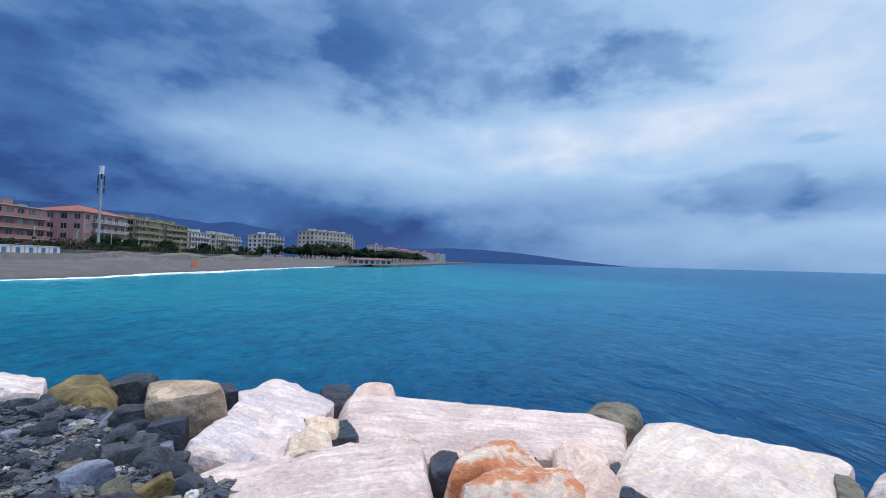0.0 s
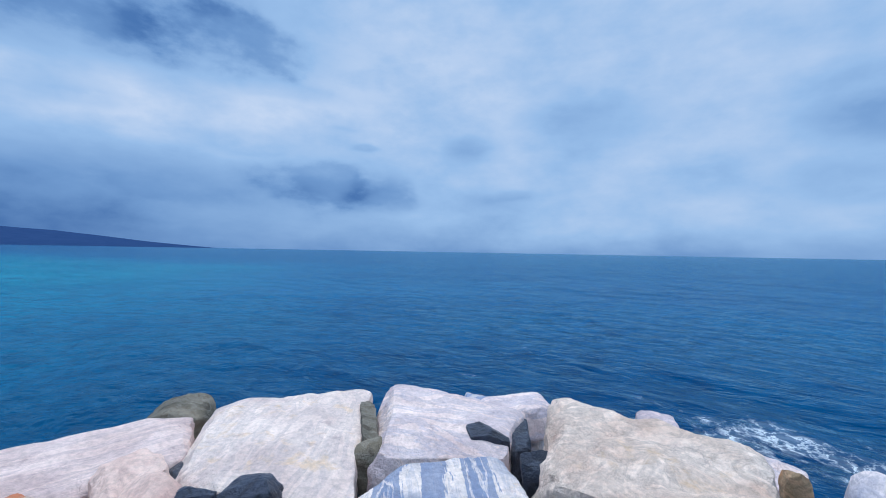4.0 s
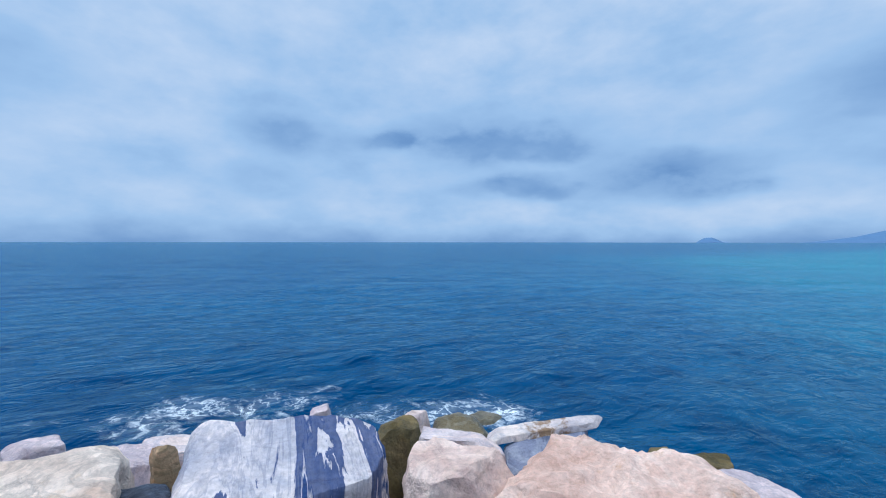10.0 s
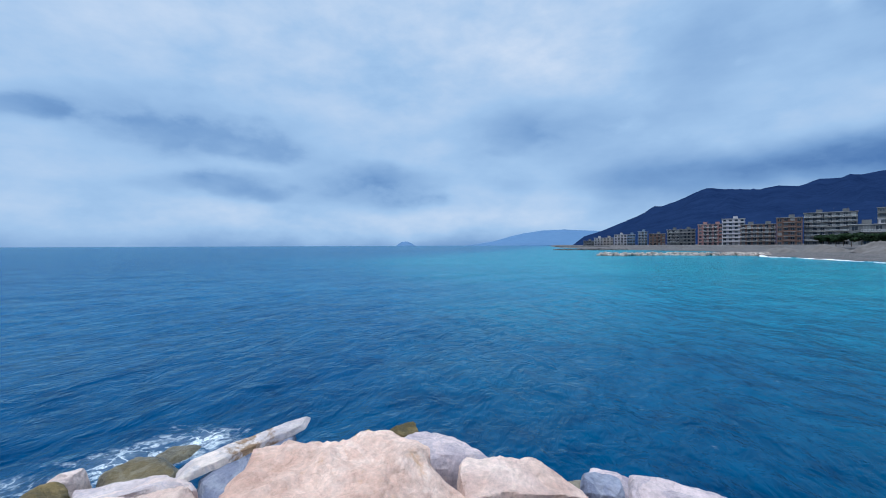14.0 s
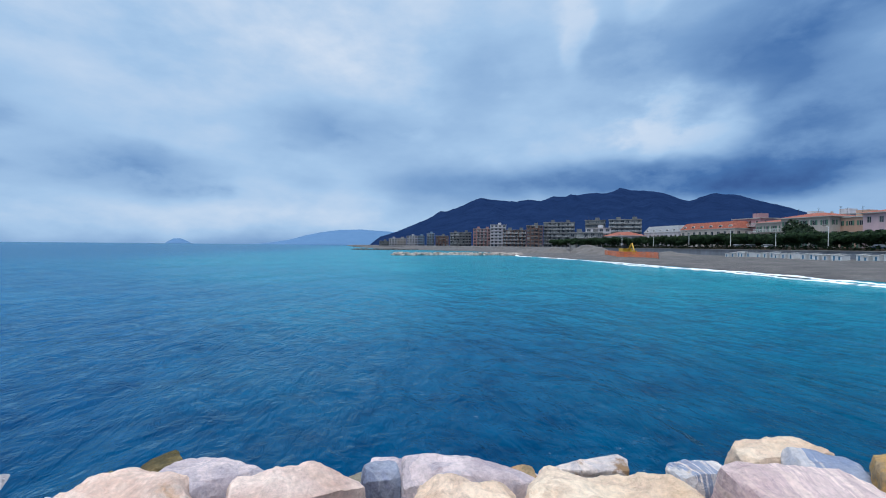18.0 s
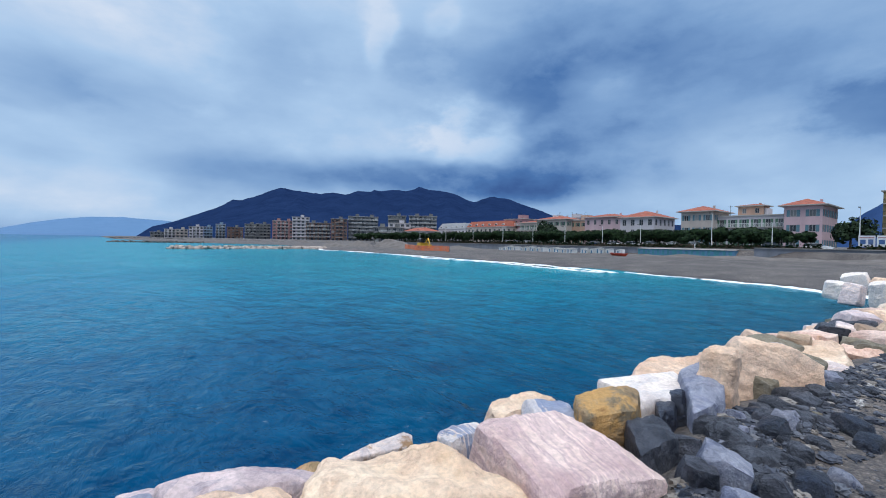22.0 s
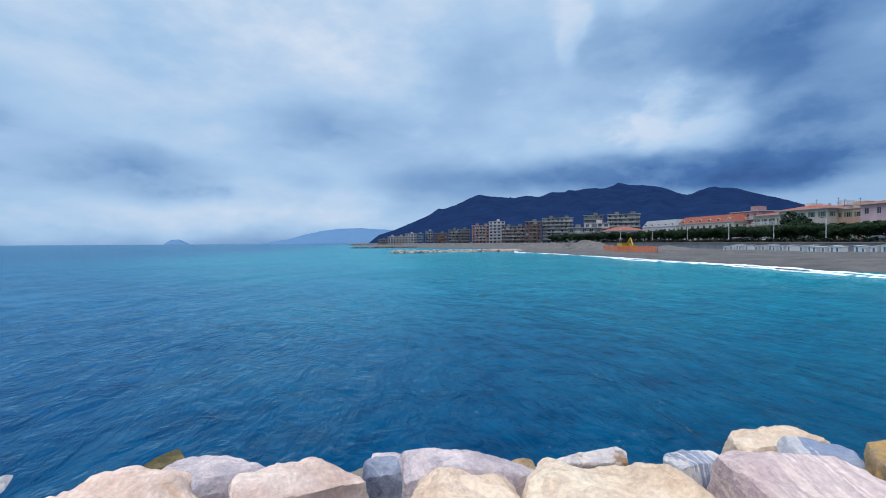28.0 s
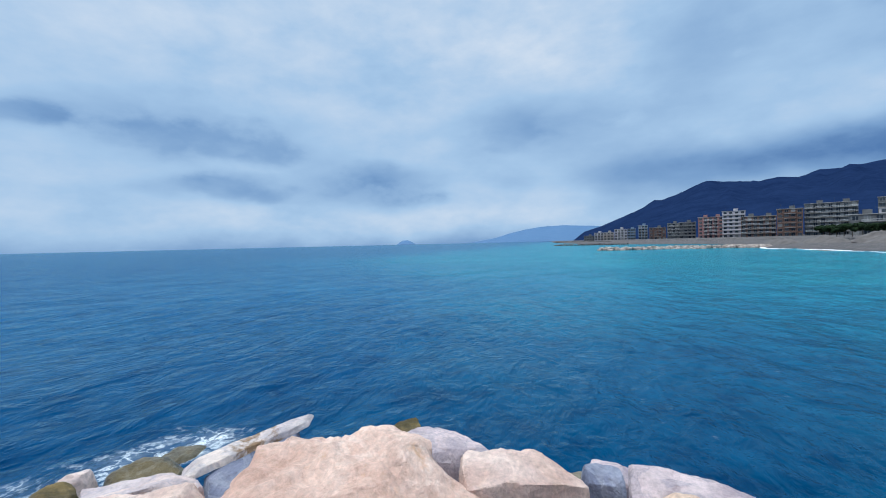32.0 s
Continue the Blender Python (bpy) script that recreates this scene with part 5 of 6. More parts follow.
def building(label, x, y, yaw, w, d, floors, fh, wall, roof="flat", cols=4, side=3, win=(1.1, 1.5), style="plain", balconies=(), z0=2.5, rise=2.4, name="apartment_building", first=0, back=False, rail="white", over=0.7, category="building"):
    """A house: its sea front runs along local x, facing local -y, with its foot at z0."""
    b = new(name)
    b.matrix_world = pose(x, y, z0, 0, 0, yaw)
    tagged(b, label, category)
    H = floors * fh
    v, f = [], []
    fronts = [("front", w, cols, (-w / 2, 0, 0), (1, 0, 0), (0, 1, 0), pose(-w / 2, 0, 0)),
              ("right", d, side, (w / 2, 0, 0), (0, 1, 0), (-1, 0, 0), pose(w / 2, 0, 0, 0, 0, 90)),
              ("left", d, side, (-w / 2, d, 0), (0, -1, 0), (1, 0, 0), pose(-w / 2, d, 0, 0, 0, -90)),
              ("back", w, 0, (w / 2, d, 0), (-1, 0, 0), (0, -1, 0), pose(w / 2, d, 0, 0, 0, 180))]
    ww, wh = win
    for key, width, n, at, along, inward, m in fronts:
        holes = []
        for c in range(n):
            cx = (c + 0.5) * width / n
            for fl in range(first, floors):
                tall = any(key == "front" and bf == fl and c0 <= c <= c1 for bf, c0, c1 in balconies)
                hh = min(wh + 0.6, fh - 0.45) if tall else wh
                zb = fl * fh + (0.1 if tall else (fh - wh) * 0.52)
                holes.append((cx - ww / 2, cx + ww / 2, zb, zb + hh))
                window_parts(b, m @ pose(cx, 0, zb), ww, hh, style if key == "front" or not style.startswith("roll") else "plain")
        wall_sheet(v, f, holes, width, H, at, along, inward)
    s = len(v)
    v += [(-w / 2, 0, H), (w / 2, 0, H), (w / 2, d, H), (-w / 2, d, H)]
    f.append((s, s + 1, s + 2, s + 3))
    direct_part("wall", v, f, WALLS[wall], b)
    for bf, c0, c1 in balconies:
        bx0, bx1 = c0 * w / cols + 0.15 - w / 2, (c1 + 1) * w / cols - 0.15 - w / 2
        bw = round(bx1 - bx0, 3)
        slab = place_part("balcony", kit_mesh(("balcony", bw), lambda v, f: box(v, f, -bw / 2, bw / 2, -1.3, 0.02, -0.18, 0), TRIM), b, pose((bx0 + bx1) / 2, 0, bf * fh + 0.06))

        def rails(v, f):
            if rail == "solid":
                box(v, f, -bw / 2, bw / 2, -1.3, -1.22, 0, 0.95)
            else:
                box(v, f, -bw / 2, bw / 2, -1.28, -1.23, 0.92, 1.0)
                k = max(4, int(bw / 0.28))
                for q in range(k + 1):
                    u = -bw / 2 + bw * q / k
                    box(v, f, u - 0.03, u + 0.03, -1.275, -1.235, 0, 0.92)
            for side_x in (-bw / 2, bw / 2 - 0.06):
                box(v, f, side_x, side_x + 0.06, -1.22, 0, 0.0 if rail == "solid" else 0.9, 0.98)
        place_part("railing", kit_mesh(("railing", bw, rail, wall if rail == "solid" else ""), rails, WALLS[wall] if rail == "solid" else WHITE_METAL if rail == "white" else DARK_METAL), slab, Matrix())
    v, f = [], []
    if roof == "flat":
        box(v, f, -w / 2 - 0.35, w / 2 + 0.35, -0.35, d + 0.35, H, H + 0.28)
        direct_part("cornice", v, f, TRIM, b)
        n = max(1, int(w / 9))
        for q in range(n):
            place_part("roof_cabin", kit_mesh(("roof_cabin", d, wall), lambda v, f: box(v, f, -1.6, 1.4, d * 0.35, d * 0.75, 0, 2.0), WALLS["grey" if wall in ("grey", "brown") else wall]), b, pose(-w / 2 + w * (q + 0.6) / n, 0, H + 0.28))

        def mast_build(v, f):
            box(v, f, -0.03, 0.03, 0, 0.06, 0, 3.1)
            box(v, f, -0.5, 0.5, 0, 0.05, 2.8, 2.85)
            box(v, f, -0.35, 0.35, 0, 0.05, 2.45, 2.5)
        n = max(2, int(w / 6))
        for q in range(n):
            place_part("aerial", kit_mesh(("aerial",), mast_build, DARK_METAL), b, pose(-w / 2 + w * (q + 0.3) / n, d * 0.3, H + 0.28))
    else:
        inset = min(w, d) / 2
        top = (over if roof == "hip" else 0.3)
        e = [(-w / 2 - top, -top), (w / 2 + top, -top), (w / 2 + top, d + top), (-w / 2 - top, d + top)]
        box(v, f, e[0][0], e[1][0], e[0][1], e[2][1], H - 0.02, H + 0.22)
        direct_part("eave", v, f, TRIM, b)
        v = [(px, py, H + 0.2) for px, py in e]
        if roof == "hip":
            if w >= d:
                v += [(-w / 2 + inset, d / 2, H + rise), (w / 2 - inset, d / 2, H + rise)]
                f = [(0, 1, 5, 4), (1, 2, 5), (2, 3, 4, 5), (3, 0, 4)]
            else:
                v += [(0, inset, H + rise), (0, d - inset, H + rise)]
                f = [(0, 1, 4), (1, 2, 5, 4), (2, 3, 5), (3, 0, 4, 5)]
        else:  # mansard
            i1 = 1.6
            v += [(-w / 2 + i1, i1, H + rise), (w / 2 - i1, i1, H + rise), (w / 2 - i1, d - i1, H + rise), (-w / 2 + i1, d - i1, H + rise)]
            f = [(0, 1, 5, 4), (1, 2, 6, 5), (2, 3, 7, 6), (3, 0, 4, 7), (4, 5, 6, 7)]
        rf = direct_part("roof", v, f, ROOF_GREY if roof == "grey" else TILES, b)
        v, f = [], []
        box(v, f, w * 0.18, w * 0.18 + 0.5, d * 0.6, d * 0.6 + 0.5, H + rise * 0.4, H + rise + 0.25)
        direct_part("chimney", v, f, WALLS[wall], rf)
        if roof in ("mansard", "grey"):
            for q in range(int(w / 4.5)):
                u = -w / 2 + (q + 0.5) * w / int(w / 4.5)
                v, f = [], []
                arc = [(0.9 * math.cos(math.pi * k / 8), 0.7 + 0.75 * math.sin(math.pi * k / 8)) for k in range(9)]
                ring = [(0.9, 0.0), *arc, (-0.9, 0.0)]
                n = len(ring)
                v = [(u + a, 0.15, H + 0.25 + c) for a, c in ring] + [(u + a, 1.7, H + 0.25 + c) for a, c in ring]
                f = [tuple(range(n))] + [(k + 1, k, n + k, n + k + 1) for k in range(n - 1)]
                dm = direct_part("dormer", v, f, TRIM, rf)
                v, f = [], []
                box(v, f, u - 0.55, u + 0.55, 0.10, 0.14, H + 0.5, H + 1.4)
                direct_part("pane", v, f, GLASS, b)
    return b


# ---- trees
def leaf_material(name, low, high):
    m, nt, bsdf = material(name)
    rnd = nt.nodes.new("ShaderNodeNewGeometry").outputs["Random Per Island"]
    nt.links.new(ramp_node(nt, rnd, [(0.0, low), (1.0, high)]), bsdf.inputs["Base Color"])
    bsdf.inputs["Roughness"].default_value = 0.8
    bsdf.inputs["Specular IOR Level"].default_value = 0.1
    return m


LEAVES = leaf_material("holm_oak_leaves", (0.007, 0.017, 0.010), (0.026, 0.050, 0.020))
LEAVES2 = leaf_material("pine_leaves", (0.008, 0.018, 0.012), (0.028, 0.046, 0.022))
PALM = leaf_material("palm_fronds", (0.030, 0.050, 0.018), (0.075, 0.105, 0.04))
BARK = plain("bark", (0.10, 0.075, 0.055), 0.95, 0.3, 6.0, bump=0.02)


def limb(v, f, a, b, ra, rb, n=6):
    a, b = Vector(a), Vector(b)
    d = (b - a).normalized()
    u = d.orthogonal().normalized()
    w = d.cross(u)
    s = len(v)
    for p, rr in ((a, ra), (b, rb)):
        v += [tuple(p + (u * math.cos(6.2832 * k / n) + w * math.sin(6.2832 * k / n)) * rr) for k in range(n)]
    f += [(s + k, s + (k + 1) % n, s + n + (k + 1) % n, s + n + k) for k in range(n)]


def tree(label, x, y, h, rx, rz, seed, kind="round", z0=2.5, group=""):
    """A tree with a tapered trunk, limbs and a crown of many small leaf sprays in lobes."""
    q = random.Random(seed)
    t = new("tree")
    t.matrix_world = pose(x, y, z0, 0, 0, q.uniform(0, 360))
    tagged(t, label, "tree", group)
    v, f = [], []
    zc = h - rz
    limb(v, f, (0, 0, -0.3), (q.uniform(-.15, .15), q.uniform(-.15, .15), zc), 0.05 * h * 0.6, 0.02 * h)
    lobes = []
    for k in range(11 if kind == "round" else 9):
        a = k * 2.4 + q.uniform(-.4, .4)
        rr = rx * q.uniform(0.25, 0.72)
        lz = zc + rz * q.uniform(-0.45, 0.6)
        lobes.append((math.cos(a) * rr, math.sin(a) * rr, lz, rx * q.uniform(0.32, 0.5), rz * q.uniform(0.35, 0.55)))
        limb(v, f, (0, 0, zc * q.uniform(0.65, 0.95)), (math.cos(a) * rr * 0.8, math.sin(a) * rr * 0.8, lz), 0.012 * h, 0.005 * h, 5)
    lobes.append((0, 0, zc + 0.2 * rz, rx * 0.55, rz * 0.7))
    direct_part("trunk", v, f, BARK, t)
    v, f = [], []
    for lx, ly, lz, lr, lh in lobes:
        for _ in range(150):
            n = Vector((q.gauss(0, 1), q.gauss(0, 1), q.gauss(0, 1) + 0.25)).normalized()
            k = q.uniform(0.72, 1.12)
            p = Vector((lx + n.x * lr * k, ly + n.y * lr * k, lz + n.z * lh * k))
            size = q.uniform(0.16, 0.32) * (0.6 + 0.1 * h)
            u = n.orthogonal().normalized()
            u = (Matrix.Rotation(q.uniform(0, 6.28), 3, n) @ u)
            w = n.cross(u)
            tilt = n * q.uniform(-0.5, 0.5)
            s = len(v)
            v += [tuple(p - u * size), tuple(p + w * size * 0.7 + tilt * size), tuple(p + u * size * 1.1), tuple(p - w * size * 0.6 - tilt * size)]
            f.append((s, s + 1, s + 2, s + 3))
    direct_part("crown", v, f, LEAVES if kind == "round" else LEAVES2, t)
    return t


def palm(x, y, h, seed, z0=2.5):
    q = random.Random(seed)
    t = new("palm_tree")
    t.matrix_world = pose(x, y, z0)
    tagged(t, "tall date palm with drooping fronds on the promenade", "palm", "palms on the promenade")
    v, f = [], []
    for k in range(5):
        limb(v, f, (0.08 * k, 0, h * k / 5), (0.08 * (k + 1), 0, h * (k + 1) / 5), 0.24 - 0.02 * k, 0.22 - 0.02 * k, 7)
    direct_part("trunk", v, f, BARK, t)
    v, f = [], []
    for k in range(26):
        a, up = k * 2.4, q.uniform(-0.2, 1.1)
        L = q.uniform(1.7, 2.4)
        pts = [Vector((0.4 + math.cos(a) * L * u, math.sin(a) * L * u, h + L * (up * u - 0.9 * u * u))) for u in (0, .25, .5, .75, 1)]
        side = Vector((-math.sin(a), math.cos(a), 0))
        for p0, p1, w0, w1 in zip(pts, pts[1:], (0.12, .4, .45, .3), (.4, .45, .3, .03)):
            s = len(v)
            v += [tuple(p0 - side * w0 - Vector((0, 0, w0 * .5))), tuple(p0), tuple(p1), tuple(p1 - side * w1 - Vector((0, 0, w1 * .5))), tuple(p0 + side * w0 - Vector((0, 0, w0 * .5))), tuple(p1 + side * w1 - Vector((0, 0, w1 * .5)))]
            f += [(s, s + 1, s + 2, s + 3), (s + 1, s + 4, s + 5, s + 2)]
    direct_part("fronds", v, f, PALM, t)
    return t

# ---------------------------------------------------------------- the eastern town, behind the beach
# five-storey ochre block: three sections
b = building("tan corner section of a five-storey block with dark balconies", -140, -12.6, 90, 5.8, 13, 5, 2.85, "ochre", "flat", 2, 3, (1.3, 1.5), "roll_orange", [(k, 0, 1) for k in range(1, 5)], rail="dark")
b = building("tan plain section of a five-storey block with orange shutters", -139.2, -5.9, 90, 7.6, 13, 5, 2.85, "tan", "flat", 3, 0, (1.2, 1.35), "roll_orange")
b = building("long tan section of a five-storey block with balconies and brown shutters", -139.6, 7.9, 90, 20, 13, 5, 2.85, "tan", "flat", 6, 3, (1.5, 1.6), "roll_brown", [(k, 0, 2) for k in range(1, 5)] + [(k, 3, 5) for k in range(1, 5)], rail="dark")
pent = new("penthouse")
pent.matrix_world = pose(-143, 1.5, 17.05, 0, 0, 90)
tagged(pent, "blue-grey sloped penthouse roof with skylights on the tan block", "penthouse")
v, f = [], []
v = [(-9, 0, 0), (9, 0, 0), (9, 7, 0), (-9, 7, 0), (-7.5, 2.6, 2.3), (9, 2.6, 2.3), (9, 7, 2.3), (-7.5, 7, 2.3)]
f = [(0, 1, 5, 4), (1, 2, 6, 5), (2, 3, 7, 6), (3, 0, 4, 7), (4, 5, 6, 7)]
direct_part("sloped_roof", v, f, plain("blue_grey_roof_sheet", (0.11, 0.145, 0.22), 0.45, 0.15, 0.8), pent)
for k in range(7):
    v = [(-6.5 + k * 2.1, 0.55, 0.5), (-4.9 + k * 2.1, 0.55, 0.5), (-4.9 + k * 2.1, 2.2, 1.95), (-6.5 + k * 2.1, 2.2, 1.95)]
    v += [(a, c - 0.06, e + 0.06) for a, c, e in v]
    direct_part("skylight", v, [(4, 5, 6, 7), (0, 1, 5, 4), (1, 2, 6, 5), (2, 3, 7, 6), (3, 0, 4, 7)], GLASS, pent)
attic = building("brown tiled attic storey set back on the tan block", -143, 11.5, 90, 9, 7, 1, 1.6, "brown", "hip", 3, 1, (1.0, 0.9), "plain", z0=17.05, rise=1.5, name="attic")

# two-storey seaside villas with hipped terracotta roofs, and the wings between them
building("pale pink villa with a hipped terracotta roof", -133, -28.4, 90, 7.4, 16, 3, 3.75, "rose", "hip", 2, 6, (1.3, 1.7), "blue", rise=2.0, name="villa", over=1.1)
building("long pale terrace wing between two villas", -136, -40.2, 90, 16.2, 10, 3, 3.1, "white", "flat", 6, 2, (1.1, 1.5), "green", [(2, 0, 5)], name="villa_wing")
building("peach roof storey set back on the terrace wing", -139, -41, 90, 6, 5, 1, 2.6, "peach", "hip", 2, 1, (1.0, 1.4), "plain", z0=12.1, rise=0.8, name="roof_storey")
building("cream villa with a hipped terracotta roof", -133, -52.4, 90, 8.6, 12, 3, 3.6, "cream", "hip", 3, 3, (1.1, 1.6), "blue", rise=2.0, name="villa", over=1.1)
building("white villa with tall windows and hipped terracotta roof", -133, -70.4, 90, 11.4, 14, 3, 3.25, "white", "hip", 4, 5, (1.3, 2.0), "plain", rise=2.5, name="villa", over=0.9)
building("pale villa with a broad hipped terracotta roof", -136, -84.8, 90, 14, 12, 3, 3.5, "rose", "hip", 5, 3, (1.0, 1.7), "plain", rise=1.6, name="villa", over=1.0)
building("peach low wing beside a villa", -140, -97.6, 90, 8, 9, 3, 3.3, "peach", "flat", 3, 2, (1.0, 1.4), "green", name="villa_wing")
building("cream villa with a long terracotta roof", -136, -107.5, 90, 14.6, 11, 3, 3.45, "cream", "hip", 5, 3, (1.0, 1.5), "green", [(1, 1, 3)], rise=1.7, name="villa", over=0.9)
building("peach house with balconies", -140, -122, 90, 11, 10, 3, 3.2, "cream", "hip", 4, 2, (1.0, 1.4), "green", [(1, 0, 3), (2, 0, 3)], rise=1.3, name="house")
building("pink four-storey house with white balconies", -147, -138, 90, 12, 10, 4, 3.0, "pink", "flat", 4, 2, (1.0, 1.5), "plain", [(k, 0, 3) for k in (1, 2, 3)], name="house")
building("white flat-roofed house behind the villas", -165, -126, 90, 22, 10, 4, 3.2, "white", "flat", 6, 2, (1.0, 1.4), "plain", name="house")
building("cream pavilion with a red mansard roof and arched dormers", -140, -150, 90, 28, 14, 2, 4.1, "cream", "mansard", 9, 4, (1.4, 2.2), "plain", rise=3.0, name="pavilion")
building("grey-roofed pavilion with arched dormers", -147, -186, 90, 24, 14, 2, 4.0, "white", "grey", 8, 4, (1.4, 2.2), "plain", [(1, 0, 7)], rise=3.4, name="pavilion")
building("low bathing establishment with a small red roof", -132, -205, 80, 26, 12, 2, 3.2, "white", "hip", 8, 3, (1.6, 1.8), "plain", [(1, 0, 7)], rise=2.4, name="pavilion")
# taller blocks along the curve of the bay: x, y, yaw, width, floors, wall
K = 0
for x, y, yaw, w, fl, wall, lab in ((-187, -273, 146, 22, 7, "grey", "grey-green seven-storey block with long balconies"), (-172, -288, 146, 14, 7, "grey", "grey-green seven-storey block with long balconies"),
                                    (-124, -217, 150, 18, 3, "grey", "low pale terrace building with wide balconies"), (-137, -226, 148, 14, 4, "white", "pale four-storey block with balconies"),
                                    (-160, -323, 154, 25, 7, "grey", "brown-grey apartment block with pale stair tower"), (-138, -322, 157, 13, 6, "brown", "tan and brown apartment block"),
                                    (-130, -347, 159, 20, 5, "brown", "dark brick apartment block"), (-126, -380, 162, 15, 7, "white", "white apartment towers with dark balconies"),
                                    (-117, -404, 164, 18, 6, "salmon", "dull salmon apartment block with balconies"), (-106, -430, 167, 13, 5, "grey", "dark grey apartment block"), (-98, -445, 167, 11, 5, "grey", "grey apartment block with balconies"),
                                    (-89, -472, 169, 15, 4, "brown", "dull brown apartment block"), (-78, -488, 170, 9, 5, "blue", "blue rendered apartment block"), (-68, -497, 172, 8, 4, "blue", "light blue apartment block"),
                                    (-57, -497, 173, 13, 4, "white", "white apartment block with balconies"), (-46, -515, 175, 11, 3, "cream", "cream apartment house with balconies"), (-36, -522, 175, 10, 3, "white", "white low house by the headland"), (-27, -560, 177, 13, 2, "grey", "grey low house by the headland")):
    K += 1
    n = max(3, int(w / 3.2))
    building(lab, x, y, yaw, w, 12, fl, 3.0, wall, "flat", n, 3, (2.1, 1.9), "plain", [(k, 0, n - 1) for k in range(1, fl)] if K % 3 else [(k, 1, n - 2) for k in range(1, fl)], z0=2.2, rail="white" if K % 2 else "solid")

# ---------------------------------------------------------------- the western town
building("pink four-storey block with pale balconies", -110, 130.5, 90, 17, 14, 4, 3.05, "salmon", "flat", 5, 3, (2.0, 1.9), "plain", [(k, 0, 4) for k in (1, 2, 3)], z0=3.4, rail="solid")
building("beige block behind the pink ones", -124, 151, 90, 14, 10, 4, 3.2, "tan", "flat", 4, 2, (1.2, 1.5), "plain", z0=3.4)
building("pink five-storey block with a red hipped roof", -110, 165, 90, 22, 17, 4, 3.35, "pink", "hip", 6, 4, (2.0, 1.9), "plain", [(k, 1, 5) for k in (1, 2, 3)], z0=3.6, rise=3.0, rail="white")
building("ochre five-storey block with deep balconies", -112, 206, 90, 43, 14, 5, 2.75, "ochre", "flat", 12, 4, (2.3, 1.9), "plain", [(k, 0, 4) for k in range(1, 5)] + [(k, 6, 11) for k in range(1, 5)], z0=3.6, rail="solid")
building("white apartment house behind the beach road", -125, 268, 90, 26, 12, 4, 3.2, "white", "flat", 7, 3, (2.0, 1.9), "plain", [(k, 0, 6) for k in range(1, 4)], z0=4.0)
building("pale apartment house behind the beach road", -125, 312, 90, 42, 12, 4, 3.3, "cream", "flat", 11, 3, (2.0, 1.9), "plain", [(k, 0, 10) for k in range(1, 4)], z0=4.0)
building("white terraced block above the trees", -100, 330, 70, 26, 12, 5, 3.1, "white", "flat", 7, 3, (2.0, 1.9), "plain", [(k, 0, 6) for k in range(1, 5)], z0=4.0)
building("large cream hotel above dark pines", -53, 326, 58, 44, 16, 6, 3.2, "cream", "flat", 11, 4, (1.8, 1.9), "plain", [(k, 1, 9) for k in (2, 4)], z0=3.4, rise=2.0, name="hotel")
for x, y, w, fl, wall in ((-30, 440, 16, 5, "rose"), (-14, 452, 14, 4, "white"), (0, 520, 18, 4, "cream"), (12, 600, 20, 4, "white"), (28, 690, 24, 5, "rose"), (44, 720, 18, 4, "white"), (56, 800, 26, 4, "cream"), (80, 900, 22, 5, "white"), (-60, 420, 22, 6, "tan")):
    n = max(3, int(w / 3.5))
    building("distant seafront house in pale render", x, y, 4, w, 12, fl, 3.1, wall, "hip" if fl == 4 else "flat", n, 2, (1.3, 1.5), "plain", z0=3.0, rise=2.0, name="house")

# lattice-topped telecom mast
mast = new("telecom_mast")
mast.matrix_world = pose(-95, 139.4, 2.6)
tagged(mast, "tall grey telecom mast with white antenna drum", "mast")
v, f = [], []
limb(v, f, (0, 0, 0), (0, 0, 23.4), 0.42, 0.26, 10)
direct_part("pole", v, f, plain("galvanised_steel", (0.42, 0.44, 0.46), 0.5, 0.15, 1.0, 0.5), mast)
v, f = [], []
limb(v, f, (0, 0, 25.0), (0, 0, 27.6), 0.62, 0.62, 12)
box(v, f, -0.5, 0.5, -0.5, 0.5, 27.55, 27.65)
direct_part("antenna_drum", v, f, WHITE_METAL, mast)
for z in (19.8, 22.2, 23.8):
    v, f = [], []
    for k in range(3):
        a = k * 2.094
        limb(v, f, (math.cos(a) * 0.2, math.sin(a) * 0.2, z), (math.cos(a) * 0.9, math.sin(a) * 0.9, z), 0.05, 0.05)
        box(v, f, math.cos(a) * 0.9 - 0.12, math.cos(a) * 0.9 + 0.12, math.sin(a) * 0.9 - 0.12, math.sin(a) * 0.9 + 0.12, z - 0.8, z + 0.8)
    direct_part("antenna_bracket", v, f, DARK_METAL, mast)
v, f = [], []
limb(v, f, (0, 0, 23.4), (0, 0, 25.0), 0.2, 0.2)
direct_part("neck", v, f, DARK_METAL, mast)

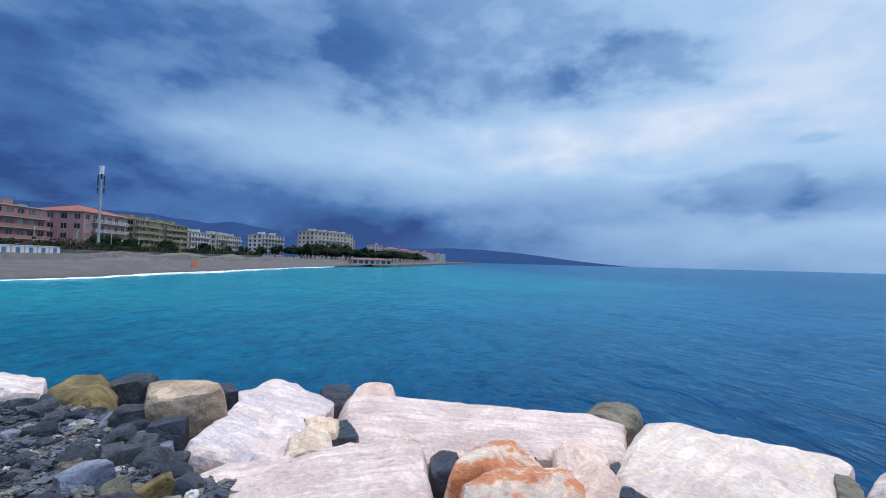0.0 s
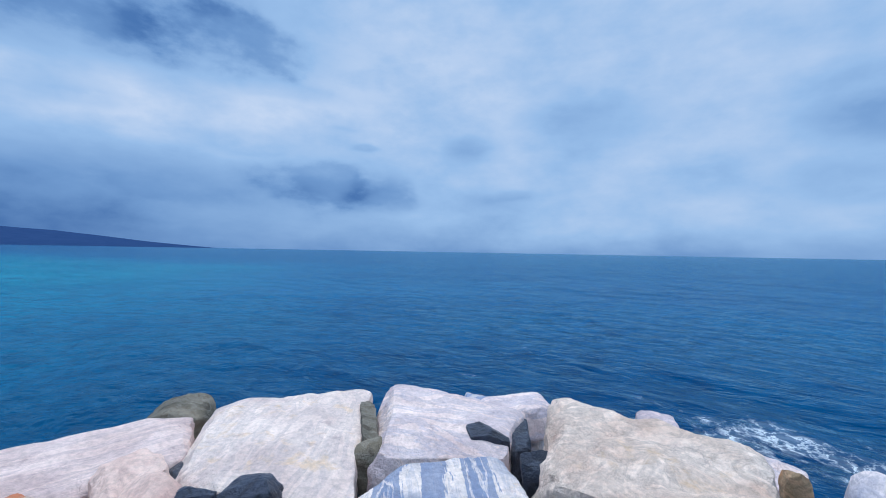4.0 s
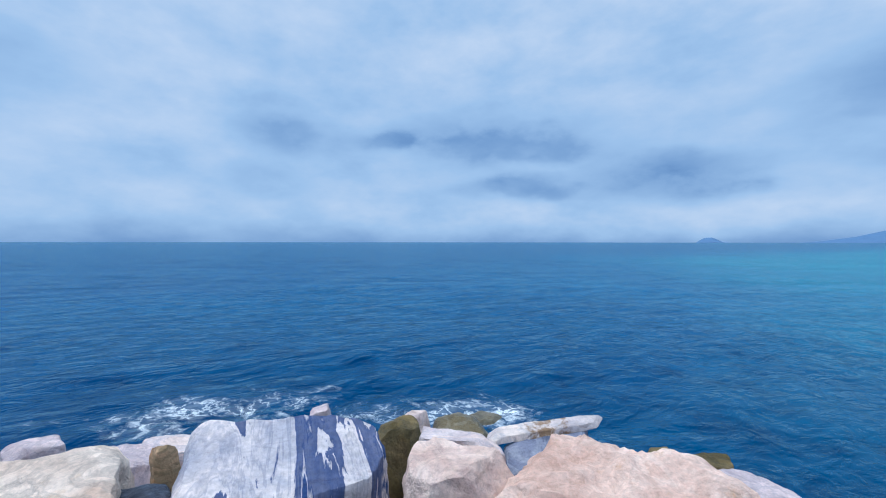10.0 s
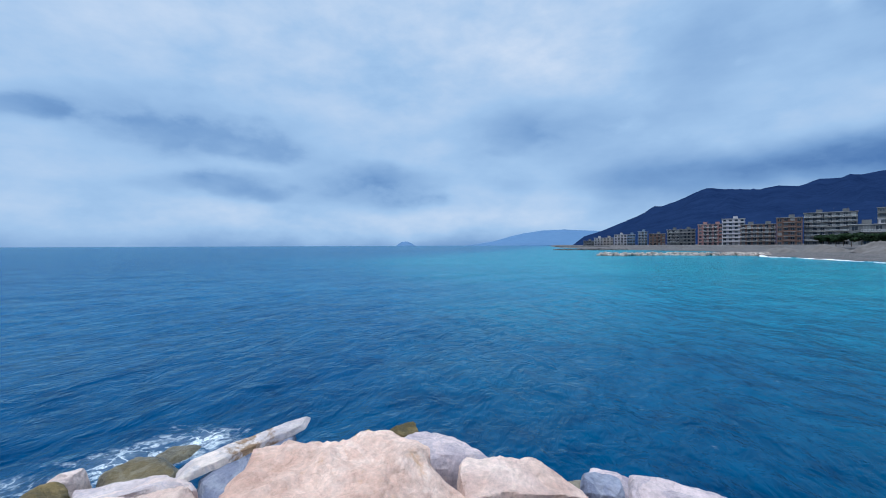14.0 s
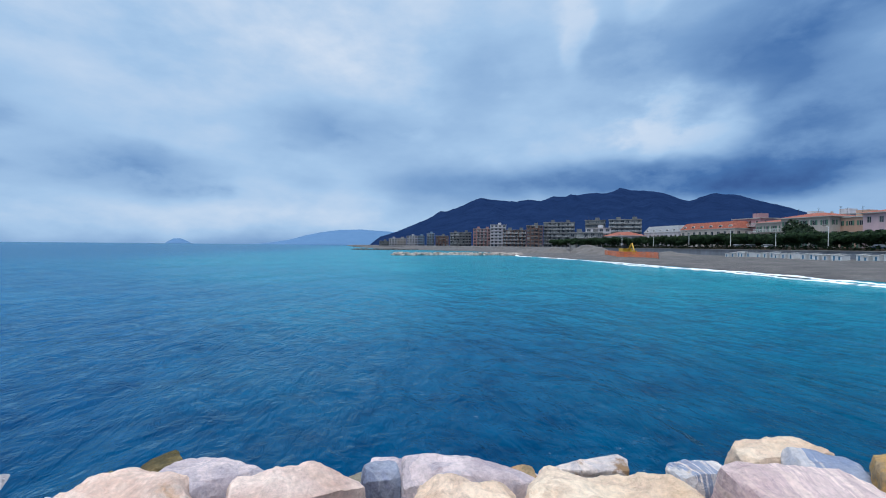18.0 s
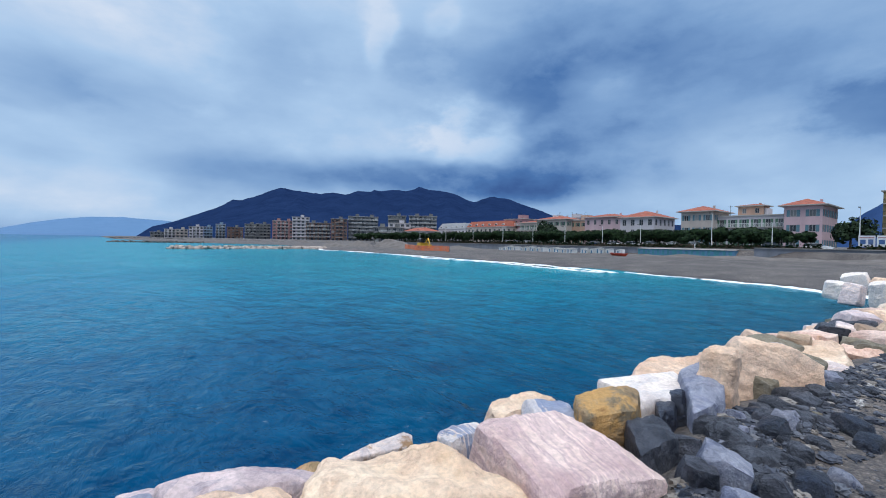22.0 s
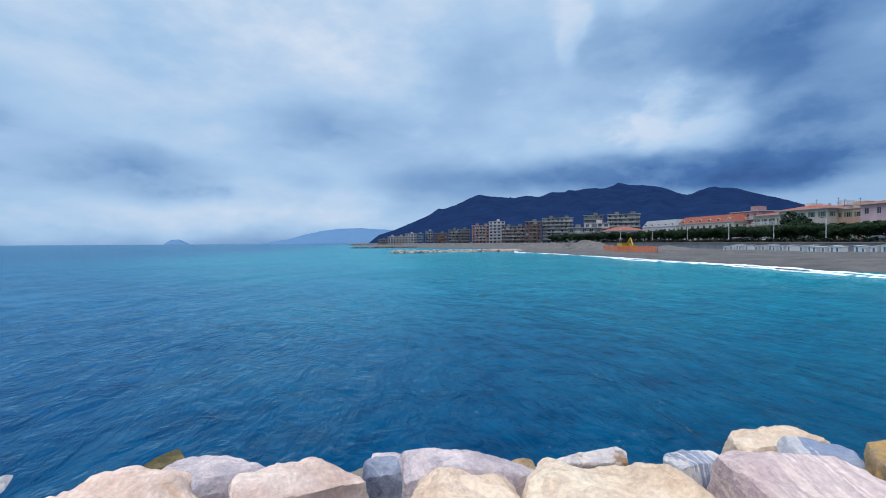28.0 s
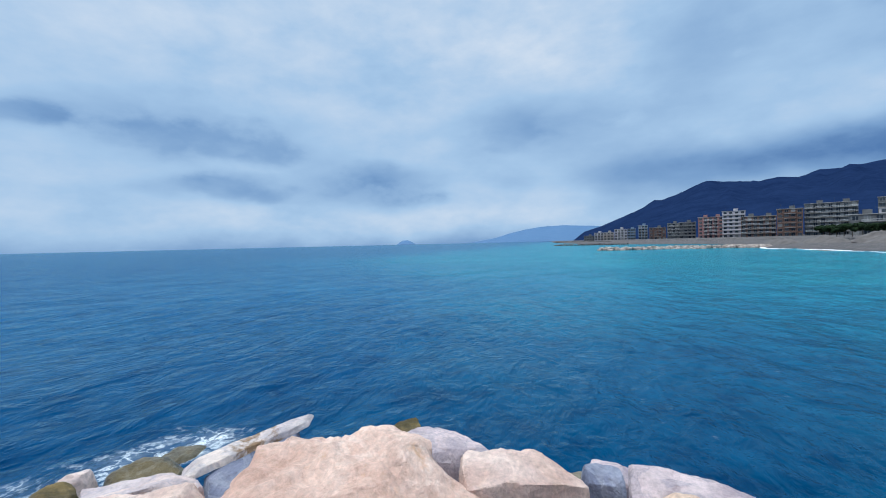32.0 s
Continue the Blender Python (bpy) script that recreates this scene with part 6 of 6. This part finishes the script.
# ---------------------------------------------------------------- promenades
def sea_wall(name, label, x, y0, y1, z0, z1, openings, mat):
    w = new(name)
    w.matrix_world = pose(x, (y0 + y1) / 2, z0, 0, 0, 90)
    tagged(w, label, "wall", kind="structure")
    L, H = y1 - y0, z1 - z0
    v, f = [], []
    holes = [(o - y0, o - y0 + ow, 0.0, min(oh, H - 0.3)) for o, ow, oh in openings]
    wall_sheet(v, f, holes, L, H, (-L / 2, 0, 0), (1, 0, 0), (0, 1, 0))
    direct_part("wall_face", v, f, mat, w)
    v, f = [], []
    box(v, f, -L / 2, L / 2, -0.25, 0.7, H, H + 0.14)
    direct_part("coping", v, f, CONCRETE, w)
    for a, b_, c, d in holes:
        v, f = [], []
        box(v, f, a - L / 2 + 0.01, b_ - L / 2 - 0.01, 0.1, 0.16, 0.0, d - 0.02)
        direct_part("door", v, f, plain_blue, w)
    return w


plain_blue = plain("faded_blue_door", (0.05, 0.11, 0.22), 0.6, 0.2, 2.0)
CABIN_BLUE = plain("turquoise_cabin_paint", (0.05, 0.24, 0.30), 0.6, 0.2, 1.2)
CABIN_SKY = plain("sky_blue_cabin_paint", (0.08, 0.22, 0.36), 0.6, 0.2, 1.2)
WALL_GREY = plain("blue_grey_sea_wall", (0.20, 0.22, 0.26), 0.85, 0.25, 0.7, streaks=True)
sea_wall("sea_wall", "long grey sea wall with blue doors and dark openings", -88, -25.4, -2.5, 1.0, 3.0, [(-22, 3.0, 1.2), (-17.2, 1.6, 1.6), (-13.0, 3.8, 1.2), (-7.4, 1.4, 1.6), (-5.0, 1.4, 1.6)], WALL_GREY)
sea_wall("sea_wall", "low stone sea wall behind the beach", -89, -2.5, 60, 1.0, 2.7, [], CONCRETE)
sea_wall("sea_wall", "dark sea wall behind the cabins", -90.5, -150, -25.4, 0.8, 2.7, [], WALL_GREY)
sea_wall("sea_wall", "dark stone sea wall of the western promenade", -82, 60, 250, 0.8, 3.4, [(100 + 9 * k, 3.0, 1.5) for k in range(10)], WALL_GREY)


def cabin(x, y, mat, w, h, label, group):
    c = new("beach_cabin")
    c.matrix_world = pose(x, y, float(ground_height(np.array(x), np.array(y))) - 0.05, 0, 0, 90)
    tagged(c, label, "beach cabin", group)
    v, f = [], []
    wall_sheet(v, f, [(w * 0.3, w * 0.7, 0.05, h * 0.8)], w, h, (-w / 2, 0, 0), (1, 0, 0), (0, 1, 0))
    box(v, f, -w / 2, -w / 2 + 0.05, 0.01, 1.8, 0, h)
    box(v, f, w / 2 - 0.05, w / 2, 0.01, 1.8, 0, h)
    box(v, f, -w / 2, w / 2, 1.8, 1.85, 0, h)
    direct_part("cabin_wall", v, f, mat, c)
    v, f = [], []
    box(v, f, -w * 0.2, w * 0.2, 0.06, 0.1, 0.05, h * 0.8)
    direct_part("door", v, f, CABIN_SKY if mat is not CABIN_SKY else CABIN_BLUE, c)
    v = [(-w / 2 - 0.1, -0.15, h), (w / 2 + 0.1, -0.15, h), (w / 2 + 0.1, 2.0, h + 0.12), (-w / 2 - 0.1, 2.0, h + 0.12)]
    v += [(a, e, z + 0.06) for a, e, z in v]
    direct_part("roof", v, [(0, 3, 2, 1), (4, 5, 6, 7), (0, 1, 5, 4), (1, 2, 6, 5), (2, 3, 7, 6), (3, 0, 4, 7)], TRIM, c)
    return c


for k in range(12):
    cabin(-88, -45.5 + 1.5 * k, (CABIN_BLUE, CABIN_SKY)[k % 5 in (1, 3)], 1.46, 1.35, ("turquoise" if k % 5 not in (1, 3) else "sky-blue") + " painted beach cabin against the sea wall", "blue cabins")
for k in range(28):
    if k % 7 == 5:
        continue
    cabin(-82 - 0.3 * (k % 3), -82 + 1.28 * k, WHITE_METAL, 0.85, 0.85 + 0.25 * ((k * 7) % 3) / 2, "small white beach cabin in a row on the sand", "white cabins")

# bill boards above the wall
for k, (y, w, tone) in enumerate(((-12.0, 1.9, (0.62, 0.62, 0.66)), (-9.9, 2.0, (0.70, 0.72, 0.74)), (-7.6, 1.9, (0.66, 0.62, 0.64)))):
    bb = new("billboard")
    bb.matrix_world = pose(-92.5, y, 2.6, 0, 0, 90)
    tagged(bb, "framed pale poster board with abstract shapes on two posts", "billboard", "billboards")
    v, f = [], []
    box(v, f, -w / 2, w / 2, 0, 0.08, 1.0, 2.75)
    bd = direct_part("board", v, f, plain("poster_paper", tone, 0.5, 0.1, 2.0), bb)
    for s in (-1, 1):
        v, f = [], []
        box(v, f, s * w * 0.38 - 0.05, s * w * 0.38 + 0.05, 0.085, 0.18, -0.2, 2.4)
        direct_part("post", v, f, DARK_METAL, bb)
    for s, bw, z, bh, colr in ((-0.22, 0.32, 1.4, 0.7, (0.05, 0.12, 0.30)), (0.24, 0.3, 1.35, 0.8, (0.08, 0.14, 0.30)), (0, 0.85, 2.35, 0.12, (0.30, 0.06, 0.10))):
        v, f = [], []
        box(v, f, (s - bw / 2) * w, (s + bw / 2) * w, -0.012, -0.004, z, z + bh)
        direct_part("printed_shape", v, f, plain("print_ink", colr, 0.5, 0.2, 3.0), bd)


def lamp(x, y, h, z0=2.5, label="slim grey street lamp with a short arm"):
    s = new("street_lamp")
    s.matrix_world = pose(x, y, z0, 0, 0, 0)
    tagged(s, label, "street lamp", "street lamps")
    v, f = [], []
    limb(v, f, (0, 0, -0.2), (0, 0, h), 0.09, 0.05, 8)
    limb(v, f, (0, 0, h - 0.05), (0.9, 0, h + 0.12), 0.04, 0.03, 6)
    direct_part("pole", v, f, WHITE_METAL, s)
    v, f = [], []
    box(v, f, 0.75, 1.35, -0.12, 0.12, h + 0.08, h + 0.2)
    direct_part("lamp_head", v, f, DARK_METAL, s)


for y in (-12.9, -34.0, -24.2, -48.5, -58.0, -69.0, -80.0, -92.0, -106, -121, -138, 6.0):
    lamp(-93.2, y, 7.2 if y in (-12.9, -34.0, 6.0) else 5.2)
for k in range(14):
    lamp(-90, 70 + k * 13.5, 6.5)

# clipped holm oaks of the promenade, and others
K = 0
proto = [tree("rounded dark holm oak clipped on the promenade", -97, -24.5 - 2.0 * q, 4.4, 2.9, 1.75, 40 + q, group="promenade oaks") for q in range(4)]
rr = random.Random(8)
y = -29.5
while y > -200:
    if not -33.5 < y < -31.0:
        c = copy_thing(proto[K % 4], pose(-96.5 + rr.uniform(-0.8, 0.8), y, 2.5 + rr.uniform(-0.2, 0.25), 0, 0, rr.uniform(0, 360)))
    K += 1
    y -= rr.uniform(2.2, 2.9) if y > -110 else rr.uniform(3.5, 6)
tree("broad dark evergreen beside the villa", -99, -14.8, 6.3, 3.4, 2.6, 60, "pine")
tree("tall dark evergreen among the villas", -118, -95, 8.5, 4.5, 3.5, 61, "pine")
tree("dark clipped bush tree before the tan block", -97, -3.5, 3.6, 3.0, 1.3, 62)
tree("dark clipped bush tree before the tan block", -97, -0.9, 3.4, 2.2, 1.2, 63)
tree("small round tree by the pink villa", -97, -20.2, 3.6, 1.8, 1.1, 64)
tree("potted tree on the roof terrace of the tan block", -143, -13.0, 2.9, 1.7, 1.1, 65, z0=16.95)
tree("potted tree on the roof terrace of the tan block", -143, -7.8, 3.3, 2.0, 1.3, 66, z0=16.95)
wp = [tree("dark stone pine on the western promenade", -100 + 6 * q, 146 + 9 * q, 6.0, 3.2, 2.2, 70 + q, "pine", group="western pines") for q in range(3)]
for k, (x, y, s) in enumerate(((-98, 150, 1), (-97, 157, 0.9), (-104, 233, 1), (-100, 246, 1), (-96, 262, 1.1), (-92, 280, 1.2), (-88, 296, 1.1), (-80, 270, 1.3), (-72, 268, 1.2), (-62, 275, 1.6), (-54, 282, 1.7), (-46, 290, 1.8), (-40, 298, 1.7), (-30, 310, 1.5), (-24, 318, 1.4), (-20, 340, 1.3), (-14, 360, 1.3), (-10, 380, 1.4), (-4, 410, 1.5), (0, 450, 1.5), (8, 500, 1.6), (16, 560, 1.6), (24, 640, 1.8), (-110, 240, 1.2), (-84, 255, 1.0), (-20, 400, 1.5), (-8, 430, 1.6), (4, 470, 1.6), (14, 530, 1.8))):
    c = copy_thing(wp[k % 3], pose(x, y, 2.8, 0, 0, k * 50))
    c.scale = (s, s, s)
# the pine belt under the hotel and along the far western shore
wood = random.Random(17)
for k in range(46):
    u = wood.random()
    if k < 22:
        x, y, s = -70 + 62 * u, 268 + 40 * u + wood.uniform(-6, 10), wood.uniform(1.2, 1.9)
    else:
        x, y, s = -14 + 70 * u, 330 + 560 * u ** 1.3 + wood.uniform(-10, 10), wood.uniform(1.3, 1.9)
    c = copy_thing(wp[k % 3], pose(x, y, 2.4, 0, 0, k * 37))
    c.scale = (s * 1.35, s * 1.35, s * 0.72)


def hedge(x, y0, y1, h, z0, seed, label):
    """A long clipped hedge of small leaves round a dark twiggy core."""
    q = random.Random(seed)
    hd = new("hedge")
    hd.matrix_world = pose(x, (y0 + y1) / 2, z0)
    tagged(hd, label, "hedge")
    L = y1 - y0
    v, f = [], []
    n = int(L / 2)
    for k in range(n):
        a = -L / 2 + L * k / n
        box(v, f, -0.5, 0.5, a, a + L / n * 0.98, -0.3, h * q.uniform(0.6, 0.85))
    direct_part("hedge_core", v, f, BARK, hd)
    v, f = [], []
    for _ in range(int(L * 26)):
        p = Vector((q.uniform(0.35, 0.85), q.uniform(-L / 2, L / 2), h * q.random() ** 0.6 * (0.9 + 0.2 * math.sin(q.random() * 6))))
        sz = q.uniform(0.14, 0.3)
        d = Vector((q.gauss(0, 1), q.gauss(0, 1), q.gauss(0, 1))).normalized()
        e = d.orthogonal().normalized()
        s = len(v)
        v += [tuple(p - d * sz), tuple(p + e * sz), tuple(p + d * sz), tuple(p - e * sz * 0.8)]
        f.append((s, s + 1, s + 2, s + 3))
    direct_part("foliage", v, f, LEAVES, hd)


for k in range(8):
    hedge(-84.2, 80 + 22 * k, 80 + 22 * k + (21.6 if k % 3 else 18), 2.4 + 0.5 * (k % 2), 3.2, 80 + k, "dark clipped hedge along the western promenade wall")
for k in range(7):
    hedge(-91.4, -146 + 22 * k, -146 + 22 * k + (21.4 if k < 5 else 19.0), 1.25, 2.55, 90 + k, "low dark hedge under the promenade oaks")
for x, y, h in ((-56, 262, 9), (-48, 268, 10), (-42, 272, 9), (-36, 280, 8.5), (-66, 258, 8), (-96, 232, 7)):
    palm(x, y, h, int(h * 10 + x))


def car(x, y, yaw, col, z0=2.55):
    c = new("car")
    c.matrix_world = pose(x, y, z0, 0, 0, yaw)
    tagged(c, "parked " + col[0] + " hatchback on the promenade road", "car", "parked cars")
    side = [(-2.0, 0.35), (-2.05, 0.8), (-1.75, 1.0), (-1.2, 1.05), (-0.9, 1.1), (0.75, 1.1), (1.5, 0.95), (2.0, 0.8), (2.05, 0.35)]
    n = len(side)
    v = [(a, s * 0.85, z) for s in (-1, 1) for a, z in side]
    f = [tuple(range(n)), tuple(range(2 * n - 1, n - 1, -1))] + [(k, (k + 1) % n, n + (k + 1) % n, n + k)[::-1] for k in range(n)]
    direct_part("body", v, f, col[1], c)
    top = [(-1.7, 1.02), (-1.35, 1.48), (0.1, 1.5), (0.95, 1.06)]
    v = [(a, s * (0.82 if k in (0, 3) else 0.66), z) for s in (-1, 1) for k, (a, z) in enumerate(top)]
    f = [(0, 1, 2, 3), (7, 6, 5, 4), (0, 4, 5, 1), (2, 6, 7, 3)]
    direct_part("windows", v, f, GLASS, c)
    v, f = [], []
    box(v, f, -1.3, 0.08, -0.66, 0.66, 1.49, 1.54)
    direct_part("roof", v, f, col[1], c)
    for wx in (-1.25, 1.25):
        for wy in (-0.8, 0.8):
            v, f = [], []
            limb(v, f, (wx, wy - 0.09, 0.31), (wx, wy + 0.09, 0.31), 0.31, 0.31, 12)
            f += [tuple(range(11, -1, -1)), tuple(range(12, 24))]
            direct_part("wheel", v, f, DARK_METAL, c)


PAINT = [("white", plain("white_car_paint", (0.72, 0.73, 0.74), 0.25, 0.05)), ("dark blue", plain("blue_car_paint", (0.03, 0.05, 0.10), 0.25, 0.05)), ("silver", plain("silver_car_paint", (0.45, 0.46, 0.48), 0.3, 0.05, metal=0.6))]
for k, y in enumerate((-90, -86.5, -82, -60, -55, -50.5, -46, -41, -37, -24, -18, -8, 3)):
    car(-94.0, y, 90, PAINT[(0, 2, 0, 1, 0, 0, 2, 0, 0, 1, 0, 2, 0)[k]])
for k, y in enumerate((92, 97, 103, 109, 127, 150, 176, 196)):
    car(-86.5, y, 90, PAINT[(0, 0, 2, 0, 1, 0, 0, 2)[k]], 3.2 if y < 250 else 2.6)

def sand_mound(x, y, w, d, h, seed):
    """A tipped mound of beach sand with a soft crest and slumped sides."""
    n = 22
    verts = []
    for a in range(n + 1):
        for c in range(n + 1):
            u, v = a / n * 2 - 1, c / n * 2 - 1
            px, py = x + u * d, y + v * w
            lump = noise.fractal(Vector((px * 0.35, py * 0.35, seed)), 0.9, 2.1, 4)
            rise = max(0.0, 1 - (u * u + v * v) ** 0.8) * (1 + 0.5 * lump)
            verts.append((px, py, float(ground_height(np.array(px), np.array(py))) - 0.06 + h * max(rise, 0.0)))
    ob = mesh_object("sand_mound", verts, grid_faces(n + 1, n + 1), SAND)
    return tagged(ob, "low mound of grey beach sand pushed up by machines", "mound", "sand mounds")


SAND = plain("heaped_sand", (0.150, 0.132, 0.125), 0.95, 0.35, 0.6, bump=0.12)
for k, (x, y, w, d, h) in enumerate(((-82, -22, 11, 4, 0.55), (-81.5, -8, 9, 4, 0.65), (-82, 3, 6, 3.5, 0.55), (-80, -34, 6, 3, 0.45), (-83, -42, 4, 2.5, 0.35), (-68, -112, 10, 5, 1.8), (-72, -124, 12, 5, 2.2), (-66, -136, 9, 4, 1.8), (-62, -150, 9, 4, 1.6), (-74, -90, 8, 4, 1.0), (-76, 122, 14, 4, 1.0), (-75, 150, 16, 4, 1.1), (-73, 186, 14, 4, 1.0))):
    sand_mound(x, y, w, d, h, k * 3.7)

# orange netting, digger and the beach works
NET = plain("orange_netting", (0.72, 0.18, 0.07), 0.7, 0.25, 4.0)


def safety_fence(label, x, y, dx, dy, count, sway):
    """Plastic netting hung between stakes, panel by panel."""
    net = new("safety_fence")
    tagged(net, label, "fence", "safety fences")
    for k in range(count):
        x0, y0 = x + dx * k - sway * math.sin(k * 0.5), y + dy * k
        x1, y1 = x + dx * (k + 1) - sway * math.sin((k + 1) * 0.5), y + dy * (k + 1)
        za = float(ground_height(np.array(x0), np.array(y0))) - 0.05
        zb = float(ground_height(np.array(x1), np.array(y1))) - 0.05
        v, f = [], []
        for q in range(9):
            h0 = 0.08 + q * 0.14
            v2 = [(x0, y0, za + h0), (x1, y1, zb + h0 - 0.06 * (k % 2)), (x1, y1, zb + h0 + 0.1), (x0, y0, za + h0 + 0.1)]
            s = len(v)
            v += v2 + [(a + 0.03, b_, c_) for a, b_, c_ in v2]
            f += [(s, s + 1, s + 2, s + 3), (s + 7, s + 6, s + 5, s + 4), (s + 3, s + 2, s + 6, s + 7), (s, s + 4, s + 5, s + 1)]
        direct_part("mesh_panel", v, f, NET, net)
        v, f = [], []
        limb(v, f, (x0 - 0.06, y0, za - 0.2), (x0 - 0.06, y0, za + 1.5), 0.03, 0.03, 6)
        direct_part("stake", v, f, DARK_METAL, net)


safety_fence("long orange plastic safety fence on stakes across the beach", -58, -74, -0.25, -1.6, 17, 1.2)
safety_fence("short orange plastic safety fence on the western beach", -41.9, 87.4, -0.2, 1.4, 3, 0.3)
YELLOW = plain("machine_yellow", (0.62, 0.36, 0.02), 0.5, 0.2, 2.0)
dig = new("excavator")
zd = float(ground_height(np.array(-68.0), np.array(-99.0)))
dig.matrix_world = pose(-68, -99, zd, 0, 0, 75)
tagged(dig, "yellow tracked excavator with folded arm on the beach", "excavator")
for s in (-1, 1):
    v, f = [], []
    box(v, f, -1.8, 1.8, s * 1.0 - 0.28, s * 1.0 + 0.28, -0.02, 0.7)
    direct_part("track", v, f, DARK_METAL, dig)
v, f = [], []
box(v, f, -2.0, 1.1, -1.2, 1.2, 0.75, 1.7)
direct_part("body", v, f, YELLOW, dig)
v, f = [], []
box(v, f, 0.0, 1.3, -1.2, -0.2, 1.71, 2.7)
direct_part("cab", v, f, GLASS, dig)
v, f = [], []
limb(v, f, (1.0, 0.3, 1.4), (3.2, 0.3, 3.0), 0.26, 0.2, 4)
limb(v, f, (3.2, 0.3, 3.0), (4.8, 0.3, 1.2), 0.2, 0.16, 4)
box(v, f, 4.4, 5.2, -0.2, 0.8, 0.2, 1.2)
direct_part("arm", v, f, YELLOW, dig)
boat = new("rescue_boat")
boat.matrix_world = pose(-70, -40.4, float(ground_height(np.array(-70.0), np.array(-40.4))) - 0.02, 0, 0, 80)
tagged(boat, "small red rescue rowing boat drawn up on the sand", "boat")
v = [(-1.9, -0.1, 0.55), (-1.2, -0.5, 0.5), (1.6, -0.55, 0.5), (1.6, 0.55, 0.5), (-1.2, 0.5, 0.5), (-1.9, 0.1, 0.55), (-1.5, 0, 0.05), (1.4, -0.25, 0.0), (1.4, 0.25, 0.0)]
direct_part("hull", v, [(0, 1, 6), (1, 2, 7, 6), (2, 3, 8, 7), (3, 4, 6, 8), (4, 5, 6), (5, 0, 6), (6, 7, 8)], plain("red_boat_paint", (0.55, 0.06, 0.03), 0.4, 0.1), boat)
v, f = [], []
for q in (-0.6, 0.5):
    box(v, f, q, q + 0.25, -0.47, 0.47, 0.4, 0.45)
direct_part("bench", v, f, WHITE_METAL, boat)
v, f = [], []
box(v, f, 0.9, 1.2, -0.2, 0.2, 0.45, 1.1)
direct_part("seat_box", v, f, WHITE_METAL, boat)

# vans and beach sheds of the western shore
for k in range(7):
    cabin(-80.5, 86 + 3.1 * k, WHITE_METAL, 2.7, 1.5, "low white beach shed before the western wall", "western sheds")
hut = building("beach restaurant with a long pink and white roof on piles", -13, 177, 20, 17, 7, 1, 1.9, "rose", "hip", 7, 2, (1.6, 1.5), "plain", z0=1.1, rise=0.7, name="beach_restaurant", over=0.6)

# offshore breakwaters: rows of pale armour rocks
BREAK = [rock_mesh(1, r.uniform(0.7, 0.95), r.uniform(0.6, 0.85), 700 + k, 3.5, 7) for k in range(6)]


def bank_material(name, low, high):
    m, nt, bsdf = material(name)
    rnd = nt.nodes.new("ShaderNodeNewGeometry").outputs["Random Per Island"]
    co = nt.nodes.new("ShaderNodeTexCoord").outputs["Object"]
    col = ramp_node(nt, rnd, [(0.0, low), (1.0, high)])
    col = mix_node(nt, 0.8, col, ramp_node(nt, noise_node(nt, co, 2.0, 6, 0.65).outputs[0], [(0.3, (0.6, 0.6, 0.6)), (0.7, (1.1, 1.1, 1.1))]), "MULTIPLY")
    nt.links.new(col, bsdf.inputs["Base Color"])
    bsdf.inputs["Roughness"].default_value = 0.85
    return m



def rock_bank(x0, y0, x1, y1, count, width, top, size, group, label):
    """A far bank of armour rocks, too small to tell apart singly, in one mesh."""
    verts, faces, mats = [], [], []
    for k in range(count):
        u = r.random()
        side = r.uniform(-1, 1)
        s = size * r.uniform(0.7, 1.3)
        m = pose(x0 + (x1 - x0) * u + side * width * 0.3, y0 + (y1 - y0) * u + side * width, top * (1 - abs(side) * 0.75) - s * 0.2 + r.uniform(-0.2, 0.15), r.uniform(-20, 20), r.uniform(-20, 20), r.uniform(0, 360)) @ Matrix.Scale(s, 4)
        me = BREAK[k % 6]
        start = len(verts)
        verts += [tuple(m @ q.co) for q in me.vertices]
        faces += [tuple(start + i for i in q.vertices) for q in me.polygons]
    return tagged(mesh_object(group, verts, faces, BANK[label.startswith("dark")]), label, "rocks", kind="stuff")


BANK = (bank_material("pale_armour", (0.22, 0.18, 0.16), (0.52, 0.44, 0.39)), bank_material("dark_armour", (0.03, 0.03, 0.032), (0.12, 0.11, 0.11)))
rock_bank(-9, -130, -54, -137, 560, 2.2, 0.75, 1.0, "breakwater", "pale armour rock of the low offshore breakwater")
rock_bank(8, -268, -34, -262, 150, 2.4, 0.7, 1.3, "breakwater", "dark wet armour rock of a distant breakwater")
rock_bank(-24, 160, -2, 212, 200, 2.6, 0.7, 1.2, "rock_bank", "dark armour rock below the western promenade")
rock_bank(-2, 212, 40, 420, 160, 3.0, 0.9, 1.9, "rock_bank", "dark armour rock below the western promenade")
rock_bank(40, 420, 330, 1900, 60, 6.0, 1.6, 7.0, "rock_bank", "dark armour rock below the western promenade")
rock_bank(16, -640, -32, -508, 200, 4.0, 1.5, 2.4, "breakwater", "dark wet armour rock of the far mole")
rock_bank(-32, -508, -36, -372, 60, 3.0, 1.5, 3.0, "breakwater", "dark wet armour rock of the far mole")
